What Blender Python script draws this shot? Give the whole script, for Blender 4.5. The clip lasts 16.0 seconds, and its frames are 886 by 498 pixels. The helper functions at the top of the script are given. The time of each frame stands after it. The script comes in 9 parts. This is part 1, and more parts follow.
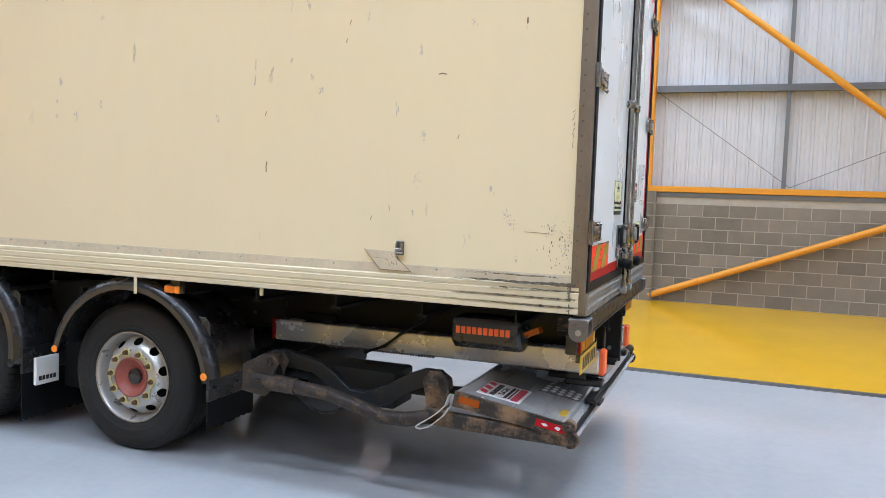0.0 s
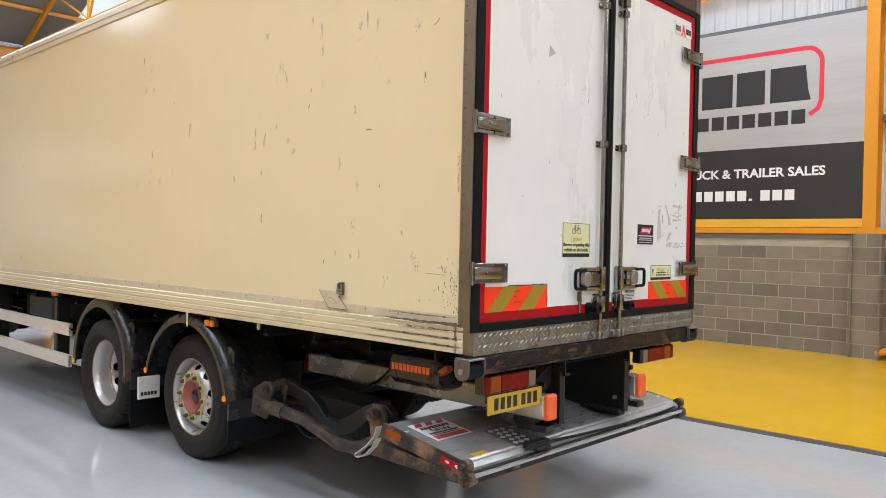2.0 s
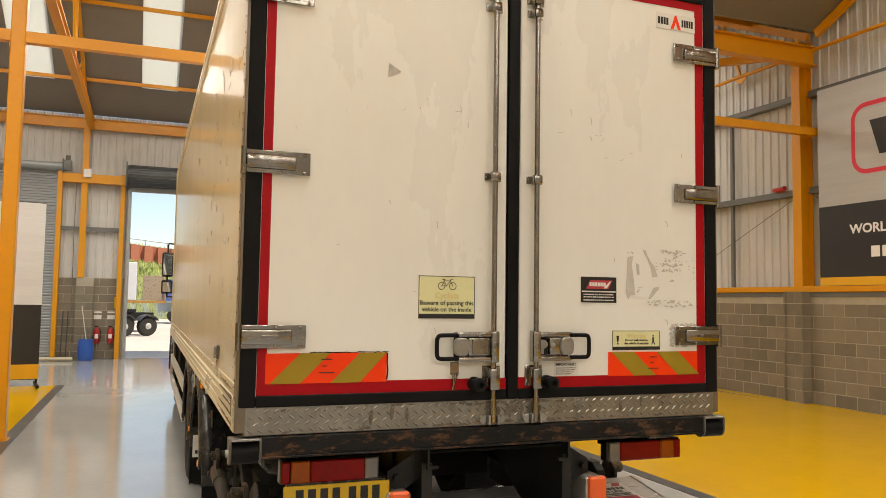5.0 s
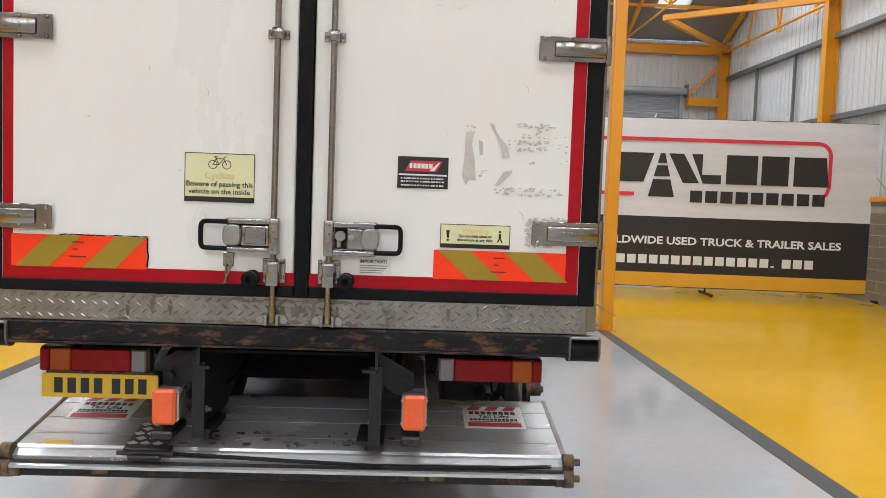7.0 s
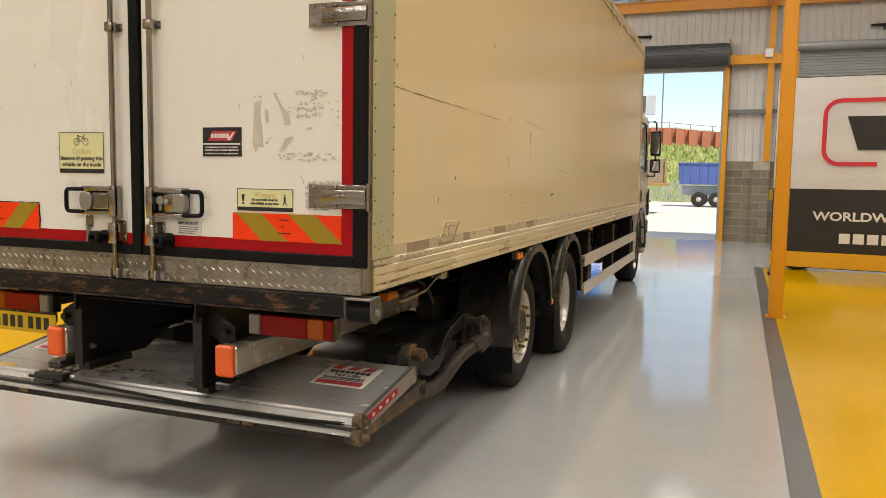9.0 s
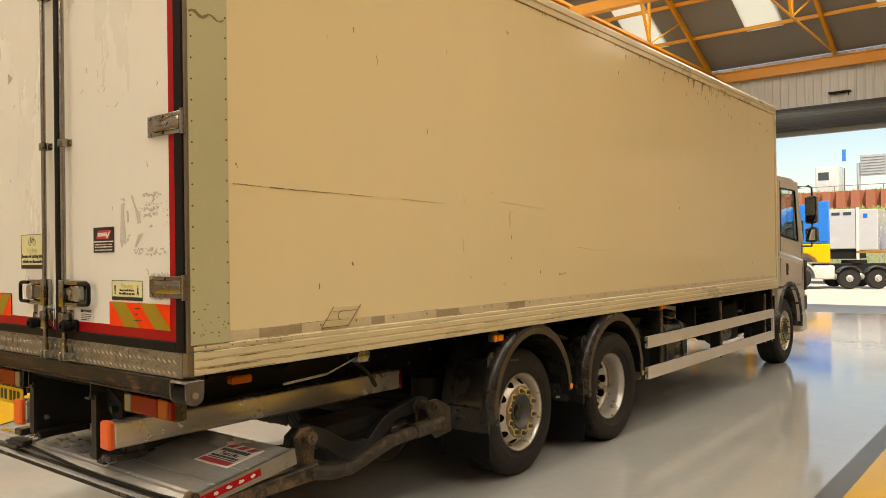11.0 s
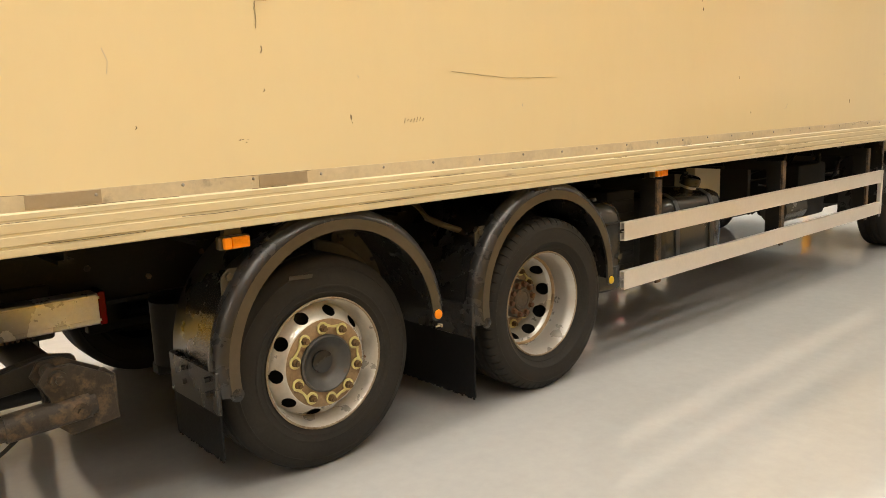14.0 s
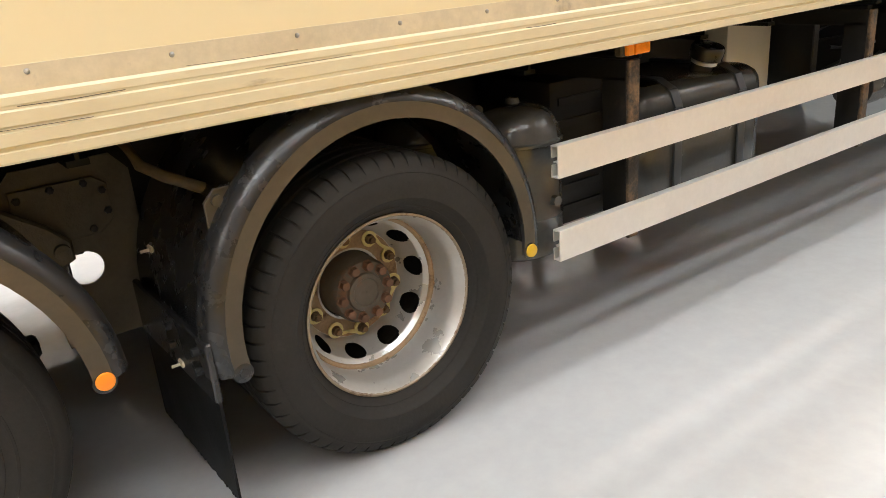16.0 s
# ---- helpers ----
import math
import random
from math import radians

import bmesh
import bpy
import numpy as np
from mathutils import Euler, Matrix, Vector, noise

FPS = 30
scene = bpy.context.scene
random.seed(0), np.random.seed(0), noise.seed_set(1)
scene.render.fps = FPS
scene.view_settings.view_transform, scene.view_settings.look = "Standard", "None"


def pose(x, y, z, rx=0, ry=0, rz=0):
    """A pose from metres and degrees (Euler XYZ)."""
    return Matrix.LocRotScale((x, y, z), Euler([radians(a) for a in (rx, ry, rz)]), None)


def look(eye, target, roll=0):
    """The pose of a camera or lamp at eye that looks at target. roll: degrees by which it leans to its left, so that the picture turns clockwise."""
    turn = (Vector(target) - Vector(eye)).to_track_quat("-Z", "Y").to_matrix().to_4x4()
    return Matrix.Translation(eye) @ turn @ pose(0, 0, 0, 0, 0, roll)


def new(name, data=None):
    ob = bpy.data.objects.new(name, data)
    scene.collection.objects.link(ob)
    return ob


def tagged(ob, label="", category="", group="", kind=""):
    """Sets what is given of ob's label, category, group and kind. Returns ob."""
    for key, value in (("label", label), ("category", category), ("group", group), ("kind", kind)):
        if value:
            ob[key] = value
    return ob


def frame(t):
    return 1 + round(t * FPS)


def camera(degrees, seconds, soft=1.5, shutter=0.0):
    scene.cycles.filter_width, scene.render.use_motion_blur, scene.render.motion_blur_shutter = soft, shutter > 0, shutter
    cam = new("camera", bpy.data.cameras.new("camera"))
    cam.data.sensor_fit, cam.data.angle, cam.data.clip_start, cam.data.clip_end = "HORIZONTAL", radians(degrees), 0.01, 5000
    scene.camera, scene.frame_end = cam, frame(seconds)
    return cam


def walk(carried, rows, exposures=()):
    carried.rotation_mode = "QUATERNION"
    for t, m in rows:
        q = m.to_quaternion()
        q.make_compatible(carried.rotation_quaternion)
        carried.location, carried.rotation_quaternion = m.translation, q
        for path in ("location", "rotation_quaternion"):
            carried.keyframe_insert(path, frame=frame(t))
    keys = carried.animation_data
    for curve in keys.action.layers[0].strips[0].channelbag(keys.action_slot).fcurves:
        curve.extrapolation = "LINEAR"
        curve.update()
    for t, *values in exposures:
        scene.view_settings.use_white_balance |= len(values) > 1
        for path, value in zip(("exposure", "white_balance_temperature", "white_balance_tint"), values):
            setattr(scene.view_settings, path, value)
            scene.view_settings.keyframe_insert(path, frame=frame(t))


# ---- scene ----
cam = camera(59.7, 16.0, soft=0.8)
METRES, EYE, TILT, LEAN, TURN = 17.36, 1.73, 0.0, 0.0, 20.6
ROWS = [
    (0.0, 0.0, 0.0, 0.0, 0.13, -3.61, -2.04),
    (0.5, 0.0314, -0.0006, -0.0008, 5.56, -2.8, -1.92),
    (1.0, 0.0629, -0.0008, -0.0009, 11.11, -1.98, -1.7),
    (1.5, 0.0931, 0.0003, -0.0003, 16.85, -1.35, -1.53),
    (2.0, 0.1213, 0.0086, 0.0012, 22.41, -0.48, -1.2),
    (2.5, 0.1496, 0.0177, 0.0023, 27.59, 0.6, -0.87),
    (3.0, 0.1696, 0.0325, 0.0019, 32.21, 1.82, -0.51),
    (5.5, 0.2332, 0.1601, 0.0018, 52.82, 2.64, -1.27),
    (6.0, 0.2395, 0.1902, 0.0005, 57.61, 0.49, -1.67),
    (6.5, 0.2482, 0.2206, -0.0005, 62.51, -1.74, -1.96),
    (7.0, 0.2557, 0.2529, -0.0011, 67.21, -3.43, -2.04),
    (7.5, 0.2664, 0.2836, -0.0021, 71.95, -4.39, -2.04),
    (8.0, 0.2743, 0.3171, -0.0034, 77.83, -5.15, -1.93),
    (10.5, 0.2829, 0.4685, -0.0002, 105.49, -1.68, 0.62),
    (11.0, 0.2705, 0.494, 0.0007, 108.25, 0.28, 0.77),
    (11.5, 0.2508, 0.517, 0.0027, 110.24, 1.98, 0.86),
    (12.0, 0.221, 0.5308, 0.0038, 111.48, 2.76, 0.79),
    (12.5, 0.1878, 0.5404, 0.0023, 112.4, 1.9, 0.85),
    (13.0, 0.1534, 0.5412, -0.0009, 113.51, -0.77, 1.03),
    (13.5, 0.1191, 0.5401, -0.0051, 115.22, -5.16, 1.26),
    (14.0, 0.0845, 0.5354, -0.0081, 117.56, -10.09, 1.96),
    (14.5, 0.0525, 0.5289, -0.0087, 119.26, -14.23, 2.92),
    (15.0, 0.0186, 0.5267, -0.0093, 120.59, -17.23, 3.83),
    (15.5, -0.0154, 0.5243, -0.0113, 121.46, -19.37, 4.39),
    (16.0, -0.0477, 0.5285, -0.0125, 122.25, -20.78, 4.44),
]
# seconds, stops, kelvin, tint: the clip's own exposure and white balance
EXPOSURES = [
    (0.0, 1.09, 5100, 10),
    (1.0, 1.02, 5250, 10),
    (2.0, 0.97, 5750, 10),
    (2.5, 0.72, 7500, 11),
    (3.0, 0.6, 8200, 11),
    (5.5, 0.6, 7700, 11),
    (6.0, 0.78, 6200, 10),
    (7.0, 0.92, 5950, 10),
    (8.0, 0.79, 6400, 10),
    (10.5, 0.68, 8800, 10),
    (11.5, 0.58, 9000, 10),
    (12.0, 0.44, 10700, 9.5),
    (13.0, 0.46, 11200, 9.5),
    (13.5, 0.86, 12200, 9.5),
    (14.0, 1.40, 8000, 10),
    (14.5, 1.5, 6900, 10),
    (15.5, 1.67, 6350, 10),
    (16.0, 1.73, 6500, 10),
]
walk(cam, [(t, pose(0.686, -5.175, EYE, TILT, LEAN, TURN) @ pose(METRES * x, METRES * y, METRES * z, 90 + pitch, roll, yaw)) for t, x, y, z, yaw, pitch, roll in ROWS], EXPOSURES)

# ---- daylight: sky, sun, skylights ----
world = bpy.data.worlds.new("World")
scene.world = world
world.use_nodes = True
_n = world.node_tree.nodes
_sky = _n.new("ShaderNodeTexSky")
_sky.sky_type, _sky.sun_disc = "NISHITA", False
_sky.dust_density, _sky.air_density, _sky.ozone_density = 0.9, 1.0, 3.5
_sky.sun_elevation, _sky.sun_rotation = radians(58), radians(130)
_n["Background"].inputs["Strength"].default_value = 0.14
world.node_tree.links.new(_sky.outputs["Color"], _n["Background"].inputs["Color"])

_sun = new("sun", bpy.data.lights.new("sun", "SUN"))
_sun.data.energy, _sun.data.angle, _sun.data.color = 4.2, radians(0.5), (1.0, 0.95, 0.88)
_sun.matrix_world = look((30, 25, 60), (0, 0, 0))

# building: walls along x and y, roof bays along x with ridges across the hall
X_FRONT, X_BACK, Y_SIDE = -20.4, 16.7, 9.92
EAVE, RISE = 6.92, 3.05
VALLEYS = (-20.4, -7.3, 4.7, 16.7)
SKYLIGHT_ROWS = (-7.75, -4.65, -1.55, 1.55, 4.65, 7.75)


def roof_z(x):
    """Height of the roof's underside over x."""
    for a, b in zip(VALLEYS, VALLEYS[1:]):
        if a <= x <= b:
            mid = (a + b) / 2
            return EAVE + RISE * (1 - abs(x - mid) / (mid - a))
    return EAVE


SKYLIGHTS = []
for _a, _b in zip(VALLEYS, VALLEYS[1:]):
    _mid = (_a + _b) / 2
    for _x0, _x1 in ((_a + 1.3, _mid - 0.5), (_mid + 0.5, _b - 1.5)):
        for _y in SKYLIGHT_ROWS:
            SKYLIGHTS.append((_x0, _x1, _y))

_lamps = {}
for _side, _watts in ((-1, 78), (1, 61)):
    _lamp = _lamps[_side] = bpy.data.lights.new("skylight", "AREA")
    _lamp.shape, _lamp.energy, _lamp.color = "RECTANGLE", _watts, (0.94, 0.98, 1.0)
    _lamp.size, _lamp.size_y, _lamp.spread = 4.3, 0.92, radians(156)
for _x0, _x1, _y in SKYLIGHTS:
    _c = Vector(((_x0 + _x1) / 2, _y, (roof_z(_x0) + roof_z(_x1)) / 2 - 0.24))
    _along = Vector((_x1 - _x0, 0, roof_z(_x1) - roof_z(_x0))).normalized()
    _up = _along.cross(Vector((0, 1, 0))).normalized()
    if _up.z < 0:
        _up = -_up
    _side = _up.cross(_along)
    _ob = new("skylight_daylight", _lamps[-1 if _y < 0 else 1])
    _m = Matrix((_along, _side, _up)).transposed().to_4x4()
    _m.translation = _c
    _ob.matrix_world = _m

# ---- materials ----
def mat(name, col, rough=0.5, metal=0.0, var=0.12, scale=1.5, fine=50.0, bump=0.1, dirt=None, dirt_amt=0.0,
        dirt_scale=2.0, stretch=(1, 1, 1), spec=0.5, rvar=0.12, coat=0.0, dirt_rough=None, dirt_soft=0.12, rand=0.0):
    """A painted or raw surface: base colour, two scales of tone, patches of dirt with ragged edges, fine relief."""
    m = bpy.data.materials.new(name)
    m.use_nodes = True
    t = m.node_tree
    n, l = t.nodes, t.links
    b = n["Principled BSDF"]
    b.inputs["Metallic"].default_value = metal
    b.inputs["Specular IOR Level"].default_value = spec
    b.inputs["Coat Weight"].default_value = coat
    b.inputs["Coat Roughness"].default_value = 0.08
    tc = n.new("ShaderNodeTexCoord")
    mp = n.new("ShaderNodeMapping")
    mp.inputs["Scale"].default_value = stretch
    l.new(tc.outputs["Object"], mp.inputs["Vector"])
    vec = mp.outputs["Vector"]
    if rand:
        oi = n.new("ShaderNodeObjectInfo")
        ad = n.new("ShaderNodeVectorMath")
        ad.operation = "MULTIPLY_ADD"
        l.new(oi.outputs["Random"], ad.inputs[0])
        ad.inputs[1].default_value = (37.0, 91.0, 53.0)
        l.new(vec, ad.inputs[2])
        vec = ad.outputs[0]

    def tex(s, detail=6.0):
        x = n.new("ShaderNodeTexNoise")
        x.inputs["Scale"].default_value = s
        x.inputs["Detail"].default_value = detail
        x.inputs["Roughness"].default_value = 0.62
        l.new(vec, x.inputs["Vector"])
        return x.outputs["Fac"]

    def math(op, a, c, clamp=False):
        x = n.new("ShaderNodeMath")
        x.operation, x.use_clamp = op, clamp
        for i, v in enumerate((a, c)):
            if isinstance(v, (int, float)):
                x.inputs[i].default_value = v
            else:
                l.new(v, x.inputs[i])
        return x.outputs[0]

    big, small = tex(scale), tex(fine, 3.0)
    tone = math("ADD", math("MULTIPLY", big, 0.65), math("MULTIPLY", small, 0.35))
    if rand:
        tone = math("ADD", math("MULTIPLY", tone, 1 - rand), math("MULTIPLY", oi.outputs["Random"], rand))
    mix = n.new("ShaderNodeMix")
    mix.data_type = "RGBA"
    l.new(math("SUBTRACT", math("MULTIPLY", tone, 2.4), 0.7, True), mix.inputs["Factor"])
    lo = [max(0.0, c * (1 - var)) for c in col]
    hi = [min(1.0, c * (1 + var)) for c in col]
    mix.inputs["A"].default_value, mix.inputs["B"].default_value = (*lo, 1), (*hi, 1)
    colour = mix.outputs["Result"]
    rgh = math("ADD", math("MULTIPLY", math("SUBTRACT", big, 0.5), rvar * 2), rough, True)
    if dirt:
        d = tex(dirt_scale, 9.0)
        d = math("MULTIPLY", math("SUBTRACT", math("ADD", math("MULTIPLY", d, 0.8), math("MULTIPLY", small, 0.2)), 0.62 - dirt_amt * 0.25), 1 / dirt_soft, True)
        mx = n.new("ShaderNodeMix")
        mx.data_type = "RGBA"
        l.new(d, mx.inputs["Factor"])
        l.new(colour, mx.inputs["A"])
        mx.inputs["B"].default_value = (*dirt, 1)
        colour = mx.outputs["Result"]
        if dirt_rough is not None:
            mr = n.new("ShaderNodeMix")
            l.new(d, mr.inputs["Factor"])
            l.new(rgh, mr.inputs["A"])
            mr.inputs["B"].default_value = dirt_rough
            rgh = mr.outputs["Result"]
            if metal:
                l.new(math("MULTIPLY", math("SUBTRACT", 1.0, d), metal), b.inputs["Metallic"])
    l.new(colour, b.inputs["Base Color"])
    l.new(rgh, b.inputs["Roughness"])
    if bump:
        bp = n.new("ShaderNodeBump")
        bp.inputs["Strength"].default_value = min(1.0, bump)
        bp.inputs["Distance"].default_value = 0.004
        l.new(small, bp.inputs["Height"])
        l.new(bp.outputs["Normal"], b.inputs["Normal"])
    return m


CREAM = mat("cream_paint", (0.747, 0.658, 0.437), 0.15, spec=0.22, var=0.018, scale=0.7, fine=9, bump=0.008, dirt=(0.45, 0.39, 0.28), dirt_amt=-0.35, dirt_scale=7, stretch=(1.6, 1, 0.45), rvar=0.05, dirt_soft=0.05)
CREAM_RAIL = mat("cream_rail_paint", (0.63, 0.56, 0.385), 0.3, var=0.1, scale=2, fine=30, bump=0.05, dirt=(0.3, 0.25, 0.18), dirt_amt=-0.05, dirt_scale=5, stretch=(0.5, 1, 2))
FOIL_DARK = mat("brown_foil_patch", (0.37, 0.31, 0.225), 0.45, metal=0.2, var=0.15, scale=6, fine=40, bump=0.05)
FOIL = mat("weathered_strip", (0.58, 0.51, 0.37), 0.45, var=0.15, scale=5, fine=40, dirt=(0.3, 0.27, 0.22), dirt_amt=0.1, dirt_scale=6)
GREEN_TRIM = mat("pale_green_grp", (0.47, 0.48, 0.32), 0.35, var=0.06, scale=2, bump=0.03, dirt=(0.3, 0.3, 0.2), dirt_amt=-0.2, dirt_scale=4)
WHITE_DOOR = mat("white_door_grp", (0.81, 0.805, 0.755), 0.28, var=0.03, scale=0.8, fine=10, bump=0.02, dirt=(0.7, 0.69, 0.65), dirt_amt=-0.6, dirt_scale=5, stretch=(1, 1.4, 0.5), rvar=0.04)
STEEL = mat("brushed_stainless", (0.3, 0.285, 0.265), 0.17, metal=1.0, var=0.28, scale=9, fine=70, bump=0.12, dirt=(0.075, 0.06, 0.045), dirt_amt=0.05, dirt_scale=16, dirt_rough=0.6, rvar=0.16)
ZINC = mat("dull_zinc_steel", (0.33, 0.32, 0.3), 0.45, metal=0.85, var=0.2, scale=5, fine=70, bump=0.15, dirt=(0.12, 0.09, 0.06), dirt_amt=0.05, dirt_scale=7, dirt_rough=0.8)
ZINC_WORN = mat("stained_zinc_bracket", (0.14, 0.13, 0.12), 0.5, metal=0.6, var=0.3, scale=14, fine=70, bump=0.3, dirt=(0.07, 0.055, 0.04), dirt_amt=0.2, dirt_scale=22, dirt_rough=0.8)
POST = mat("bronzed_corner_post", (0.21, 0.175, 0.13), 0.42, metal=0.6, var=0.2, scale=4, fine=60, bump=0.12, dirt=(0.1, 0.075, 0.05), dirt_amt=0.05, dirt_scale=6, stretch=(1, 1, 0.4), dirt_rough=0.7)
ALU = mat("worn_aluminium", (0.6, 0.595, 0.58), 0.26, metal=0.55, var=0.2, scale=2.5, fine=60, bump=0.1, dirt=(0.22, 0.19, 0.15), dirt_amt=-0.1, dirt_scale=4, stretch=(1, 0.4, 1), dirt_rough=0.6)
TREAD = mat("tread_plate_aluminium", (0.27, 0.255, 0.225), 0.36, metal=0.7, var=0.3, scale=6, fine=60, bump=0.15, dirt=(0.07, 0.055, 0.042), dirt_amt=0.2, dirt_scale=7, stretch=(1, 1.3, 0.7), dirt_rough=0.7)
RUBBER = mat("black_rubber", (0.008, 0.008, 0.0085), 0.5, spec=0.12, var=0.3, scale=4, fine=80, bump=0.15, dirt=(0.03, 0.028, 0.025), dirt_amt=-0.1, dirt_scale=5)
TYRE = mat("tyre_rubber", (0.023, 0.021, 0.0185), 0.75, spec=0.25, var=0.3, scale=5, fine=70, bump=0.25, dirt=(0.05, 0.044, 0.037), dirt_amt=0.0, dirt_scale=4, dirt_soft=0.3)
PLASTIC = mat("black_plastic", (0.021, 0.0205, 0.0205), 0.27, spec=0.5, var=0.3, scale=4, fine=60, bump=0.06, dirt=(0.07, 0.058, 0.042), dirt_amt=0.0, dirt_scale=3, dirt_soft=0.3)
MUD = mat("dusty_black_plastic", (0.066, 0.053, 0.036), 0.4, spec=0.4, var=0.25, scale=4, fine=60, bump=0.1, dirt=(0.05, 0.047, 0.043), dirt_amt=0.05, dirt_scale=3, dirt_soft=0.3)
CHASSIS = mat("chassis_black", (0.014, 0.013, 0.0115), 0.6, spec=0.2, var=0.3, scale=3, fine=50, bump=0.2, dirt=(0.05, 0.038, 0.025), dirt_amt=0.1, dirt_scale=5, dirt_soft=0.25)
RUSTY = mat("rusty_black_steel", (0.014, 0.014, 0.014), 0.42, spec=0.3, var=0.3, scale=6, fine=80, bump=0.5, dirt=(0.13, 0.075, 0.04), dirt_amt=0.02, dirt_scale=6, dirt_rough=0.9, dirt_soft=0.2)
LIFT_EDGE = mat("scraped_black_beam", (0.028, 0.025, 0.023), 0.5, spec=0.2, var=0.4, scale=8, fine=70, bump=0.8, dirt=(0.11, 0.072, 0.045), dirt_amt=0.3, dirt_scale=13, dirt_rough=0.9, dirt_soft=0.15)
SILL_STAIN = mat("brown_sill_stain", (0.15, 0.125, 0.095), 0.55, metal=0.3, var=0.4, scale=20, fine=80, bump=0.2, dirt=(0.09, 0.06, 0.04), dirt_amt=0.2, dirt_scale=15)
FLAKED = mat("flaking_black_tube_paint", (0.035, 0.028, 0.022), 0.5, spec=0.3, var=0.35, scale=9, fine=70, bump=0.8, dirt=(0.15, 0.1, 0.06), dirt_amt=0.48, dirt_scale=15, dirt_rough=0.9, dirt_soft=0.2)
# near-black that carries the shade behind the lift guides in its colour
SHADE_BLACK = mat("shade_black_steel", (0.006, 0.0055, 0.005), 0.7, spec=0.1, var=0.3, scale=4, bump=0.2)
RUSTIER = mat("brown_rust_steel", (0.04, 0.033, 0.027), 0.5, spec=0.25, var=0.4, scale=8, fine=70, bump=0.8, dirt=(0.25, 0.155, 0.082), dirt_amt=0.68, dirt_scale=8, dirt_rough=0.9, dirt_soft=0.2)
SILVER = mat("silver_wheel_paint", (0.5, 0.485, 0.455), 0.3, metal=0.55, var=0.1, scale=8, fine=60, bump=0.06, dirt=(0.16, 0.085, 0.045), dirt_amt=-0.2, dirt_scale=11, dirt_rough=0.85)
BEAM = mat("flaking_rear_beam", (0.009, 0.009, 0.0095), 0.4, spec=0.2, var=0.5, scale=9, fine=60, bump=0.9, dirt=(0.12, 0.062, 0.034), dirt_amt=0.4, dirt_scale=13, dirt_rough=0.9, dirt_soft=0.1, stretch=(1, 0.7, 1.6))
SILVER_WORN = mat("rust_spotted_wheel_paint", (0.58, 0.55, 0.5), 0.3, metal=0.5, var=0.15, scale=8, fine=60, bump=0.08, dirt=(0.15, 0.08, 0.04), dirt_amt=-0.05, dirt_scale=22, dirt_soft=0.05, dirt_rough=0.85)
FLANGE = mat("rusty_wheel_flange", (0.3, 0.24, 0.17), 0.55, metal=0.3, var=0.2, scale=12, fine=80, bump=0.2, dirt=(0.14, 0.07, 0.035), dirt_amt=0.35, dirt_scale=14, dirt_rough=0.85)
RUST_FACE = mat("rusty_bolt_face", (0.31, 0.21, 0.12), 0.7, metal=0.2, var=0.3, scale=14, fine=80, bump=0.4, dirt=(0.1, 0.05, 0.026), dirt_amt=0.3, dirt_scale=18, dirt_rough=0.85)
HUB_RED = mat("faded_red_hub", (0.3, 0.075, 0.05), 0.5, var=0.15, scale=9, bump=0.1, dirt=(0.12, 0.06, 0.04), dirt_amt=0.05, dirt_scale=10)
HUB_GREY = mat("grey_hub", (0.085, 0.083, 0.08), 0.5, metal=0.4, var=0.2, scale=9, bump=0.2, dirt=(0.13, 0.07, 0.04), dirt_amt=0.15, dirt_scale=9)
HUB_RUST = mat("rust_brown_hub", (0.1, 0.082, 0.062), 0.55, metal=0.3, var=0.25, scale=9, fine=60, bump=0.3, dirt=(0.14, 0.07, 0.035), dirt_amt=0.3, dirt_scale=12, dirt_rough=0.85)
NUT_RED = mat("red_brown_bolt", (0.15, 0.075, 0.042), 0.65, metal=0.2, var=0.3, scale=30, bump=0.3)
NUT = mat("rusty_nut", (0.16, 0.1, 0.05), 0.6, metal=0.4, var=0.3, scale=30, bump=0.2)
INDICATOR = mat("pale_yellow_plastic", (0.6, 0.53, 0.23), 0.45, var=0.15, scale=20, bump=0.05)
RED = mat("red_tape", (0.39, 0.003, 0.009), 0.42, spec=0.2, var=0.12, scale=3, bump=0.03, dirt=(0.3, 0.02, 0.02), dirt_amt=0.0, dirt_scale=4)
FLUO = mat("fluorescent_orange_red", (0.97, 0.052, 0.008), 0.42, spec=0.25, var=0.05, scale=5, bump=0.02)
OLIVE = mat("retroreflective_amber", (0.34, 0.23, 0.02), 0.45, spec=0.3, var=0.1, scale=5, fine=200, bump=0.05)
RED_LENS = mat("red_lens", (0.19, 0.004, 0.004), 0.22, spec=0.2, var=0.25, scale=8, bump=0.03)
AMBER_LENS = mat("amber_lens", (0.29, 0.06, 0.004), 0.22, spec=0.3, var=0.2, scale=8, bump=0.03)
MARKER_LENS = mat("marker_amber_lens", (0.78, 0.22, 0.015), 0.25, spec=0.4, var=0.3, scale=14, bump=0.06)
ROUND_REFLECTOR = mat("amber_reflector", (0.9, 0.27, 0.02), 0.3, var=0.08, scale=8, bump=0.02)
ORANGE_LENS = mat("orange_plastic", (0.85, 0.13, 0.03), 0.32, var=0.1, scale=8, bump=0.03)
CLEAR_LENS = mat("clear_lens", (0.15, 0.14, 0.13), 0.15, var=0.1, scale=8, bump=0.02, coat=0.5)
PLATE_Y = mat("plate_yellow", (0.58, 0.37, 0.018), 0.35, var=0.08, scale=4, bump=0.02, dirt=(0.35, 0.22, 0.03), dirt_amt=-0.05, dirt_scale=5)
INK = mat("black_print", (0.012, 0.012, 0.013), 0.5, var=0.15, scale=6, bump=0.0)
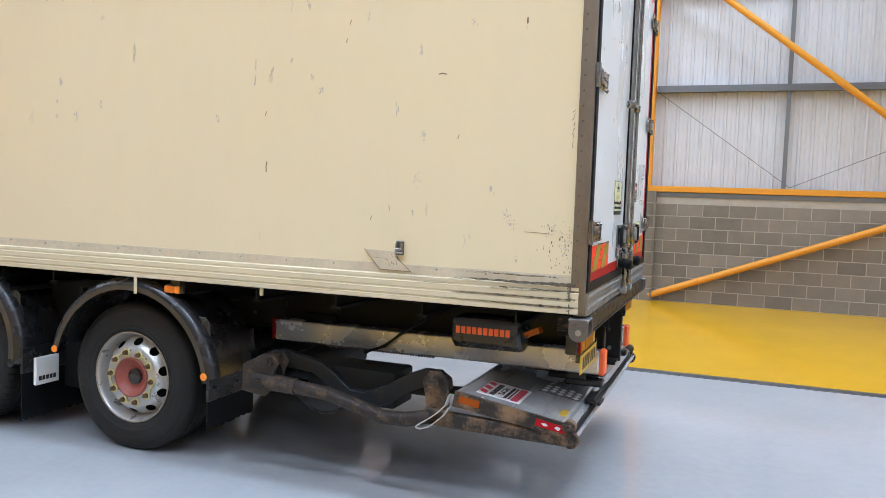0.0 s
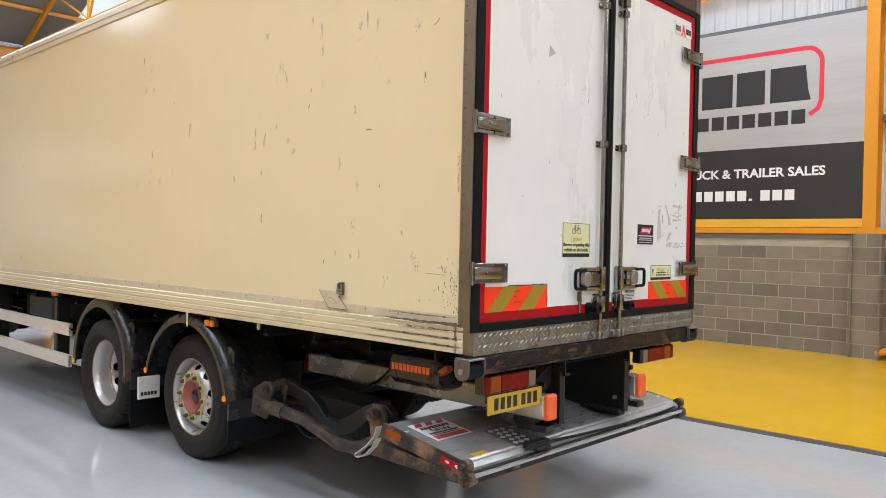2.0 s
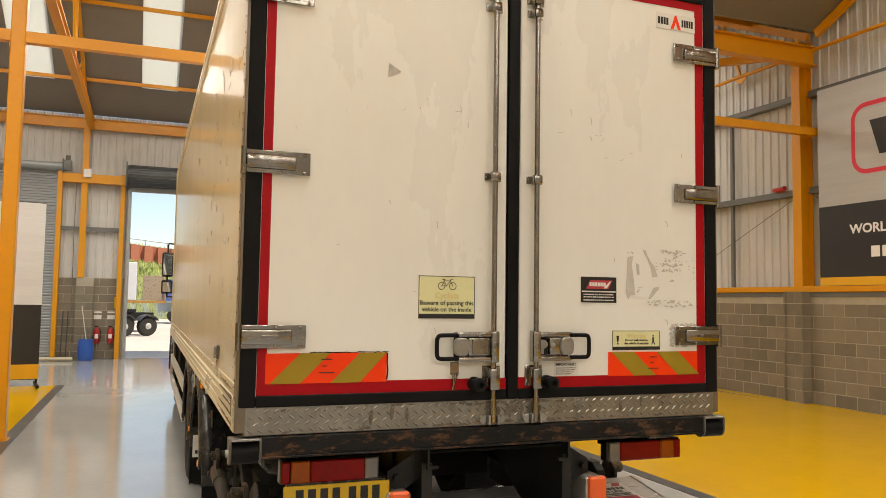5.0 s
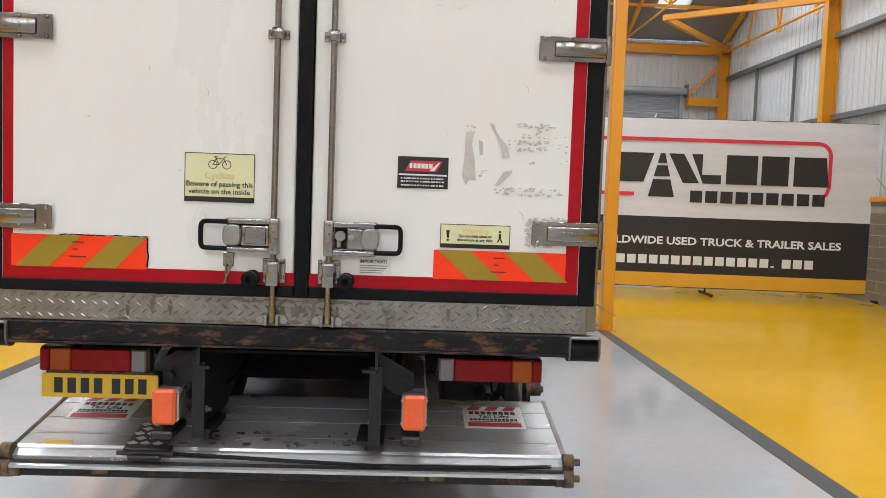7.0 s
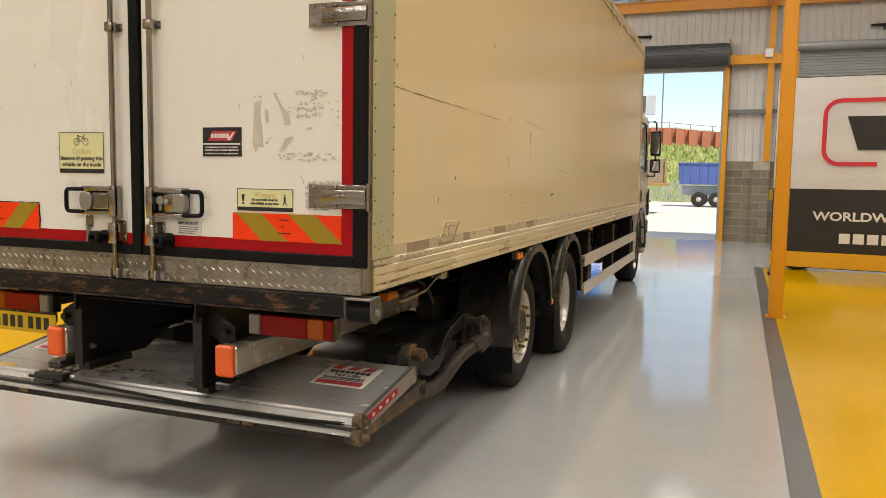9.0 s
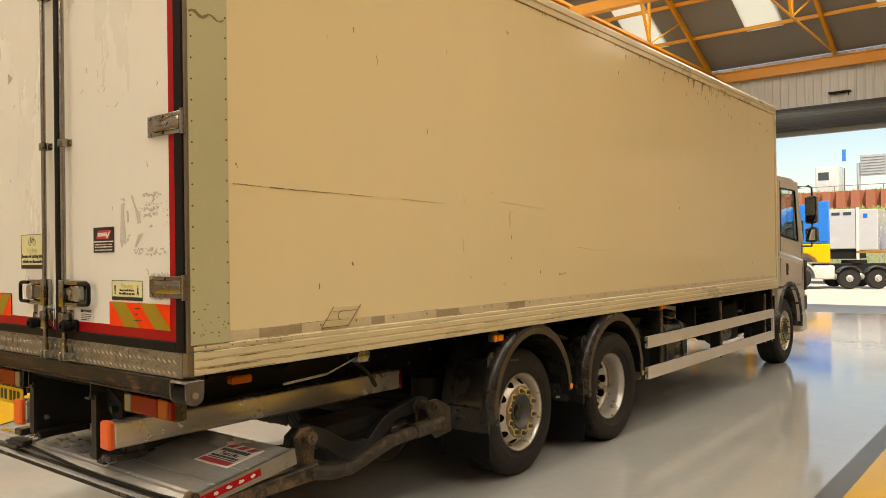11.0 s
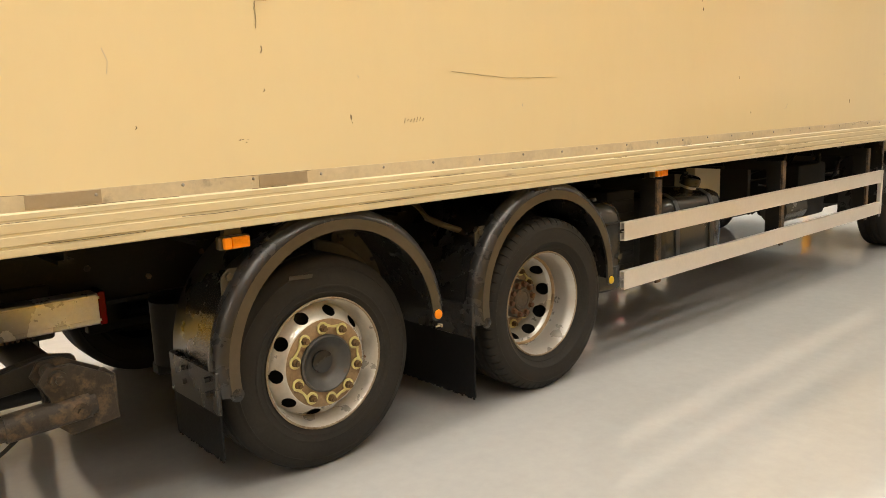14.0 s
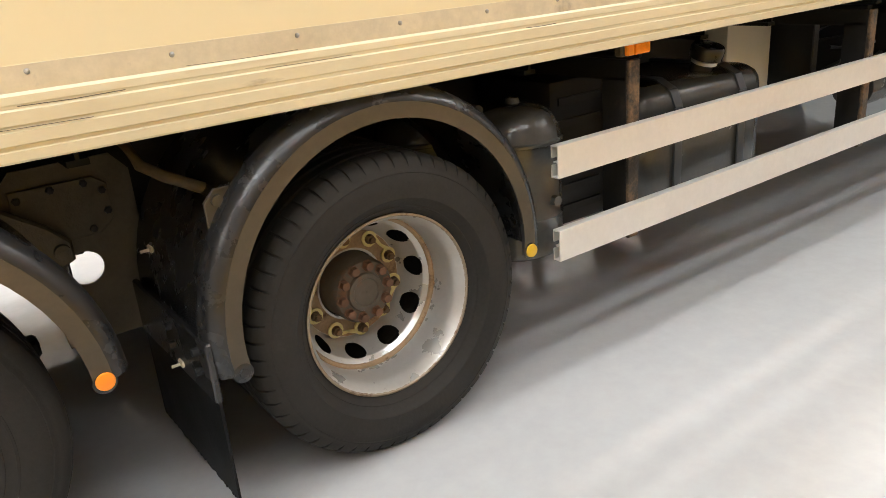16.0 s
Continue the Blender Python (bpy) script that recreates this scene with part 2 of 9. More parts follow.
INK_RED = mat("red_print", (0.5, 0.04, 0.06), 0.5, var=0.1, scale=6, bump=0.0)
LABEL_Y = mat("pale_yellow_label", (0.74, 0.73, 0.42), 0.4, var=0.04, scale=6, bump=0.0)
LABEL_W = mat("white_label", (0.74, 0.72, 0.68), 0.4, var=0.06, scale=8, bump=0.0)
FADED = mat("faded_ochre_print", (0.7, 0.6, 0.27), 0.4, var=0.06, scale=8, bump=0.0)
SCUFF = mat("grey_scuff", (0.46, 0.44, 0.4), 0.7, var=0.25, scale=20, bump=0.1)
DARK_SCUFF = mat("darker_grey_scuff", (0.45, 0.42, 0.36), 0.7, var=0.3, scale=20, bump=0.1)
LINE_SCRATCH = mat("thin_brown_scratch", (0.2, 0.16, 0.1), 0.8, var=0.3, scale=20, bump=0.05)
SCRATCH = mat("dark_scratch", (0.12, 0.1, 0.07), 0.8, var=0.3, scale=20, bump=0.1)
GREASE = mat("brown_grease", (0.045, 0.038, 0.03), 0.5, var=0.3, scale=6, fine=40, bump=0.1, dirt=(0.14, 0.12, 0.095), dirt_amt=0.1, dirt_scale=7, dirt_soft=0.2)
RESIDUE = mat("sticker_glue_residue", (0.56, 0.53, 0.48), 0.7, var=0.15, scale=20, bump=0.05)
SEALANT = mat("torn_sealant", (0.24, 0.19, 0.11), 0.8, var=0.4, scale=8, bump=0.1)
GUIDE = mat("brown_stained_steel", (0.013, 0.0125, 0.012), 0.5, metal=0.2, var=0.35, scale=5, fine=60, bump=0.4, dirt=(0.06, 0.04, 0.026), dirt_amt=0.05, dirt_scale=7, dirt_rough=0.85, dirt_soft=0.2)
KHAKI = mat("khaki_dusty_steel", (0.1, 0.08, 0.046), 0.6, var=0.3, scale=7, fine=60, bump=0.4, dirt=(0.05, 0.036, 0.024), dirt_amt=0.25, dirt_scale=8, dirt_soft=0.2)
TANK = mat("grey_tank_paint", (0.075, 0.075, 0.07), 0.24, metal=0.25, var=0.25, scale=3, bump=0.1, dirt=(0.1, 0.08, 0.055), dirt_amt=0.05, dirt_scale=4)
RAIL = mat("silver_side_rail", (0.7, 0.675, 0.63), 0.42, metal=0.4, var=0.08, scale=3, fine=40, bump=0.05, dirt=(0.35, 0.3, 0.24), dirt_amt=-0.15, dirt_scale=4)
YARD_WHITE = mat("white_vehicle_paint", (0.52, 0.53, 0.54), 0.25, var=0.04, scale=2, bump=0.02, coat=0.2)
MIRROR = mat("mirror_glass", (0.75, 0.76, 0.76), 0.03, metal=1.0, var=0.02, scale=3, bump=0.0, rvar=0.01)
CAB_CREAM = mat("cream_cabinet_paint", (0.62, 0.55, 0.4), 0.4, var=0.05, scale=3, bump=0.03, dirt=(0.3, 0.24, 0.15), dirt_amt=-0.15, dirt_scale=4)
CAB = mat("white_cab_paint", (0.6, 0.57, 0.52), 0.14, var=0.04, scale=2, bump=0.02, coat=0.4)

FLOOR = mat("grey_floor_paint", (0.4, 0.4, 0.4), 0.1, spec=0.8, var=0.09, scale=0.9, fine=14, bump=0.02, dirt=(0.25, 0.245, 0.235), dirt_amt=-0.15, dirt_scale=1.2, rvar=0.08, dirt_soft=0.3)
YELLOW_FLOOR = mat("yellow_floor_paint", (0.61, 0.335, 0.001), 0.16, spec=0.15, var=0.08, scale=0.6, fine=5, bump=0.012, dirt=(0.4, 0.26, 0.02), dirt_amt=-0.15, dirt_scale=1.6, rvar=0.08, dirt_soft=0.3)
LINE = mat("dark_line_paint", (0.06, 0.06, 0.062), 0.35, var=0.2, scale=2, bump=0.05, dirt=(0.14, 0.14, 0.14), dirt_amt=0.0, dirt_scale=5)
BLOCK = mat("concrete_block", (0.2, 0.172, 0.13), 0.9, var=0.28, scale=3, fine=60, bump=1.0, rand=0.3, dirt=(0.13, 0.112, 0.09), dirt_amt=0.0, dirt_scale=9, dirt_soft=0.3)
MORTAR = mat("mortar", (0.38, 0.34, 0.27), 0.9, var=0.15, scale=5, fine=150, bump=0.6)
CLAD = mat("white_liner_sheet", (0.58, 0.575, 0.56), 0.4, var=0.05, scale=0.5, fine=6, bump=0.02, dirt=(0.5, 0.47, 0.4), dirt_amt=-0.2, dirt_scale=1.5, stretch=(2, 2, 0.35), dirt_soft=0.3)
ROOF = mat("grey_roof_liner", (0.215, 0.2, 0.178), 0.6, var=0.08, scale=0.8, fine=10, bump=0.05)
ORANGE = mat("yellow_orange_steel_paint", (0.68, 0.285, 0.008), 0.38, var=0.07, scale=1.2, fine=20, bump=0.05, dirt=(0.5, 0.2, 0.02), dirt_amt=-0.15, dirt_scale=3)
GALV = mat("galvanised_rail", (0.15, 0.15, 0.145), 0.5, metal=0.2, var=0.12, scale=3, bump=0.06)
SHUTTER = mat("grey_shutter_steel", (0.33, 0.35, 0.36), 0.42, metal=0.3, var=0.08, scale=2, bump=0.04)
DARK_STEEL = mat("dark_grey_steel", (0.07, 0.075, 0.08), 0.45, metal=0.3, var=0.15, scale=3, bump=0.06)
SKYLIGHT = mat("milky_skylight", (0.75, 0.75, 0.71), 0.5, var=0.04, scale=2, bump=0.02)
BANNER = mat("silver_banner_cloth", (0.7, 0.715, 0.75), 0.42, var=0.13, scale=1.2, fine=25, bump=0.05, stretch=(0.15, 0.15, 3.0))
# darker copy of the silver cloth, the wall's dimness put into its colour
BANNER_SHADED = mat("silver_banner_shaded", (0.45, 0.445, 0.44), 0.4, metal=0.2, var=0.12, scale=1.2, fine=25, bump=0.05, stretch=(0.15, 0.15, 3.0))
BANNER_BLACK = mat("black_banner_cloth", (0.022, 0.021, 0.021), 0.5, var=0.15, scale=2, bump=0.03)
BANNER_YELLOW = mat("yellow_banner_cloth", (0.75, 0.4, 0.02), 0.5, var=0.08, scale=2, bump=0.03)
PRINT_WHITE = mat("white_print", (0.8, 0.8, 0.8), 0.5, var=0.03, scale=6, bump=0.0)
PRINT_RED = mat("red_banner_print", (0.68, 0.03, 0.06), 0.5, var=0.06, scale=3, bump=0.0)

_t = SKYLIGHT.node_tree
_tr = _t.nodes.new("ShaderNodeBsdfTranslucent")
_tr.inputs["Color"].default_value = (0.82, 0.83, 0.78, 1)
_mx = _t.nodes.new("ShaderNodeMixShader")
_mx.inputs[0].default_value = 0.75
_t.links.new(_t.nodes["Principled BSDF"].outputs[0], _mx.inputs[1])
_t.links.new(_tr.outputs[0], _mx.inputs[2])
_t.links.new(_mx.outputs[0], _t.nodes["Material Output"].inputs["Surface"])

# ---- mesh helpers ----
def add_box(bm, lo, hi, bev=0.0, seg=1):
    x0, y0, z0 = lo
    x1, y1, z1 = hi
    v = [bm.verts.new(p) for p in ((x0, y0, z0), (x1, y0, z0), (x1, y1, z0), (x0, y1, z0), (x0, y0, z1), (x1, y0, z1), (x1, y1, z1), (x0, y1, z1))]
    f = [bm.faces.new([v[i] for i in q]) for q in ((3, 2, 1, 0), (4, 5, 6, 7), (0, 1, 5, 4), (1, 2, 6, 5), (2, 3, 7, 6), (3, 0, 4, 7))]
    if bev:
        edges = list({e for face in f for e in face.edges})
        bmesh.ops.bevel(bm, geom=edges, offset=bev, segments=seg, affect="EDGES", profile=0.5)
    return bm


def add_prism(bm, loop, vec, bev=0.0):
    """A flat outline (list of places, in order) pushed along vec."""
    vec = Vector(vec)
    a = [bm.verts.new(Vector(p)) for p in loop]
    b = [bm.verts.new(Vector(p) + vec) for p in loop]
    k = len(a)
    f = [bm.faces.new(a[::-1]), bm.faces.new(b)]
    f += [bm.faces.new((a[i], a[(i + 1) % k], b[(i + 1) % k], b[i])) for i in range(k)]
    bmesh.ops.recalc_face_normals(bm, faces=f)
    if bev:
        edges = list({e for face in f[:2] for e in face.edges})
        bmesh.ops.bevel(bm, geom=edges, offset=bev, segments=1, affect="EDGES", profile=0.5)
    return bm


def frame_of(axis):
    axis = Vector(axis).normalized()
    side = axis.cross(Vector((0, 0, 1)))
    if side.length < 1e-4:
        side = Vector((1, 0, 0))
    side.normalize()
    return axis, side, side.cross(axis).normalized()


def add_lathe(bm, profile, origin, axis, seg=24, cap=True):
    """Rings of (radius, place along the axis)."""
    axis, u, w = frame_of(axis)
    o = Vector(origin)
    rings = []
    for r, h in profile:
        rings.append([bm.verts.new(o + axis * h + (u * math.cos(a) + w * math.sin(a)) * r) for a in (2 * math.pi * i / seg for i in range(seg))])
    f = []
    for p, q in zip(rings, rings[1:]):
        for i in range(seg):
            f.append(bm.faces.new((p[i], p[(i + 1) % seg], q[(i + 1) % seg], q[i])))
    if cap:
        f.append(bm.faces.new(rings[0][::-1]))
        f.append(bm.faces.new(rings[-1]))
    bmesh.ops.recalc_face_normals(bm, faces=f)
    return bm


def add_cyl(bm, p0, p1, r, seg=14, r2=None):
    p0, p1 = Vector(p0), Vector(p1)
    d = (p1 - p0).length
    return add_lathe(bm, [(r, 0), (r if r2 is None else r2, d)], p0, p1 - p0, seg)


def add_tube(bm, pts, r, seg=8):
    """A bent rod through the places."""
    pts = [Vector(p) for p in pts]
    rings = []
    for i, p in enumerate(pts):
        d = (pts[min(i + 1, len(pts) - 1)] - pts[max(i - 1, 0)])
        _, u, w = frame_of(d)
        rings.append([bm.verts.new(p + (u * math.cos(a) + w * math.sin(a)) * r) for a in (2 * math.pi * k / seg for k in range(seg))])
    f = []
    for p, q in zip(rings, rings[1:]):
        # match the rings to keep the rod from twisting
        best = min(range(seg), key=lambda s: (p[0].co - q[s].co).length)
        q = q[best:] + q[:best]
        for i in range(seg):
            f.append(bm.faces.new((p[i], p[(i + 1) % seg], q[(i + 1) % seg], q[i])))
    f.append(bm.faces.new(rings[0][::-1]))
    f.append(bm.faces.new(rings[-1]))
    bmesh.ops.recalc_face_normals(bm, faces=f)
    return bm


def add_bar(bm, p0, p1, wide, tall, up=(0, 0, 1)):
    """A straight bar of square section between two places."""
    p0, p1 = Vector(p0), Vector(p1)
    d = (p1 - p0).normalized()
    s = d.cross(Vector(up))
    if s.length < 1e-4:
        s = Vector((1, 0, 0))
    s.normalize()
    u = s.cross(d).normalized()
    loop = [p0 + s * (a * wide / 2) + u * (b * tall / 2) for a, b in ((-1, -1), (1, -1), (1, 1), (-1, 1))]
    return add_prism(bm, loop, p1 - p0)


def add_ibeam(bm, p0, p1, wide, tall, up=(0, 0, 1), web=0.012, flange=0.018):
    """A rolled steel beam of H section between two places."""
    p0, p1 = Vector(p0), Vector(p1)
    d = (p1 - p0).normalized()
    s = d.cross(Vector(up))
    s.normalize()
    u = s.cross(d).normalized()
    w, h, t, g = wide / 2, tall / 2, web / 2, flange
    out = ((-w, -h), (w, -h), (w, -h + g), (t, -h + g), (t, h - g), (w, h - g), (w, h), (-w, h), (-w, h - g), (-t, h - g), (-t, -h + g), (-w, -h + g))
    return add_prism(bm, [p0 + s * a + u * b for a, b in out], p1 - p0)


def part(name, bm, material, parent=None, label="", smooth=0.0):
    """One mesh object of its own, under a thing or a part."""
    me = bpy.data.meshes.new(name)
    bm.to_mesh(me)
    bm.free()
    me.materials.append(material)
    if smooth:
        me.shade_smooth()
        me.set_sharp_from_angle(angle=radians(smooth))
    ob = new(name, me)
    if parent is not None:
        ob.parent = parent
    if label:
        ob["label"] = label
    return ob


def part_each(name, bm, material, parent=None, label="", smooth=0.0):
    """Every loose piece of bm as a part of its own."""
    left = set(bm.verts)
    out = []
    while left:
        todo = [left.pop()]
        seen = set(todo)
        while todo:
            v = todo.pop()
            for e in v.link_edges:
                w = e.other_vert(v)
                if w not in seen:
                    seen.add(w)
                    todo.append(w)
        left -= seen
        one = bmesh.new()
        order = sorted(seen, key=lambda v: v.index)
        at = {v: one.verts.new(v.co) for v in order}
        for f in sorted({f for v in seen for f in v.link_faces}, key=lambda f: f.index):
            one.faces.new([at[v] for v in f.verts])
        out.append((order[0].co.copy(), one))
    bm.free()
    out.sort(key=lambda q: tuple(round(c, 4) for c in q[0]))
    return [part(name, one, material, parent, label, smooth) for _, one in out]


def stuff(ob):
    ob["kind"] = "stuff"
    return ob


def structure(name, bm, material, label="", category="", group="", smooth=0.0):
    return tagged(part(name, bm, material, None, "", smooth), label, category, group, "structure")


def thing(name, at, label, category, group=""):
    """An Empty at a thing's base, which its parts hang on."""
    ob = new(name)
    ob.location = at
    ob.empty_display_size = 0.2
    return tagged(ob, label, category, group)


def box(name, lo, hi, material, parent, label="", bev=0.004):
    bm = bmesh.new()
    add_box(bm, lo, hi, bev)
    return part(name, bm, material, parent, label)


# ---- floor and yard ----
LINE_Y = 3.2
bm = bmesh.new()
add_box(bm, (X_FRONT - 0.2, -Y_SIDE - 0.2, -0.25), (X_BACK + 0.2, Y_SIDE + 0.2, 0.0))
structure("floor", bm, FLOOR, "smooth grey painted concrete hall floor with soft reflections", "floor")
for _s in (-1, 1):
    _y0, _y1 = sorted((_s * (LINE_Y + 0.08), _s * (Y_SIDE - 0.01)))
    bm = bmesh.new()
    add_box(bm, (-13.5, _y0, 0.0), (X_BACK - 0.01, _y1, 0.004))
    structure("floor_marking", bm, YELLOW_FLOOR, "glossy yellow painted floor area beside the grey lane", "floor paint")
    _y0, _y1 = sorted((_s * (LINE_Y - 0.08), _s * (LINE_Y + 0.08)))
    bm = bmesh.new()
    add_box(bm, (-13.6, _y0, 0.0), (X_BACK - 0.01, _y1, 0.0045))
    structure("floor_marking", bm, LINE, "dark grey line along the yellow floor area", "floor line")

# ---- walls ----
DOOR_HALF, DOOR_TOP = 2.27, 4.84
SHUT_IN, SHUT_OUT, SHUT_TOP = 4.08, 8.6, 5.42
BLOCK_TOP = 2.03
FRONT_BLOCK_TOP = 2.28


def wall_solid(name, boxes, material, label):
    bm = bmesh.new()
    for lo, hi in boxes:
        add_box(bm, lo, hi)
    return structure(name, bm, material, label, "wall")


_t = 0.2
_zt = EAVE + RISE + 0.1
Y_BLOCK = Y_SIDE - 0.2
WALL_NORTH = wall_solid("wall_north", [((X_FRONT, Y_BLOCK, 0), (X_BACK, Y_SIDE + _t, BLOCK_TOP))], MORTAR, "grey concrete block wall base with pale mortar joints")
wall_solid("wall_south", [((X_FRONT, -Y_SIDE - _t, 0), (X_BACK, -Y_SIDE, BLOCK_TOP))], MORTAR, "grey concrete block wall base")
_fx0, _fx1 = X_FRONT - _t, X_FRONT
WALL_WEST = wall_solid("wall_west", [((_fx0, s0, 0), (_fx1, s1, FRONT_BLOCK_TOP)) for s0, s1 in
                                     ((-Y_SIDE - _t, -SHUT_OUT), (-SHUT_IN, -DOOR_HALF), (DOOR_HALF, SHUT_IN), (SHUT_OUT, Y_SIDE + _t))], MORTAR, "grey concrete block piers between the vehicle doors")
wall_solid("wall_east", [((X_BACK, -Y_SIDE - _t, 0), (X_BACK + _t, Y_SIDE + _t, _zt))], CLAD, "plain pale end wall of the hall")


def cladding(name, u0, u1, foot, head, place, out, label, pitch=0.21):
    """Ribbed wall sheet: strips along u, from foot(u) to head(u); place(u, depth, z) gives the spot."""
    bm = bmesh.new()
    prof = ((0.0, 0.0), (0.015, 0.028), (0.05, 0.028), (0.065, 0.0), (0.13, 0.0), (0.138, 0.006), (0.146, 0.0))
    cols, u = [], u0
    while u < u1 - 0.01:
        for du, d in prof:
            if u + du < u1:
                cols.append((u + du, d))
        u += pitch
    cols.append((u1, 0.0))
    for (ua, da), (ub, db) in zip(cols, cols[1:]):
        mid = (ua + ub) / 2
        za, top_a, top_b = foot(mid), head(ua), head(ub)
        q = [bm.verts.new(place(ua, da * out, za)), bm.verts.new(place(ub, db * out, za)), bm.verts.new(place(ub, db * out, top_b)), bm.verts.new(place(ua, da * out, top_a))]
        bm.faces.new(q)
        # outer skin, so that the sheet has thickness
        q = [bm.verts.new(place(ua, -0.15 * out, za)), bm.verts.new(place(ub, -0.15 * out, za)), bm.verts.new(place(ub, -0.15 * out, top_b)), bm.verts.new(place(ua, -0.15 * out, top_a))]
        bm.faces.new(q[::-1])
        q = [bm.verts.new(place(ua, da * out, za)), bm.verts.new(place(ub, db * out, za)), bm.verts.new(place(ub, -0.15 * out, za)), bm.verts.new(place(ua, -0.15 * out, za))]
        bm.faces.new(q)
    return structure(name, bm, CLAD, label, "wall cladding")


CLAD_Y = Y_SIDE + 0.1


def front_foot(y):
    a = abs(y)
    if a < DOOR_HALF:
        return DOOR_TOP
    if SHUT_IN < a < SHUT_OUT:
        return SHUT_TOP
    return FRONT_BLOCK_TOP


cladding("wall_north_cladding", X_FRONT, X_BACK, lambda u: BLOCK_TOP + 0.004, roof_z, lambda u, d, z: (u, CLAD_Y + d, z), -1, "white ribbed steel wall sheeting above the blockwork")
cladding("wall_south_cladding", X_FRONT, X_BACK, lambda u: BLOCK_TOP + 0.004, roof_z, lambda u, d, z: (u, -CLAD_Y + d, z), 1, "white ribbed steel wall sheeting above the blockwork")
cladding("wall_west_cladding", -Y_SIDE - 0.1, Y_SIDE + 0.1, front_foot, lambda u: EAVE, lambda u, d, z: (X_FRONT - 0.06 + d, u, z), 1, "off-white ribbed steel sheeting over the doors")

# ---- roof ----
bm = bmesh.new()
bs = bmesh.new()
SKW = 0.475
for _a, _b in zip(VALLEYS, VALLEYS[1:]):
    _mid = (_a + _b) / 2
    for _lo, _hi, _x0, _x1 in ((_a, _mid, _a + 1.3, _mid - 0.5), (_mid, _b, _mid + 0.5, _b - 1.5)):
        def slab(xa, xb, ya, yb, target, thick=0.12):
            za, zb = roof_z(xa), roof_z(xb)
            add_prism(target, [(xa, ya, za), (xb, ya, zb), (xb, yb, zb), (xa, yb, za)], (0, 0, thick))
        _y = -Y_SIDE - 0.25
        for _s in SKYLIGHT_ROWS:
            slab(_lo, _hi, _y, _s - SKW, bm)
            slab(_lo, _x0, _s - SKW, _s + SKW, bm)
            slab(_x1, _hi, _s - SKW, _s + SKW, bm)
            slab(_x0, _x1, _s - SKW, _s + SKW, bs, 0.02)
            _y = _s + SKW
        slab(_lo, _hi, _y, Y_SIDE + 0.25, bm)
structure("ceiling", bm, ROOF, "grey lined pitched roof in several bays", "roof")
structure("skylight_sheet", bs, SKYLIGHT, "milky translucent roof light strips", "skylight")

# ---- steelwork ----
COLS_X = (-20.2, -14.1, -7.6, -0.92, 5.55, 12.2)
for _s in (-1, 1):
    for _x in COLS_X:
        bm = bmesh.new()
        add_ibeam(bm, (_x, _s * (Y_SIDE - 0.1), BLOCK_TOP if _x > -20 else 0), (_x, _s * (Y_SIDE - 0.1), EAVE - 0.1), 0.2, 0.3, up=(0, 1, 0))
        structure("steel_column", bm, ORANGE, "yellow-orange painted steel wall column", "column", "wall columns")
for _x, _y in ((-7.48, 3.276), (-7.3, -3.3)):
    bm = bmesh.new()
    add_box(bm, (_x - 0.085, _y - 0.085, 0.012), (_x + 0.085, _y + 0.085, EAVE - 0.3), 0.012)
    add_box(bm, (_x - 0.12, _y - 0.12, 0.0), (_x + 0.12, _y + 0.12, 0.014))
    structure("steel_post", bm, ORANGE, "slim yellow-orange square steel post at the lane's edge", "post", "lane posts")
bm = bmesh.new()
add_ibeam(bm, (-7.45, -3.85, 0.0), (-7.45, -3.85, EAVE - 0.1), 0.4, 0.3, up=(1, 0, 0))
structure("steel_column", bm, ORANGE, "wide yellow-orange steel column beside the slim post", "column")

for _x in VALLEYS[1:3]:
    bm = bmesh.new()
    add_ibeam(bm, (_x, -Y_SIDE + 0.1, 6.42), (_x, Y_SIDE - 0.1, 6.42), 0.2, 0.36)
    structure("valley_beam", bm, ORANGE, "deep yellow-orange steel beam across the hall", "beam", "valley beams")
    bm = bmesh.new()
    add_box(bm, (_x - 0.06, -Y_SIDE + 0.1, 4.93), (_x + 0.06, Y_SIDE - 0.1, 5.07))
    structure("tie_beam", bm, ORANGE, "yellow-orange square steel tie across the hall", "beam", "tie beams")
bm = bmesh.new()
add_ibeam(bm, (-20.25, -Y_SIDE, 6.63), (-20.25, Y_SIDE, 6.63), 0.16, 0.3)
structure("eaves_beam", bm, ORANGE, "yellow-orange eaves beam over the vehicle doors", "beam")

for _s in (-1, 1):
    for _p, _q in (((-14.05, 9.85), (-16.5, 6.75)), ((-16.5, 6.75), (-20.15, 9.95)), ((-14.05, 9.85), (-10.9, 6.75)), ((-10.9, 6.75), (-7.75, 9.85))):
        bm = bmesh.new()
        add_bar(bm, (_p[0], _s * _p[1], 6.62), (_q[0], _s * _q[1], 6.62), 0.12, 0.14)
        structure("plan_brace", bm, ORANGE, "yellow-orange diagonal brace between wall column and roof truss", "brace", "plan braces")

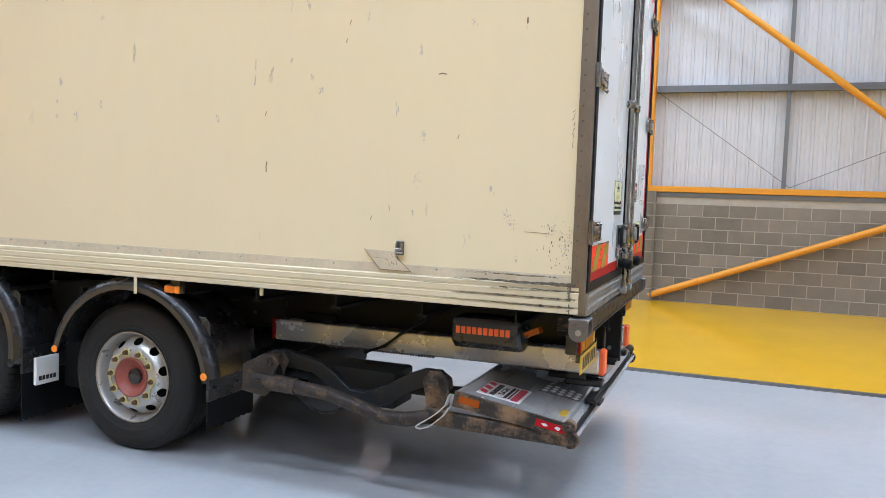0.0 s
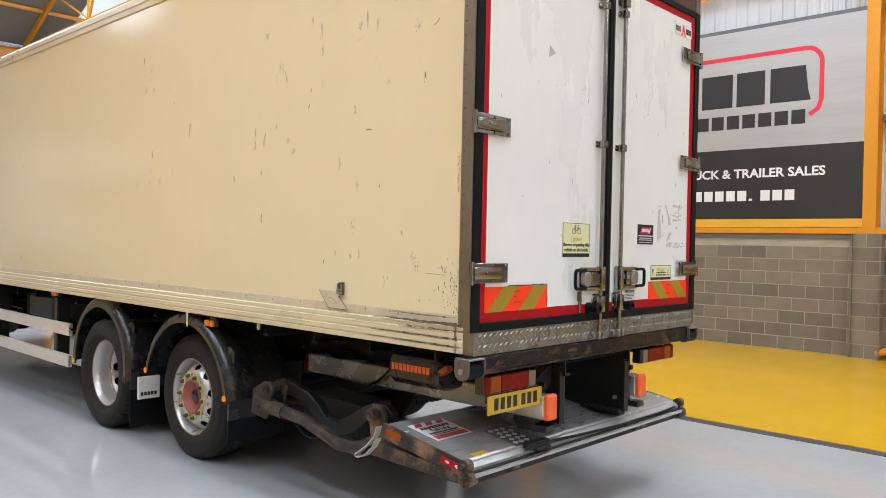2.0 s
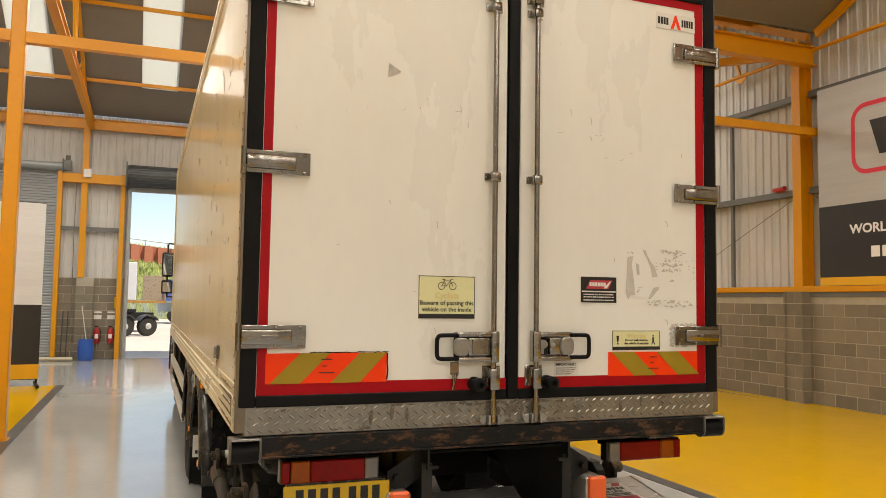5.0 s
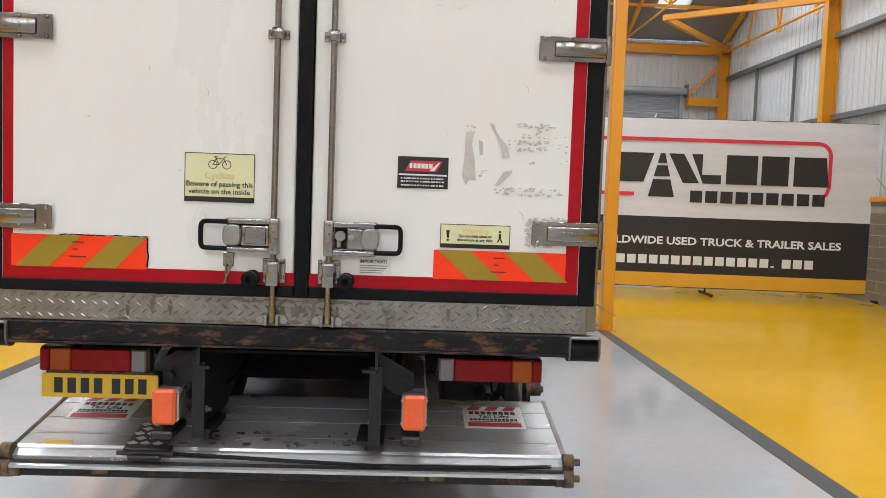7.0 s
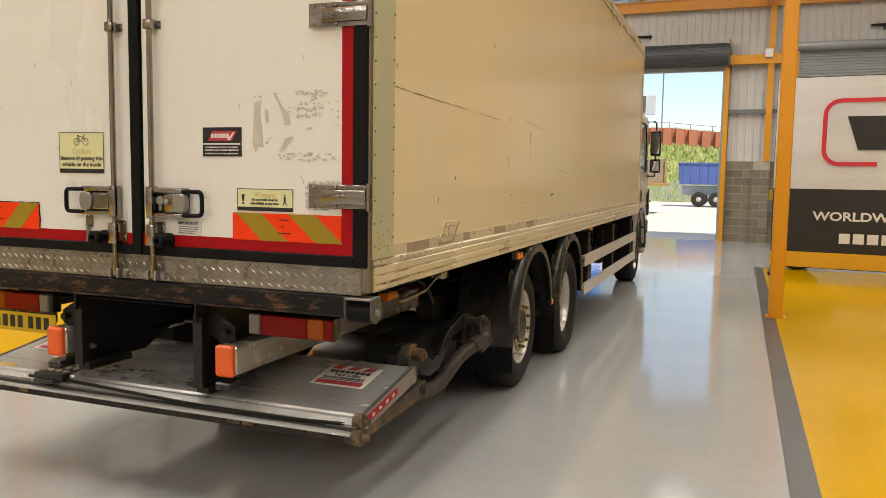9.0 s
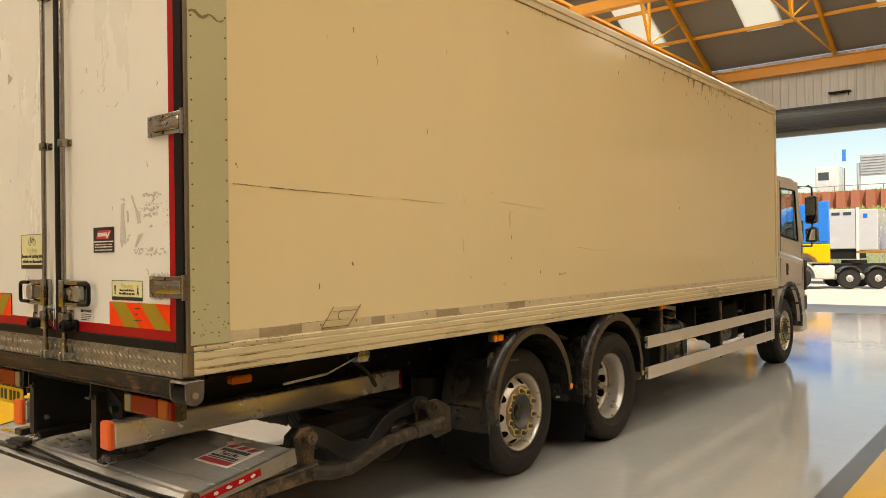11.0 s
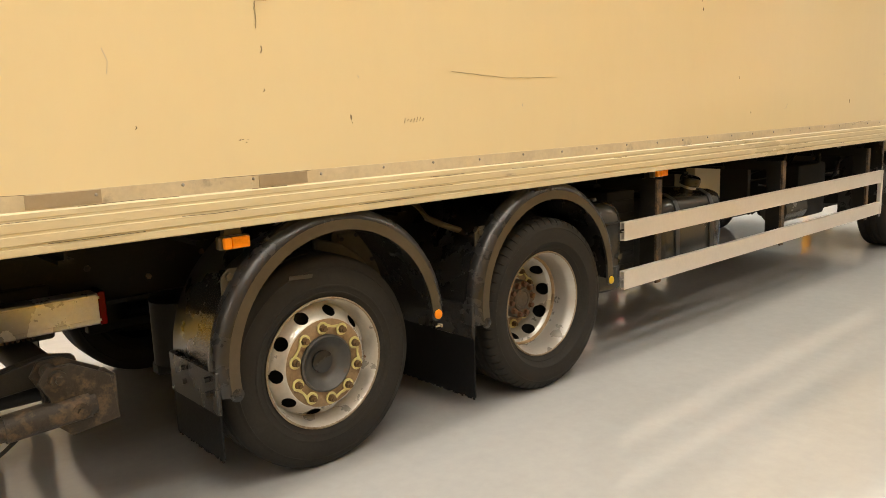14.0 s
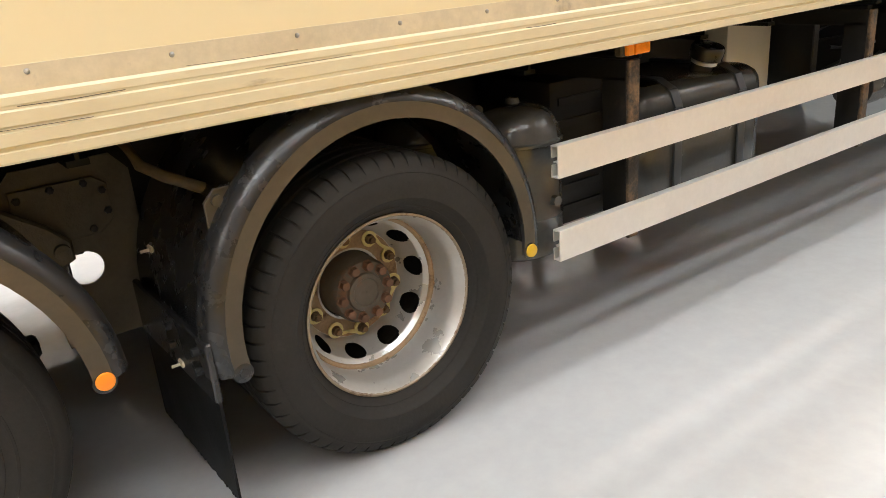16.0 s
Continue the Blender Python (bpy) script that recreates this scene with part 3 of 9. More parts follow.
TRUSS_Y = (-9.8, -6.75, -3.45, -0.13, 3.3, 6.75, 9.8)
for _a, _b in zip(VALLEYS, VALLEYS[1:]):
    _mid = (_a + _b) / 2
    for _y in TRUSS_Y:
        bm = bmesh.new()
        for p, q in ((_a + 0.1, _mid), (_b - 0.1, _mid)):
            add_bar(bm, (p, _y, roof_z(p) - 0.13), (q, _y, roof_z(q) - 0.13), 0.08, 0.15)
        if abs(_y) > 9:
            # wall truss: a level round chord, gusset plates and V-shaped webs
            _z = 6.56
            add_cyl(bm, (_a, _y, _z), (_b, _y, _z), 0.035, 10)
            _nodes = [_a + (_b - _a) * k / 7 for k in range(1, 7)]
            for i, x in enumerate(_nodes):
                top = x + (0.55 if x < _mid else -0.55)
                for e in (top, 2 * x - top) if 0 < i < 5 else (top,):
                    add_bar(bm, (x, _y, _z), (e, _y, roof_z(e) - 0.13), 0.045, 0.045)
                add_prism(bm, [(x + u, _y - 0.008, _z + w) for u, w in ((-0.2, 0.05), (-0.16, -0.06), (-0.05, -0.14), (0.05, -0.14), (0.16, -0.06), (0.2, 0.05))], (0, 0.016, 0))
        else:
            # inner truss: thin level chord with two nodes, twin posts and a short brace to the rafter
            _z = 6.86
            add_cyl(bm, (_a + 0.15, _y, _z), (_b - 0.15, _y, _z), 0.028, 8)
            for x, d in ((_a + 4.3, -1), (_b - 4.3, 1)):
                add_bar(bm, (x, _y, _z - 0.03), (x, _y, roof_z(x) - 0.13), 0.06, 0.06)
                e = x - d * 1.25
                add_bar(bm, (x, _y, _z), (e, _y, roof_z(e) - 0.13), 0.06, 0.06)
                e = x + d * 2.05
                add_bar(bm, (x, _y, _z), (e, _y, roof_z(e) - 0.13), 0.035, 0.035)
        structure("roof_truss", bm, ORANGE, "yellow-orange steel roof truss with thin web members", "truss", "roof trusses")
    for _y in (-3.3, 3.3):
        bm = bmesh.new()
        add_ibeam(bm, (_a, _y, 6.6), (_b, _y, 6.6), 0.16, 0.22)
        structure("lane_beam", bm, ORANGE, "yellow-orange steel beam along the lane under the roof", "beam", "lane beams")
    for _k in (1.5, 2.8, 4.1, 5.4):
        for _x in (_a + _k, _b - _k):
            bm = bmesh.new()
            z = roof_z(_x)
            add_box(bm, (_x - 0.025, -Y_SIDE, z - 0.115), (_x + 0.025, Y_SIDE, z - 0.02))
            structure("purlin", bm, ORANGE, "yellow-orange purlin under the roof sheets", "purlin", "roof purlins")

# grey sheeting rails, uprights and bracing rods on the long walls
for _s in (-1, 1):
    for _z in (3.94, 5.77):
        bm = bmesh.new()
        for xa, xb in zip(COLS_X, COLS_X[1:]):
            add_box(bm, (xa + 0.12, _s * Y_SIDE - 0.07, _z - 0.06), (xb - 0.12, _s * Y_SIDE + 0.07, _z + 0.06))
            add_box(bm, (xa + 0.12, _s * (Y_SIDE - 0.08) - 0.01, _z - 0.06), (xb - 0.12, _s * (Y_SIDE - 0.08) + 0.01, _z - 0.035))
        structure("sheeting_rail", bm, GALV, "grey galvanised rail across the white wall sheets", "rail", "sheeting rails")
    for xa, xb in zip(COLS_X, COLS_X[1:]):
        xm = (xa + xb) / 2 - 0.75
        for xu in (xm - 0.1, xm + 2.05):
            bm = bmesh.new()
            add_box(bm, (xu - 0.035, _s * (Y_SIDE - 0.03) - 0.03, BLOCK_TOP + 0.12), (xu + 0.035, _s * (Y_SIDE - 0.03) + 0.03, 5.75))
            structure("sheeting_upright", bm, GALV, "thin grey upright between the sheeting rails", "strut", "sheeting uprights")
        bm = bmesh.new()
        for x in (xa + 0.15, xb - 0.15):
            add_cyl(bm, (x, _s * (Y_SIDE - 0.04), 3.88), (xm, _s * (Y_SIDE - 0.04), BLOCK_TOP + 0.14), 0.007, 6)
        structure("tie_rod", bm, GALV, "thin steel bracing rods on the wall sheets", "rod", "bracing rods")
    bm = bmesh.new()
    add_box(bm, (X_FRONT + 0.1, _s * (Y_SIDE - 0.12) - 0.12, BLOCK_TOP + 0.004), (X_BACK, _s * (Y_SIDE - 0.12) + 0.12, BLOCK_TOP + 0.11), 0.006)
    structure("wall_rail", bm, ORANGE, "yellow-orange steel rail along the top of the blockwork", "rail")
    bm = bmesh.new()
    add_box(bm, (X_FRONT + 0.1, _s * (Y_SIDE - 0.14) - 0.075, BLOCK_TOP - 0.085), (X_BACK, _s * (Y_SIDE - 0.14) + 0.075, BLOCK_TOP - 0.002))
    structure("trim", bm, GALV, "grey flashing under the yellow wall rail", "flashing")
for _p, _q in (((-0.75, 0.1), (5.5, 2.44)), ((-0.75, 6.33), (5.4, 1.5))):
    bm = bmesh.new()
    add_cyl(bm, (_p[0], 9.6, _p[1]), (_q[0], 9.6, _q[1]), 0.06, 16)
    structure("wall_brace", bm, ORANGE, "round yellow-orange diagonal brace tube on the wall", "brace", "wall braces")

# ---- front wall steel, door jambs and roller shutters ----
for _s in (-1, 1):
    bm = bmesh.new()
    add_ibeam(bm, (-20.24, _s * 3.42, FRONT_BLOCK_TOP), (-20.24, _s * 3.42, 6.48), 0.16, 0.18, up=(1, 0, 0))
    structure("stanchion", bm, ORANGE, "yellow-orange steel stanchion between the vehicle doors", "column", "front stanchions")
    bm = bmesh.new()
    y0, y1 = sorted((_s * (DOOR_HALF + 0.09), _s * (SHUT_IN - 0.09)))
    add_box(bm, (-20.34, y0, 4.928), (-20.1, y1, 5.181), 0.008)
    structure("door_head_beam", bm, ORANGE, "yellow-orange beam at the door heads", "beam", "door head beams")
    bm = bmesh.new()
    y0, y1 = sorted((_s * (SHUT_OUT + 0.14), _s * 9.7))
    add_box(bm, (-20.34, y0, 4.928), (-20.1, y1, 5.181), 0.008)
    structure("door_head_beam", bm, ORANGE, "yellow-orange beam at the door heads", "beam", "door head beams")
    bm = bmesh.new()
    add_bar(bm, (-20.22, _s * 8.75, 5.234), (-20.22, _s * 9.8, 6.3), 0.08, 0.08)
    structure("knee_brace", bm, ORANGE, "yellow-orange diagonal knee brace", "brace")
    bm = bmesh.new()
    y0, y1 = sorted((_s * (DOOR_HALF + 0.1), _s * (SHUT_IN - 0.1)))
    add_box(bm, (-20.36, y0, 3.599), (-20.26, y1, 3.705))
    structure("sheeting_rail", bm, GALV, "grey galvanised rail across the white wall sheets", "rail", "sheeting rails")
    for _y in (DOOR_HALF + (0.04 if _s > 0 else 0.15), SHUT_IN - 0.04):
        bm = bmesh.new()
        add_box(bm, (-20.4, _s * _y - 0.06, 0), (-20.17, _s * _y + 0.06, 5.234), 0.006)
        structure("door_jamb", bm, ORANGE, "yellow-orange steel door post", "door post", "door posts")

# ---- flat print and lettering ----
def letters(name, text, size, origin, u, v, material, parent=None, align="LEFT", bold=0.0, depth=0.0015, stretch=1.0):
    """Words as a thin mesh: origin, reading direction u, upward v."""
    cu = bpy.data.curves.new(name, "FONT")
    cu.body, cu.size, cu.align_x, cu.offset, cu.extrude = text, size, align, bold, depth
    cu.resolution_u = 3
    tmp = bpy.data.objects.new("tmp", cu)
    scene.collection.objects.link(tmp)
    me = bpy.data.meshes.new_from_object(tmp.evaluated_get(bpy.context.evaluated_depsgraph_get()))
    bpy.data.objects.remove(tmp)
    bpy.data.curves.remove(cu)
    u, v = Vector(u).normalized(), Vector(v).normalized()
    m = Matrix((u * stretch, v, u.cross(v))).transposed().to_4x4()
    m.translation = Vector(origin)
    me.transform(m)
    me.materials.clear()
    me.materials.append(material)
    ob = new(name, me)
    ob.parent = parent
    return ob


class Face:
    """A flat place to print on: corner, reading direction u, upward v; heights above it along the normal."""

    def __init__(self, origin, u, v):
        self.o, self.u, self.v = Vector(origin), Vector(u).normalized(), Vector(v).normalized()
        self.n = self.u.cross(self.v)

    def p(self, a, b, h=0.0):
        return self.o + self.u * a + self.v * b + self.n * h

    def poly(self, bm, pts, h=0.002, th=0.002):
        add_prism(bm, [self.p(a, b, h - th) for a, b in pts], self.n * th)
        return bm

    def rect(self, bm, a0, b0, a1, b1, h=0.002, th=0.002):
        return self.poly(bm, ((a0, b0), (a1, b0), (a1, b1), (a0, b1)), h, th)

    def bars(self, bm, a0, b0, a1, b1, count, h, gap=0.25, rng=None):
        """Bars in place of a line of writing."""
        w = (a1 - a0) / count
        for i in range(count):
            k = 1 - gap if rng is None else rng.uniform(0.45, 1 - gap * 0.5)
            self.rect(bm, a0 + i * w, b0, a0 + i * w + w * k, b1, h)
        return bm

    def ring(self, bm, a, b, r, t, h, seg=20):
        for i in range(seg):
            c0, c1 = 2 * math.pi * i / seg, 2 * math.pi * (i + 1) / seg
            self.poly(bm, [(a + q * math.cos(c), b + q * math.sin(c)) for q, c in ((r, c0), (r, c1), (r - t, c1), (r - t, c0))], h)
        return bm

    def stroke(self, bm, pts, w, h):
        for (a0, b0), (a1, b1) in zip(pts, pts[1:]):
            d = Vector((a1 - a0, b1 - b0))
            n = Vector((-d.y, d.x)).normalized() * (w / 2)
            e = d.normalized() * (w * 0.3)
            self.poly(bm, ((a0 - n.x - e.x, b0 - n.y - e.y), (a1 - n.x + e.x, b1 - n.y + e.y), (a1 + n.x + e.x, b1 + n.y + e.y), (a0 + n.x - e.x, b0 + n.y - e.y)), h)
        return bm

    def text(self, name, words, size, a, b, material, parent, h=0.003, align="LEFT", bold=0.0, stretch=1.0):
        return letters(name, words, size, self.p(a, b, h), self.u, self.v, material, parent, align, bold, 0.0008, stretch)


# ---- the box truck: rear at x = 0, nose towards -x, standing on z = 0 ----
TRUCK = thing("box_truck", (0, 0, 0.05), "three-axle white rigid box truck with worn cream sides and tail lift", "truck")
BOX_F, BOX_B, BOX_Y = -9.55, -0.05, 1.288

# body: floor, sides, roof, front
body = box("box_body_floor", (BOX_F, -1.26, 1.13), (BOX_B, 1.26, 1.27), CHASSIS, TRUCK)
for _s in (-1, 1):
    y0, y1 = sorted((_s * 1.21, _s * BOX_Y))
    side = box("side_panel", (BOX_F + 0.03, y0, 1.262), (BOX_B - 0.005, y1, 3.62), CREAM, TRUCK, "cream glossy side panel with scuffs and small scratches")
    # bottom rail: an extruded profile with long grooves
    bm = bmesh.new()
    prof = [(1.2, 1.125), (1.305, 1.125), (1.309, 1.130), (1.309, 1.150), (1.304, 1.153), (1.304, 1.160), (1.310, 1.164), (1.310, 1.190),
            (1.305, 1.193), (1.305, 1.200), (1.308, 1.204), (1.308, 1.232), (1.302, 1.236), (1.302, 1.242), (1.304, 1.246), (1.303, 1.262), (1.294, 1.268), (1.2, 1.268)]
    add_prism(bm, [(BOX_F, _s * y, z) for y, z in prof], (BOX_B + 0.02 - BOX_F, 0, 0))
    part("bottom_rail", bm, CREAM_RAIL, TRUCK, "grooved cream bottom rail, scraped at the rear corner")
    bm = bmesh.new()
    y0, y1 = sorted((_s * 1.28, _s * 1.2925))
    add_box(bm, (BOX_F, y0, 1.268), (BOX_B, y1, 1.322))
    strip = part("riveted_strip", bm, FOIL, TRUCK, "dull riveted strip above the bottom rail")
    bm = bmesh.new()
    rng = random.Random(3 + _s)
    for i in range(30):
        x = -0.2 - i * 0.31 + rng.uniform(-0.02, 0.02)
        add_lathe(bm, [(0.007, 0), (0.006, 0.003), (0.002, 0.005)], (x, _s * 1.292, 1.304 + rng.uniform(-0.004, 0.004)), (0, _s, 0), 8)
    stuff(part("rivet", bm, ZINC, strip))
    bm = bmesh.new()
    prof = [(1.2, 3.60), (1.296, 3.60), (1.300, 3.606), (1.300, 3.64), (1.294, 3.644), (1.294, 3.652), (1.304, 3.658), (1.304, 3.70), (1.298, 3.712), (1.27, 3.735), (1.2, 3.745)]
    add_prism(bm, [(BOX_F, _s * y, z) for y, z in prof], (BOX_B - BOX_F, 0, 0))
    part("top_rail", bm, CREAM_RAIL, TRUCK, "cream roof edge rail with flaking paint")
    # front corner post
    y0, y1 = sorted((_s * 1.2, _s * 1.301))
    box("front_corner_post", (BOX_F - 0.02, y0, 1.13), (BOX_F + 0.05, y1, 3.73), CREAM_RAIL, TRUCK)
box("roof", (BOX_F, -1.24, 3.70), (BOX_B, 1.24, 3.75), CREAM, TRUCK)
box("front_panel", (BOX_F - 0.01, -1.2, 1.15), (BOX_F + 0.06, 1.2, 3.74), CREAM, TRUCK)

# rear frame
frame_mat = POST
box("rear_jamb", (-0.072, -1.303, 1.125), (0.004, -1.245, 3.74), frame_mat, TRUCK, "dull grey rear corner post with rivets")
box("rear_jamb", (-0.05, 1.245, 1.125), (0.004, 1.302, 3.74), frame_mat, TRUCK, "dull grey rear corner post")
box("rear_header", (-0.06, -1.245, 3.47), (-0.004, 1.245, 3.74), STEEL, TRUCK, "brushed steel panel over the rear doors")
bm = bmesh.new()
add_box(bm, (-0.235, 1.28, 1.27), (-0.014, 1.3055, 3.62), 0.002)
trim = part("corner_cover", bm, GREEN_TRIM, TRUCK, "pale green riveted cover strip at the rear corner")
bm = bmesh.new()
for i in range(23):
    for x, dz in ((-0.03, 0.0), (-0.222, 0.03)):
        add_lathe(bm, [(0.005, 0), (0.0045, 0.003), (0.002, 0.004)], (x, 1.305, 1.33 + dz + i * 0.1), (0, 1, 0), 8)
stuff(part("rivet", bm, SCRATCH, trim))
bm = bmesh.new()
_r = random.Random(91)
for k in range(26):
    x, z = -0.02 - 0.19 * k / 25, 2.845 + 0.012 * math.sin(k * 0.5)
    w = 0.002 + 0.008 * math.sin(math.pi * min(1.0, k / 14))
    add_prism(bm, [(x + a, 1.3052, z + b) for a, b in ((0.008, -w * _r.uniform(0.3, 1)), (0.01, w * _r.uniform(0.3, 1)), (-0.008, w * _r.uniform(0.4, 1)), (-0.01, -w * _r.uniform(0.2, 0.8)))], (0, 0.0015 + 0.00003 * k, 0))
for k in range(18):
    x, z, l = _r.uniform(-0.22, -0.02), 1.29 + abs(_r.gauss(0, 0.12)), _r.uniform(0.003, 0.012)
    add_prism(bm, [(x - l, 1.3052, z), (x, 1.3052, z - 0.003), (x + l * 0.6, 1.3052, z + 0.001), (x, 1.3052, z + 0.004)], (0, 0.0013 + 0.00003 * k, 0))
stuff(part("scar", bm, SEALANT, trim, "brown torn scar across the cover strip"))
bm = bmesh.new()
for i in range(34):
    add_lathe(bm, [(0.006, 0), (0.005, 0.003), (0.002, 0.004)], (-0.05, -1.302, 1.2 + i * 0.075), (0, -1, 0), 8)
stuff(part("rivet", bm, SCRATCH, body))

# rear doors
REAR = Face((0.0, 0.0, 0.0), (0, 1, 0), (0, 0, 1))
DZ0, DZ1 = 1.235, 3.465


def rear_door(name, y0, y1, hinge_side):
    """A white door leaf with black seal, red tape border, hinges and locking gear."""
    lo, hi = (y0 + 0.075, y1) if hinge_side < 0 else (y0, y1 - 0.075)
    d = box(name, (-0.07, y0 + 0.004, DZ0), (0.0, y1 - 0.004, DZ1), WHITE_DOOR, TRUCK, "white rear door leaf with red tape border, scuffed", 0.006)
    bm = bmesh.new()
    if hinge_side < 0:
        add_box(bm, (-0.01, y0, DZ0), (0.012, y0 + 0.072, DZ1), 0.005)
        add_box(bm, (-0.01, y0 + 0.072, DZ0), (0.012, y1, DZ0 + 0.05), 0.005)
        add_box(bm, (-0.01, y0 + 0.072, DZ1 - 0.045), (0.012, y1, DZ1), 0.005)
    else:
        add_box(bm, (-0.01, y1 - 0.072, DZ0), (0.012, y1, DZ1), 0.005)
        add_box(bm, (-0.01, y0, DZ0), (0.012, y1 - 0.072, DZ0 + 0.05), 0.005)
        add_box(bm, (-0.01, y0, DZ1 - 0.045), (0.012, y1 - 0.072, DZ1), 0.005)
    part_each("rubber_seal", bm, RUBBER, d, "black rubber door seal")
    bm = bmesh.new()
    REAR.rect(bm, lo, DZ0 + 0.05, hi, DZ0 + 0.105)
    REAR.rect(bm, lo, DZ1 - 0.09, hi, DZ1 - 0.046)
    if hinge_side < 0:
        REAR.rect(bm, lo, DZ0 + 0.105, lo + 0.042, DZ1 - 0.09)
    else:
        REAR.rect(bm, hi - 0.055, DZ0 + 0.105, hi, DZ1 - 0.09)
    part_each("red_tape", bm, RED, d, "red conspicuity tape along the door's edge")
    # hinges: leaf, raised rib, bolts, knuckle
    s = hinge_side
    for z in (1.545, 2.325, 3.115):
        bm = bmesh.new()
        outer = s * 1.3
        inner = s * 1.005
        ya, yb = sorted((outer, inner))
        add_box(bm, (0.012, ya, z - 0.052), (0.021, yb, z + 0.052), 0.003)
        ra, rb = sorted((s * 1.29, s * 1.07))
        add_box(bm, (0.018, ra, z - 0.033), (0.033, rb, z + 0.033), 0.008, 2)
        ra, rb = sorted((s * 1.2, s * 1.13))
        add_box(bm, (0.032, ra, z - 0.008), (0.037, rb, z + 0.008), 0.002)
        add_cyl(bm, (0.016, outer, z - 0.06), (0.016, outer, z + 0.06), 0.014, 12)
        for by in (1.03, 1.14):
            for bz in (-0.04, 0.04):
                add_lathe(bm, [(0.009, 0), (0.008, 0.006), (0.003, 0.008)], (0.02, s * by, z + bz), (1, 0, 0), 8)
        part("hinge", bm, STEEL, d, "worn stainless strap hinge", 40)
    return d


door_l = rear_door("rear_door", -1.29, 0.0, -1)
door_r = rear_door("rear_door", 0.062, 1.29, 1)
bm = bmesh.new()
add_box(bm, (-0.01, 0.002, DZ0), (0.016, 0.06, DZ1), 0.006, 2)
part_each("rubber_seal", bm, RUBBER, TRUCK, "black rubber seal between the doors", 40)

for _d, _y, _s in ((door_l, -0.085, -1), (door_r, 0.148, 1)):
    # upright locking bar with guides
    bm = bmesh.new()
    add_cyl(bm, (0.035, _y, 1.2), (0.035, _y, 3.4), 0.0135, 14)
    add_cyl(bm, (0.035, _y, 1.13), (0.035, _y, 1.2), 0.017, 12)
    part("lock_bar", bm, STEEL, _d, "upright steel locking bar", 40)
    for z in (2.335, 3.2):
        bm = bmesh.new()
        add_box(bm, (0.002, _y - 0.045, z - 0.02), (0.008, _y + 0.045, z + 0.02), 0.002)
        add_box(bm, (0.004, _y - 0.024, z - 0.024), (0.055, _y + 0.024, z + 0.024), 0.008, 2)
        for k in (-0.035, 0.035):
            add_lathe(bm, [(0.007, 0), (0.003, 0.005)], (0.008, _y + k, z), (1, 0, 0), 8)
        part("bar_bracket", bm, STEEL, _d, smooth=40)
    # bar ends and keepers
    for z0, z1 in ((1.295, 1.40), (3.25, 3.42)):
        bm = bmesh.new()
        add_box(bm, (0.002, _y - 0.048, z0), (0.010, _y + 0.048, z1), 0.003)
        add_box(bm, (0.006, _y - 0.027, z0 - 0.01), (0.06, _y + 0.027, z1 - 0.01), 0.01, 2)
        for k in (-0.037, 0.037):
            for q in (0.25, 0.85):
                add_lathe(bm, [(0.007, 0), (0.003, 0.005)], (0.01, _y + k, z0 + (z1 - z0) * q), (1, 0, 0), 8)
        part("lock_guide", bm, STEEL, _d, smooth=40)
    bm = bmesh.new()
    add_box(bm, (0.006, _y - 0.06, 1.125), (0.02, _y + 0.06, 1.16), 0.004)
    add_box(bm, (0.018, _y - 0.03, 1.118), (0.055, _y - 0.018, 1.165), 0.003)
    add_box(bm, (0.018, _y + 0.018, 1.118), (0.055, _y + 0.03, 1.165), 0.003)
    for k in (-0.05, 0.05):
        add_cyl(bm, (0.015, _y + k, 1.14), (0.032, _y + k, 1.14), 0.016, 10)
    part("lock_keeper", bm, ZINC, _d, "rust-stained lock keeper on the sill", 40)
    # pull handle: pressed steel housing, folding lever and black grip
    def span(p, q):
        return sorted((_y + _s * p, _y + _s * q))
    bm = bmesh.new()
    a, b = span(-0.02, 0.2)
    add_box(bm, (0.002, a, 1.425), (0.012, b, 1.565), 0.003)
    for z0, z1 in ((1.423, 1.446), (1.543, 1.567)):
        add_box(bm, (0.008, a, z0), (0.05, b, z1), 0.007, 2)
    a, b = span(-0.024, 0.018)
    add_box(bm, (0.006, a, 1.418), (0.058, b, 1.572), 0.008, 2)
    for q in (1.44, 1.475, 1.515, 1.55):
        add_lathe(bm, [(0.0045, 0), (0.002, 0.003)], (0.058, _y, q), (1, 0, 0), 6)
    housing = part("handle_housing", bm, STEEL, _d, "brushed stainless lock handle housing", 40)
    bm = bmesh.new()
    a, b = span(0.018, 0.135) if _s < 0 else span(0.075, 0.15)
    add_box(bm, (0.012, a, 1.452), (0.042, b, 1.538), 0.006, 2)
    if _s < 0:
        a, b = span(0.03, 0.118)
        add_box(bm, (0.04, a, 1.46), (0.046, b, 1.53), 0.003)
    part("handle_cover", bm, STEEL, housing, "pressed steel cover plate", 40)
    bm = bmesh.new()
    c = _y + _s * 0.172
    ring = [(0.02, c + 0.038 * math.copysign(abs(math.cos(radians(k))) ** 0.6, math.cos(radians(k))), 1.495 + 0.044 * math.copysign(abs(math.sin(radians(k))) ** 0.7, math.sin(radians(k)))) for k in range(0, 360, 20)]
    add_prism(bm, ring, (0.034, 0, 0), 0.005)
    part("thumb_lever", bm, ZINC, housing, "worn oval thumb lever", 40)
    # thin black sheets on the back plate paint the recess's shade
    if _s < 0:
        bm = bmesh.new()
        add_box(bm, (0.0115, span(0.019, 0.2)[0], 1.447), (0.0135, span(0.019, 0.2)[1], 1.542))
        part("lock_recess", bm, CHASSIS, housing, "black sheet for the shade in the open lock recess")
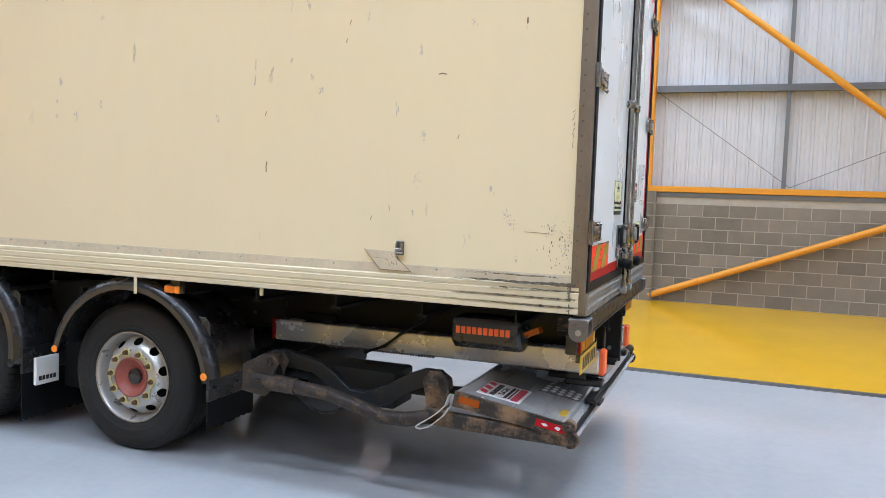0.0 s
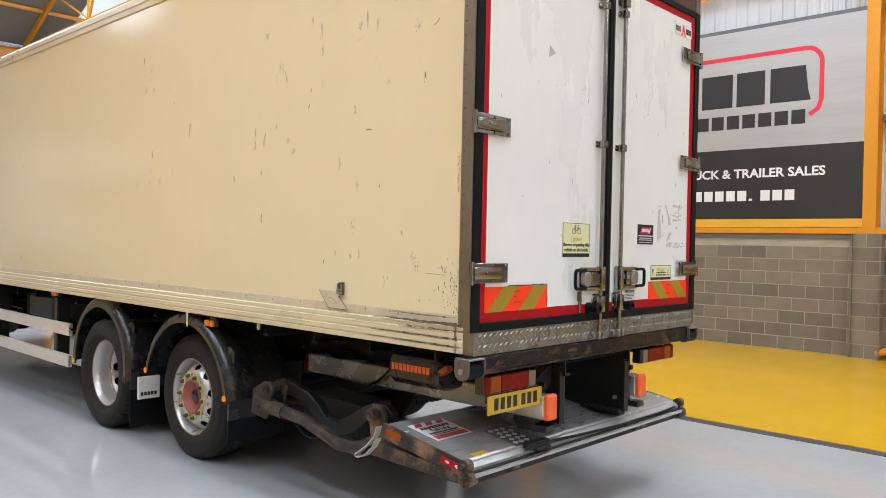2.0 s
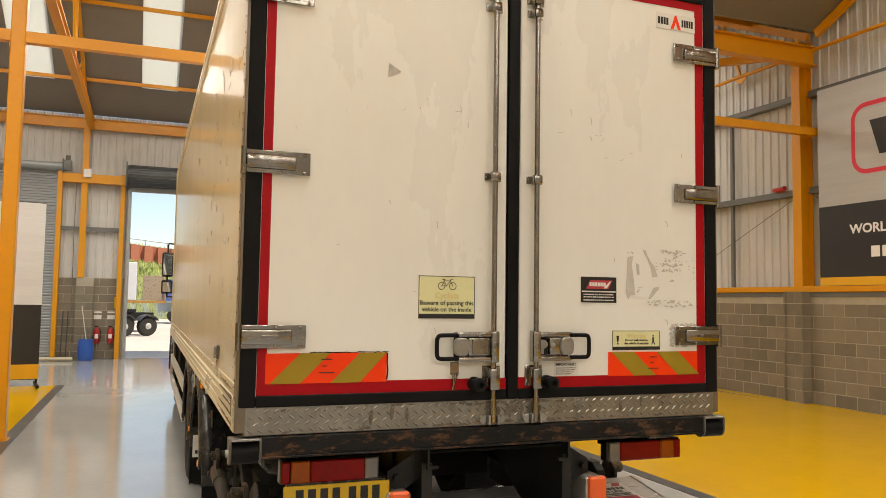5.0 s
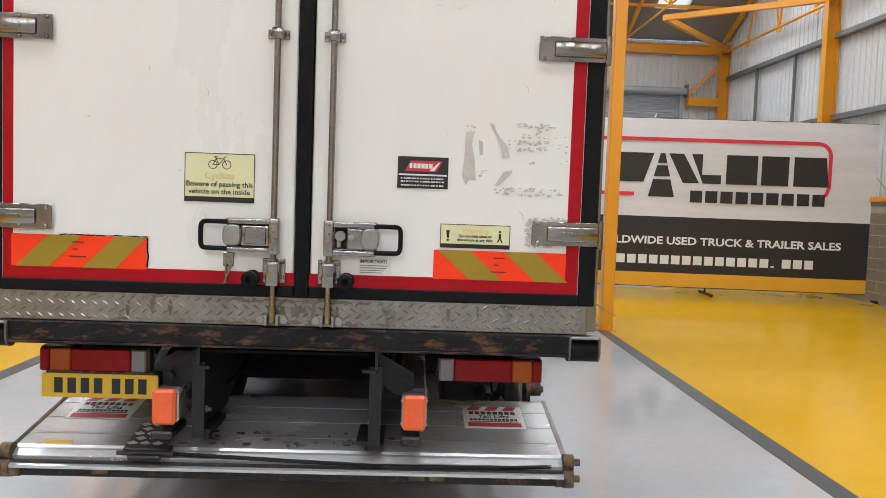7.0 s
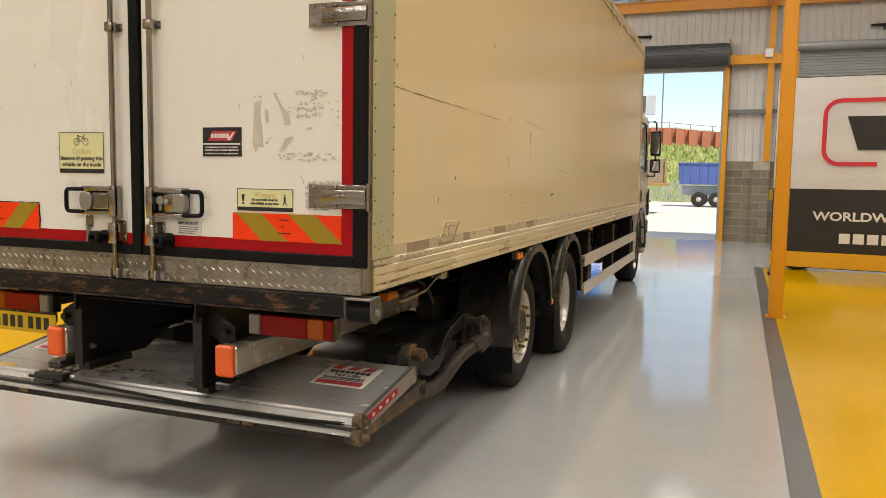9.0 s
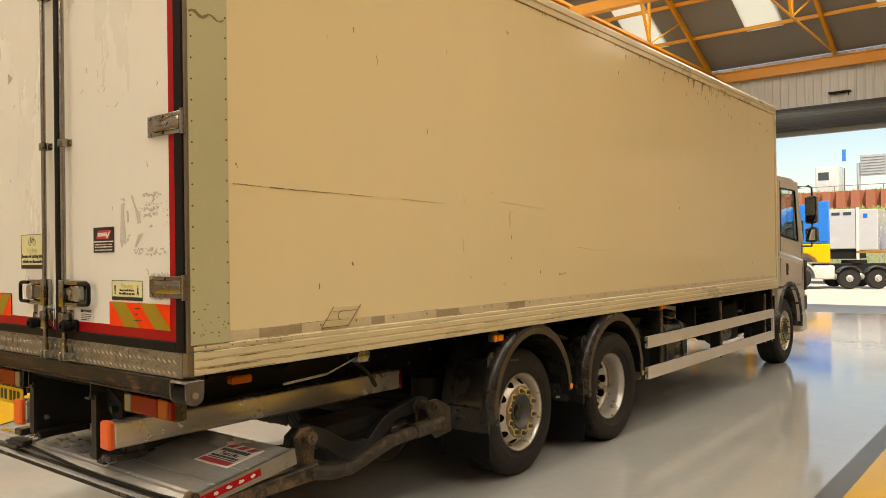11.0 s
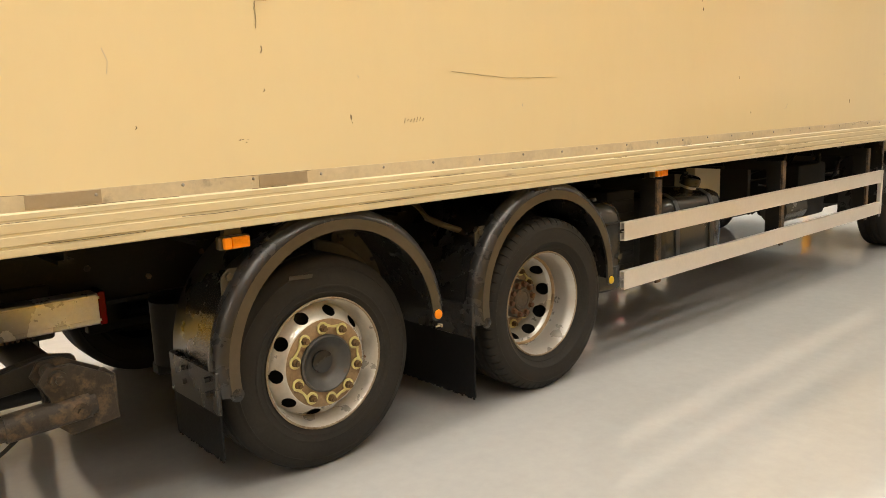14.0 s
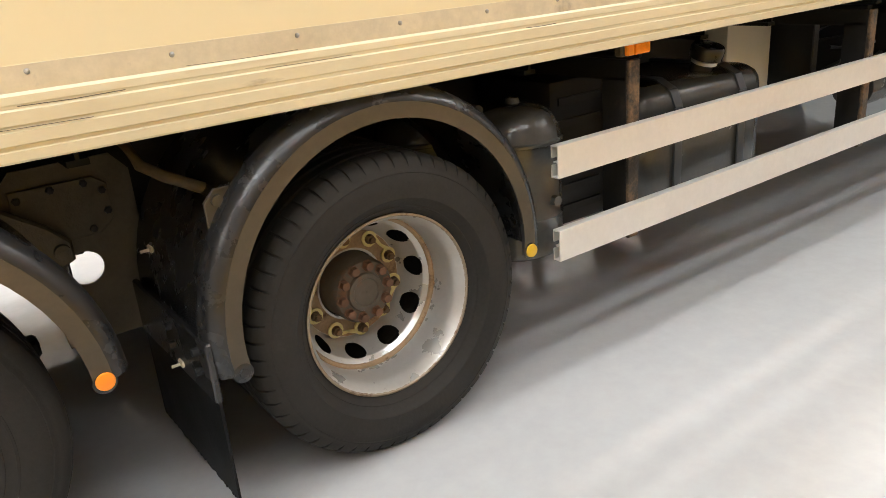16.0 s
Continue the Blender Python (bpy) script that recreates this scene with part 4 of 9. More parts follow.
    if _s > 0:
        bm = bmesh.new()
        add_box(bm, (0.0115, *[span(0.02, 0.072)[0]], 1.45), (0.0135, span(0.02, 0.072)[1], 1.54))
        part("lock_recess", bm, CHASSIS, housing, "black sheet for the shade in the open lock recess")
        bm = bmesh.new()
        add_cyl(bm, (0.012, _y + 0.045, 1.505), (0.034, _y + 0.045, 1.505), 0.022, 16)
        add_box(bm, (0.014, _y + 0.03, 1.455), (0.028, _y + 0.05, 1.485), 0.003)
        part("lock_bolt", bm, ZINC, housing, "exposed lock bolt", 40)
        bm = bmesh.new()
        add_lathe(bm, [(0.014, 0), (0.013, 0.006), (0.004, 0.008)], (0.042, _y + 0.092, 1.5), (1, 0, 0), 12)
        part("cover_bolt", bm, ZINC, housing, "", 40)
    bm = bmesh.new()
    pts = []
    for k in range(13):
        ang = math.pi * (k / 12 - 0.5)
        pts.append((0.045, _y + _s * (0.255 + 0.045 * max(0.0, math.cos(ang)) ** 0.35), 1.495 + 0.056 * (1 if math.sin(ang) > 0 else -1) * abs(math.sin(ang)) ** 0.45))
    pts = [(0.045, _y + _s * 0.19, pts[0][2])] + pts + [(0.045, _y + _s * 0.19, pts[-1][2])]
    add_tube(bm, pts, 0.0105, 10)
    part("handle_grip", bm, RUBBER, _d, "black coated handle grip", 60)
    # round rubber door stop
    bm = bmesh.new()
    add_lathe(bm, [(0.034, 0), (0.034, 0.018), (0.026, 0.022), (0.026, 0.05), (0.033, 0.055), (0.033, 0.085), (0.024, 0.092), (0.014, 0.092), (0.012, 0.07)], (0.0, -0.175 if _s < 0 else 0.222, 1.315), (1, 0, 0), 20)
    part("door_stop", bm, RUBBER, _d, "round black rubber door stop", 40)
bm = bmesh.new()
add_box(bm, (0.002, -0.30, 1.36), (0.008, -0.255, 1.42), 0.002)
add_cyl(bm, (0.012, -0.285, 1.37), (0.012, -0.285, 1.29), 0.006, 8)
add_cyl(bm, (0.012, -0.262, 1.37), (0.014, -0.292, 1.29), 0.004, 8)
part("door_retainer", bm, STEEL, door_l, "small steel door retainer clip")

# chevron marker boards
for _d, y0, y1, z0, z1, lean in ((door_l, -1.178, -0.62, 1.335, 1.47, 1), (door_r, 0.59, 1.16, 1.335, 1.46, -1)):
    bm = bmesh.new()
    REAR.rect(bm, y0, z0, y1, z1, 0.005, 0.003)
    board = part("chevron_board", bm, FLUO, _d, "fluorescent red marker board with amber diagonal stripes")
    bm = bmesh.new()
    w = y1 - y0
    for k in (0.03, 0.525):
        low, high = (0.0, 0.245) if lean > 0 else (0.245, 0.0)
        REAR.poly(bm, [(y0 + w * q, z) for q, z in ((k + low, z0), (k + low + 0.247, z0), (min(k + high + 0.247, 1.0), z1), (k + high, z1))], 0.0065, 0.0015)
    part_each("stripe", bm, OLIVE, board)
    bm = bmesh.new()
    m = (y0 + y1) / 2
    for k, (a, b) in enumerate(((-0.03, 0.02), (-0.025, -0.005), (-0.04, 0.03))):
        REAR.rect(bm, m + a, z1 - 0.03 - k * 0.03, m + b, z1 - 0.026 - k * 0.03, 0.0075, 0.001)
    stuff(part("small_print", bm, INK, board))

_r = random.Random(14)
bm = bmesh.new()
for k in range(16):
    a = -0.98 + 0.023 * k
    REAR.stroke(bm, [(a, 1.471 + _r.uniform(0, 0.004)), (a + 0.025, 1.471 + _r.uniform(0, 0.004))], _r.uniform(0.002, 0.006), 0.0042)
REAR.stroke(bm, [(-0.628, 1.474), (-0.616, 1.464), (-0.617, 1.42), (-0.613, 1.39), (-0.618, 1.345)], 0.006, 0.0044)
stuff(part("adhesive_edge", bm, RUBBER, door_l, "black adhesive edge round the marker board"))

# stickers
def sticker(name, parent, y0, z0, y1, z1, material, label, h=0.0035):
    bm = bmesh.new()
    REAR.rect(bm, y0, z0, y1, z1, h, 0.0025)
    return part(name, bm, material, parent, label)


def edge_lines(parent, y0, z0, y1, z1, material, w=0.003, h=0.0045):
    bm = bmesh.new()
    for a0, b0, a1, b1 in ((y0, z0, y1, z0 + w), (y0, z1 - w, y1, z1), (y0, z0 + w, y0 + w, z1 - w), (y1 - w, z0 + w, y1, z1 - w)):
        REAR.rect(bm, a0, b0, a1, b1, h, 0.001)
    return stuff(part("border", bm, material, parent))


_st = sticker("cyclist_sticker", door_l, -0.467, 1.63, -0.175, 1.835, LABEL_Y, "pale yellow cyclist warning sticker with black print")
edge_lines(_st, -0.467, 1.63, -0.175, 1.835, INK)
REAR.text("lettering", "Beware of passing this", 0.031, -0.321, 1.695, INK, _st, 0.0045, "CENTER", 0.0003)
REAR.text("lettering", "vehicle on the inside", 0.031, -0.321, 1.664, INK, _st, 0.0045, "CENTER", 0.0003)
REAR.text("faded_lettering", "Cyclists", 0.04, -0.321, 1.728, FADED, _st, 0.0045, "CENTER", 0.001)
bm = bmesh.new()
REAR.rect(bm, -0.465, 1.632, -0.177, 1.652, 0.0045, 0.001)
for c in (-0.35, -0.292):
    REAR.ring(bm, c, 1.787, 0.019, 0.003, 0.0045)
REAR.stroke(bm, [(-0.35, 1.787), (-0.336, 1.812), (-0.305, 1.812), (-0.292, 1.787)], 0.003, 0.0045)
REAR.stroke(bm, [(-0.339, 1.818), (-0.325, 1.787), (-0.305, 1.812), (-0.302, 1.82)], 0.003, 0.0045)
REAR.stroke(bm, [(-0.35, 1.787), (-0.325, 1.787)], 0.003, 0.0045)
REAR.stroke(bm, [(-0.345, 1.819), (-0.332, 1.819)], 0.004, 0.0045)
REAR.stroke(bm, [(-0.302, 1.82), (-0.292, 1.82)], 0.003, 0.0045)
part("bicycle_pictogram", bm, INK, _st)

_st = sticker("dealer_sticker", door_r, 0.425, 1.718, 0.64, 1.852, INK, "small black dealer sticker with red and white badge")
bm = bmesh.new()
REAR.poly(bm, ((0.455, 1.79), (0.59, 1.79), (0.615, 1.835), (0.48, 1.835)), 0.0048, 0.0012)
part("badge", bm, INK_RED, _st)
bm = bmesh.new()
rng = random.Random(5)
REAR.bars(bm, 0.475, 1.803, 0.575, 1.823, 6, 0.006, 0.2, rng)
REAR.poly(bm, ((0.56, 1.793), (0.58, 1.793), (0.605, 1.83), (0.598, 1.83)), 0.006, 0.001)
REAR.rect(bm, 0.43, 1.772, 0.635, 1.779, 0.0048, 0.001)
for z in (1.757, 1.744, 1.728):
    REAR.bars(bm, 0.44, z, 0.625, z + 0.006, 16, 0.0048, 0.2, rng)
stuff(part("small_print", bm, LABEL_W, _st))

_st = sticker("warning_sticker", door_r, 0.615, 1.47, 0.915, 1.572, LABEL_Y, "pale yellow warning sticker with black print")
edge_lines(_st, 0.615, 1.47, 0.915, 1.572, INK)
REAR.text("faded_lettering", "Warning", 0.033, 0.765, 1.534, FADED, _st, 0.0045, "CENTER", 0.001)
REAR.text("lettering", "Do not walk close to", 0.0165, 0.765, 1.517, INK, _st, 0.0045, "CENTER", 0.0003)
REAR.text("lettering", "this vehicle at any time", 0.0165, 0.765, 1.5, INK, _st, 0.0045, "CENTER", 0.0003)
bm = bmesh.new()
REAR.rect(bm, 0.618, 1.473, 0.912, 1.488, 0.0045, 0.001)
REAR.poly(bm, ((0.644, 1.512), (0.652, 1.512), (0.656, 1.545), (0.640, 1.545)), 0.0045, 0.001)
REAR.rect(bm, 0.643, 1.5, 0.653, 1.508, 0.0045, 0.001)
REAR.rect(bm, 0.866, 1.517, 0.876, 1.537, 0.0045, 0.001)
REAR.rect(bm, 0.867, 1.541, 0.875, 1.548, 0.0045, 0.001)
REAR.stroke(bm, [(0.871, 1.518), (0.862, 1.5)], 0.005, 0.0045)
REAR.stroke(bm, [(0.871, 1.518), (0.881, 1.5)], 0.005, 0.0045)
stuff(part("small_print", bm, INK, _st))

_st = sticker("notice_sticker", door_r, 0.27, 1.345, 0.41, 1.415, LABEL_W, "torn small white notice sticker", 0.003)
REAR.text("lettering", "IMPORTANT!", 0.02, 0.335, 1.393, INK, _st, 0.004, "CENTER", 0.0005)
bm = bmesh.new()
for k in range(4):
    REAR.bars(bm, 0.28, 1.38 - k * 0.01, 0.4 - 0.01 * k, 1.384 - k * 0.01, 14, 0.004, 0.2, rng)
stuff(part("small_print", bm, INK, _st))

_st = sticker("maker_badge", door_r, 0.9, 3.245, 1.16, 3.335, LABEL_W, "small white maker's badge with dark bars and orange mark")
bm = bmesh.new()
REAR.bars(bm, 0.912, 3.27, 0.985, 3.31, 4, 0.0045)
REAR.bars(bm, 1.07, 3.27, 1.15, 3.31, 5, 0.0045)
part_each("badge_bar", bm, INK, _st)
bm = bmesh.new()
REAR.poly(bm, ((0.995, 3.25), (1.015, 3.25), (1.03, 3.29), (1.045, 3.25), (1.065, 3.25), (1.035, 3.33), (1.025, 3.33)), 0.0045, 0.001)
part("badge_mark", bm, FLUO, _st)

# worn glue patches and scuffs on the doors
rng = random.Random(11)


def ragged(bm, face, a, b, w, t, h, n=9):
    pts = []
    for k in range(n):
        c = 2 * math.pi * k / n
        r = rng.uniform(0.55, 1.0)
        pts.append((a + math.cos(c) * w * r, b + math.sin(c) * t * r))
    face.poly(bm, pts, h, 0.0015)


def on_sticker(u, v):
    return (0.615 + (u - 275) * 0.00098, 1.47 + (655 - v) * 0.00096)


bm = bmesh.new()
for k, outline in enumerate((((375, 140), (405, 140), (400, 190), (415, 260), (420, 350), (395, 352), (380, 375), (360, 340), (365, 250), (370, 180)),
                             ((430, 175), (447, 185), (452, 238), (438, 242)),
                             ((475, 95), (492, 100), (503, 130), (525, 165), (548, 190), (565, 245), (536, 252), (525, 200), (500, 148), (478, 115)),
                             ((578, 298), (580, 318), (545, 345), (520, 372), (508, 372), (520, 345), (545, 310)))):
    REAR.poly(bm, [on_sticker(u + rng.uniform(-3, 3), v + rng.uniform(-3, 3)) for u, v in outline], 0.0022 + 0.0001 * k, 0.0012)
for k, (u0, u1, v0, v1, n) in enumerate(((595, 765, 94, 112, 26), (620, 735, 112, 160, 18), (553, 735, 168, 190, 24), (560, 730, 196, 216, 22), (500, 800, 378, 396, 34), (505, 800, 398, 416, 30), (630, 670, 262, 275, 5), (435, 465, 298, 338, 6), (760, 815, 140, 275, 8), (362, 408, 110, 140, 6))):
    for q in range(n):
        u, v = on_sticker(rng.uniform(u0, u1), rng.uniform(v0, v1))
        ragged(bm, REAR, u, v, rng.uniform(0.003, 0.013), rng.uniform(0.002, 0.0075), 0.0022 + 0.00003 * q + 0.0001 * (k % 3), 7)
for k in range(70):
    # torn paint round the lower hinge leaf
    side = k % 3
    u = rng.uniform(0.985, 1.15) if side < 2 else rng.uniform(0.982, 1.006)
    v = (1.598 + rng.uniform(-0.004, 0.014)) if side == 0 else (1.492 - rng.uniform(-0.004, 0.006)) if side == 1 else rng.uniform(1.49, 1.6)
    ragged(bm, REAR, u, v, rng.uniform(0.004, 0.016), rng.uniform(0.003, 0.009), 0.0022 + 0.00002 * k, 7)
stuff(part("glue_residue", bm, RESIDUE, door_r, "grey remains of a torn-off sticker"))
bm = bmesh.new()
REAR.poly(bm, ((-0.64, 2.78), (-0.575, 2.815), (-0.635, 2.85)), 0.0025, 0.0015)
stuff(part("glue_residue", bm, SCUFF, door_l, "grey triangular sticker remnant"))
for _d, a0, a1 in ((door_l, -1.1, -0.15), (door_r, 0.2, 1.1)):
    bm = bmesh.new()
    for k in range(15):
        a, b = rng.uniform(a0, a1), rng.choice((rng.uniform(1.45, 3.3), rng.gauss(2.6, 0.06)))
        ang = rng.choice((rng.gauss(1.5, 0.3), rng.gauss(0, 0.35)))
        l = rng.uniform(0.008, 0.04)
        REAR.stroke(bm, [(a, b), (a + math.cos(ang) * l * 0.6, b + math.sin(ang) * l * 0.6), (a + math.cos(ang + 0.3) * l, b + math.sin(ang + 0.3) * l)], rng.uniform(0.0008, 0.002), 0.0022 + 0.00004 * k)
    stuff(part("scratch", bm, SCUFF, _d))

# tread plate sill and rear beam
bm = bmesh.new()
add_box(bm, (-0.06, -1.262, 1.112), (0.008, 1.262, 1.236), 0.003)
for i in range(55):
    for j in range(4):
        y = -1.238 + i * 0.0452 + (0.0226 if j % 2 else 0)
        z = 1.132 + j * 0.0285
        ang = radians(36 if j % 2 else 144)
        c, s = math.cos(ang) * 0.0185, math.sin(ang) * 0.0185
        nx, nz = -math.sin(ang) * 0.0048, math.cos(ang) * 0.0048
        base = [bm.verts.new((0.0081, y + p * c + q * nx, z + p * s + q * nz)) for p, q in ((1, 0), (0.3, 1), (-0.3, 1), (-1, 0), (-0.3, -1), (0.3, -1))]
        t0, t1 = bm.verts.new((0.0135, y + 0.5 * c, z + 0.5 * s)), bm.verts.new((0.0135, y - 0.5 * c, z - 0.5 * s))
        for f in ((base[0], base[1], t0), (base[1], base[2], t1, t0), (base[2], base[3], t1), (base[3], base[4], t1), (base[4], base[5], t0, t1), (base[5], base[0], t0)):
            bm.faces.new(f)
sill = part("tread_plate_sill", bm, TREAD, TRUCK, "worn aluminium tread plate along the rear sill")
_r = random.Random(31)
bm = bmesh.new()
SILL = Face((0.008, 0, 0), (0, 1, 0), (0, 0, 1))
for k in range(70):
    a = _r.choice((_r.uniform(-1.2, 1.2), _r.gauss(-0.06, 0.12), _r.gauss(0.14, 0.06)))
    low = _r.random() < 0.5
    ragged(bm, SILL, a, 1.121 + _r.uniform(-0.003, 0.012) if low else 1.228 - _r.uniform(0, 0.012), _r.uniform(0.012, 0.05), _r.uniform(0.004, 0.01), 0.0012 + 0.00002 * k, 9)
for k in range(16):
    ragged(bm, SILL, _r.choice((_r.uniform(-1.2, 1.2), _r.gauss(0.03, 0.12))), _r.uniform(1.15, 1.2), _r.uniform(0.006, 0.016), _r.uniform(0.02, 0.045), 0.0028 + 0.00002 * k, 9)
stuff(part("rust_run", bm, SILL_STAIN, sill, "brown rust runs and dirt on the tread plate"))
bm = bmesh.new()
add_box(bm, (-0.16, -1.2, 1.018), (0.012, 1.2, 1.108), 0.006)
add_box(bm, (-0.02, -1.2, 1.012), (0.02, 1.2, 1.022), 0.002)
part("rear_cross_beam", bm, BEAM, TRUCK, "black rear beam with flaking paint and rust")
for _s in (-1, 1):
    bm = bmesh.new()
    for k in (-0.064, 0.064):
        rim = [(-0.02 + 0.05 * math.cos(radians(q)), 1.035 + 0.046 * math.sin(radians(q))) for q in range(180, 361, 18)] + [(0.03, 1.09), (0.024, 1.104), (-0.064, 1.104), (-0.07, 1.09)]
        add_prism(bm, [(x, _s * 1.255 + k - 0.005, z) for x, z in rim], (0, 0.01, 0), 0.002)
    br = part_each("buffer_bracket", bm, ZINC_WORN, TRUCK, "steel bracket of a rubber dock buffer")[0]
    bm = bmesh.new()
    add_box(bm, (-0.075, _s * 1.255 - 0.06, 1.094), (0.03, _s * 1.255 + 0.06, 1.104), 0.002)
    part("bracket_top", bm, ZINC, br)
    bm = bmesh.new()
    add_cyl(bm, (-0.018, _s * 1.255 - 0.057, 1.038), (-0.018, _s * 1.255 + 0.057, 1.038), 0.047, 24)
    part("buffer_roller", bm, RUBBER, br, "black rubber dock buffer roller", 40)
    bm = bmesh.new()
    add_cyl(bm, (-0.018, _s * 1.255 - 0.08, 1.038), (-0.018, _s * 1.255 + 0.08, 1.038), 0.016, 10)
    part("axle_bolt", bm, ZINC, br)

# rear lamps, number plate
for _s in (-1, 1):
    ya, yb = sorted((_s * 1.09, _s * 0.625))
    lamp = box("tail_lamp", (-0.13, ya, 0.876), (-0.062, yb, 0.985), PLASTIC, TRUCK, "long rear lamp cluster with red, amber and clear lenses", 0.006)
    for n, c0, c1, m in (("red_lens", 1.085, 1.045, RED_LENS), ("amber_lens", 1.043, 0.955, AMBER_LENS), ("red_lens", 0.953, 0.70, RED_LENS), ("clear_lens", 0.698, 0.635, CLEAR_LENS)):
        ya, yb = sorted((_s * c0, _s * c1))
        box(n, (-0.07, ya, 0.881), (-0.045, yb, 0.98), m, lamp, "", 0.006)
    box("lamp_bracket", (-0.2, _s * 0.8 - 0.15, 0.95), (-0.135, _s * 0.8 + 0.15, 1.02), CHASSIS, lamp)
plate = box("number_plate", (-0.05, -1.075, 0.768), (-0.043, -0.58, 0.872), PLATE_Y, TRUCK, "yellow rear number plate with dark characters", 0.002)
PF = Face((-0.043, -1.075, 0.768), (0, 1, 0), (0, 0, 1))
bm = bmesh.new()
for k in range(7):
    a = 0.055 + k * 0.056 + (0.02 if k > 3 else 0)
    PF.rect(bm, a, 0.02, a + 0.036, 0.086, 0.0015, 0.0012)
part_each("plate_bar", bm, INK, plate)
bm = bmesh.new()
add_box(bm, (-0.075, -1.06, 0.83), (-0.052, -0.6, 0.88))
part("plate_holder", bm, PLASTIC, TRUCK)

# under-run rails with coloured end caps
for y0, y1 in ((-0.595, -0.485), (0.475, 0.585)):
    bm = bmesh.new()
    add_box(bm, (-2.26, y0, 0.675), (-0.02, y1, 0.815), 0.008)
    add_box(bm, (-2.26, y0 - 0.003, 0.69), (-0.02, y1 + 0.003, 0.70))
    add_box(bm, (-2.26, y0 - 0.003, 0.79), (-0.02, y1 + 0.003, 0.80))
    r = part("under_run_rail", bm, ALU, TRUCK, "long stained aluminium slide rail below the body")
    box("end_cap", (-0.03, y0 + 0.006, 0.67), (0.012, y1 - 0.006, 0.822), ORANGE_LENS, r, "orange plastic end cap", 0.01)
    box("end_cap", (-2.285, y0 - 0.003, 0.672), (-2.255, y1 + 0.003, 0.82), RED_LENS, r, "red plastic end cap")
    bm = bmesh.new()
    for k in range(46):
        add_box(bm, (-1.1 - k * 0.02, (y0 + y1) / 2 - 0.01, 0.655), (-1.09 - k * 0.02, (y0 + y1) / 2 + 0.01, 0.676))
    stuff(part("rack_teeth", bm, RUSTIER, r))
    bm = bmesh.new()
    add_box(bm, (-0.22, y0, 0.60), (0.005, y1 - 0.02, 0.64), 0.008)
    add_box(bm, (-0.2, y0 + 0.02, 0.635), (-0.1, y1 - 0.03, 0.678))
    part("rail_foot", bm, PLASTIC, r, "black buffer pad under the rail")

# upright guide plates between lift and chassis
for y, s, zb in ((-0.405, -1, 0.645), (0.355, 1, 0.605)):
    bm = bmesh.new()
    add_prism(bm, [(x, y, z) for x, z in ((-0.9, 1.03), (-0.005, 1.03), (0.0, 0.93), (-0.03, 0.9), (-0.03, zb), (-0.12, zb - 0.02), (-0.5, zb - 0.02), (-0.9, 0.8))], (0, 0.012, 0))
    ya, yb = sorted((y, y - s * 0.055))
    add_box(bm, (-0.02, ya, 0.915), (0.0, yb, 0.928))
    add_box(bm, (-0.3, ya - 0.02, zb - 0.015), (-0.035, yb, zb))
    add_box(bm, (-0.035, y - 0.022, zb - 0.015), (-0.02, y + 0.03, 0.94))
    g = part("guide_plate", bm, GUIDE, TRUCK, "rusty steel guide plate of the tail lift")
    bm = bmesh.new()
    add_prism(bm, [(-0.1, y + s * 0.012, z) for z in (0.86, 0.99)] + [(-0.1, y + s * 0.17, 0.90), (-0.1, y + s * 0.17, 0.83), (-0.1, y + s * 0.1, 0.80)], (0.01, 0, 0))
    add_cyl(bm, (-0.085, y + s * 0.13, 0.87), (-0.05, y + s * 0.13, 0.87), 0.018, 10)
    part("gusset", bm, RUSTY, g)
    bm = bmesh.new()
    add_box(bm, (-0.36, y - 0.03, zb - 0.048), (-0.05, y + 0.045, zb - 0.016), 0.004)
    part("guide_foot", bm, RUSTY, g, "black rubber foot of the guide plate")
    bm = bmesh.new()
    add_lathe(bm, [(0.016, 0), (0.016, 0.014)], (-0.1, y + (0.0 if s > 0 else 0.012), zb + 0.07), (0, -s, 0), 6)
    add_lathe(bm, [(0.009, 0), (0.009, 0.03)], (-0.1, y + (0.0 if s > 0 else 0.012), zb + 0.07), (0, -s, 0), 8)
    part("bolt", bm, ZINC, g)

# ---- tail lift, folded under the body ----
TA = math.atan2(0.105, 0.66)      # slope of the folded platform


def on_platform(a, b, h):
    """a: from the inner edge outwards, b: across, h: above the top face."""
    return Vector((-0.70 + a * math.cos(TA) + h * math.sin(TA), b, 0.63 - a * math.sin(TA) + h * math.cos(TA)))


bm = bmesh.new()
add_prism(bm, [on_platform(a, -1.215, h) for a, h in ((0, 0), (0.02, 0.004), (0.60, 0.004), (0.612, -0.004), (0.63, -0.004), (0.66, -0.02), (0.66, -0.042), (0.0, -0.06))], (0, 2.42, 0))
platform = part("tail_lift_platform", bm, ALU, TRUCK, "folded aluminium tail lift platform, dented and stained")
PLAT = Face(on_platform(0.66, 0, 0.004), (0, 1, 0), on_platform(0, 0, 0) - on_platform(1, 0, 0))
bm = bmesh.new()
add_prism(bm, [on_platform(a, -1.218, h) for a, h in ((0.60, -0.03), (0.70, -0.045), (0.70, -0.06), (0.60, -0.055))], (0, 2.43, 0))
part("platform_lip", bm, ALU, platform, "thin second leaf showing under the platform edge")
for k in (0.17, 0.335, 0.5):
    bm = bmesh.new()
    PLAT.rect(bm, -1.2, k, 1.2, k + 0.004, 0.0015, 0.002)
    part("seam", bm, ZINC, platform)
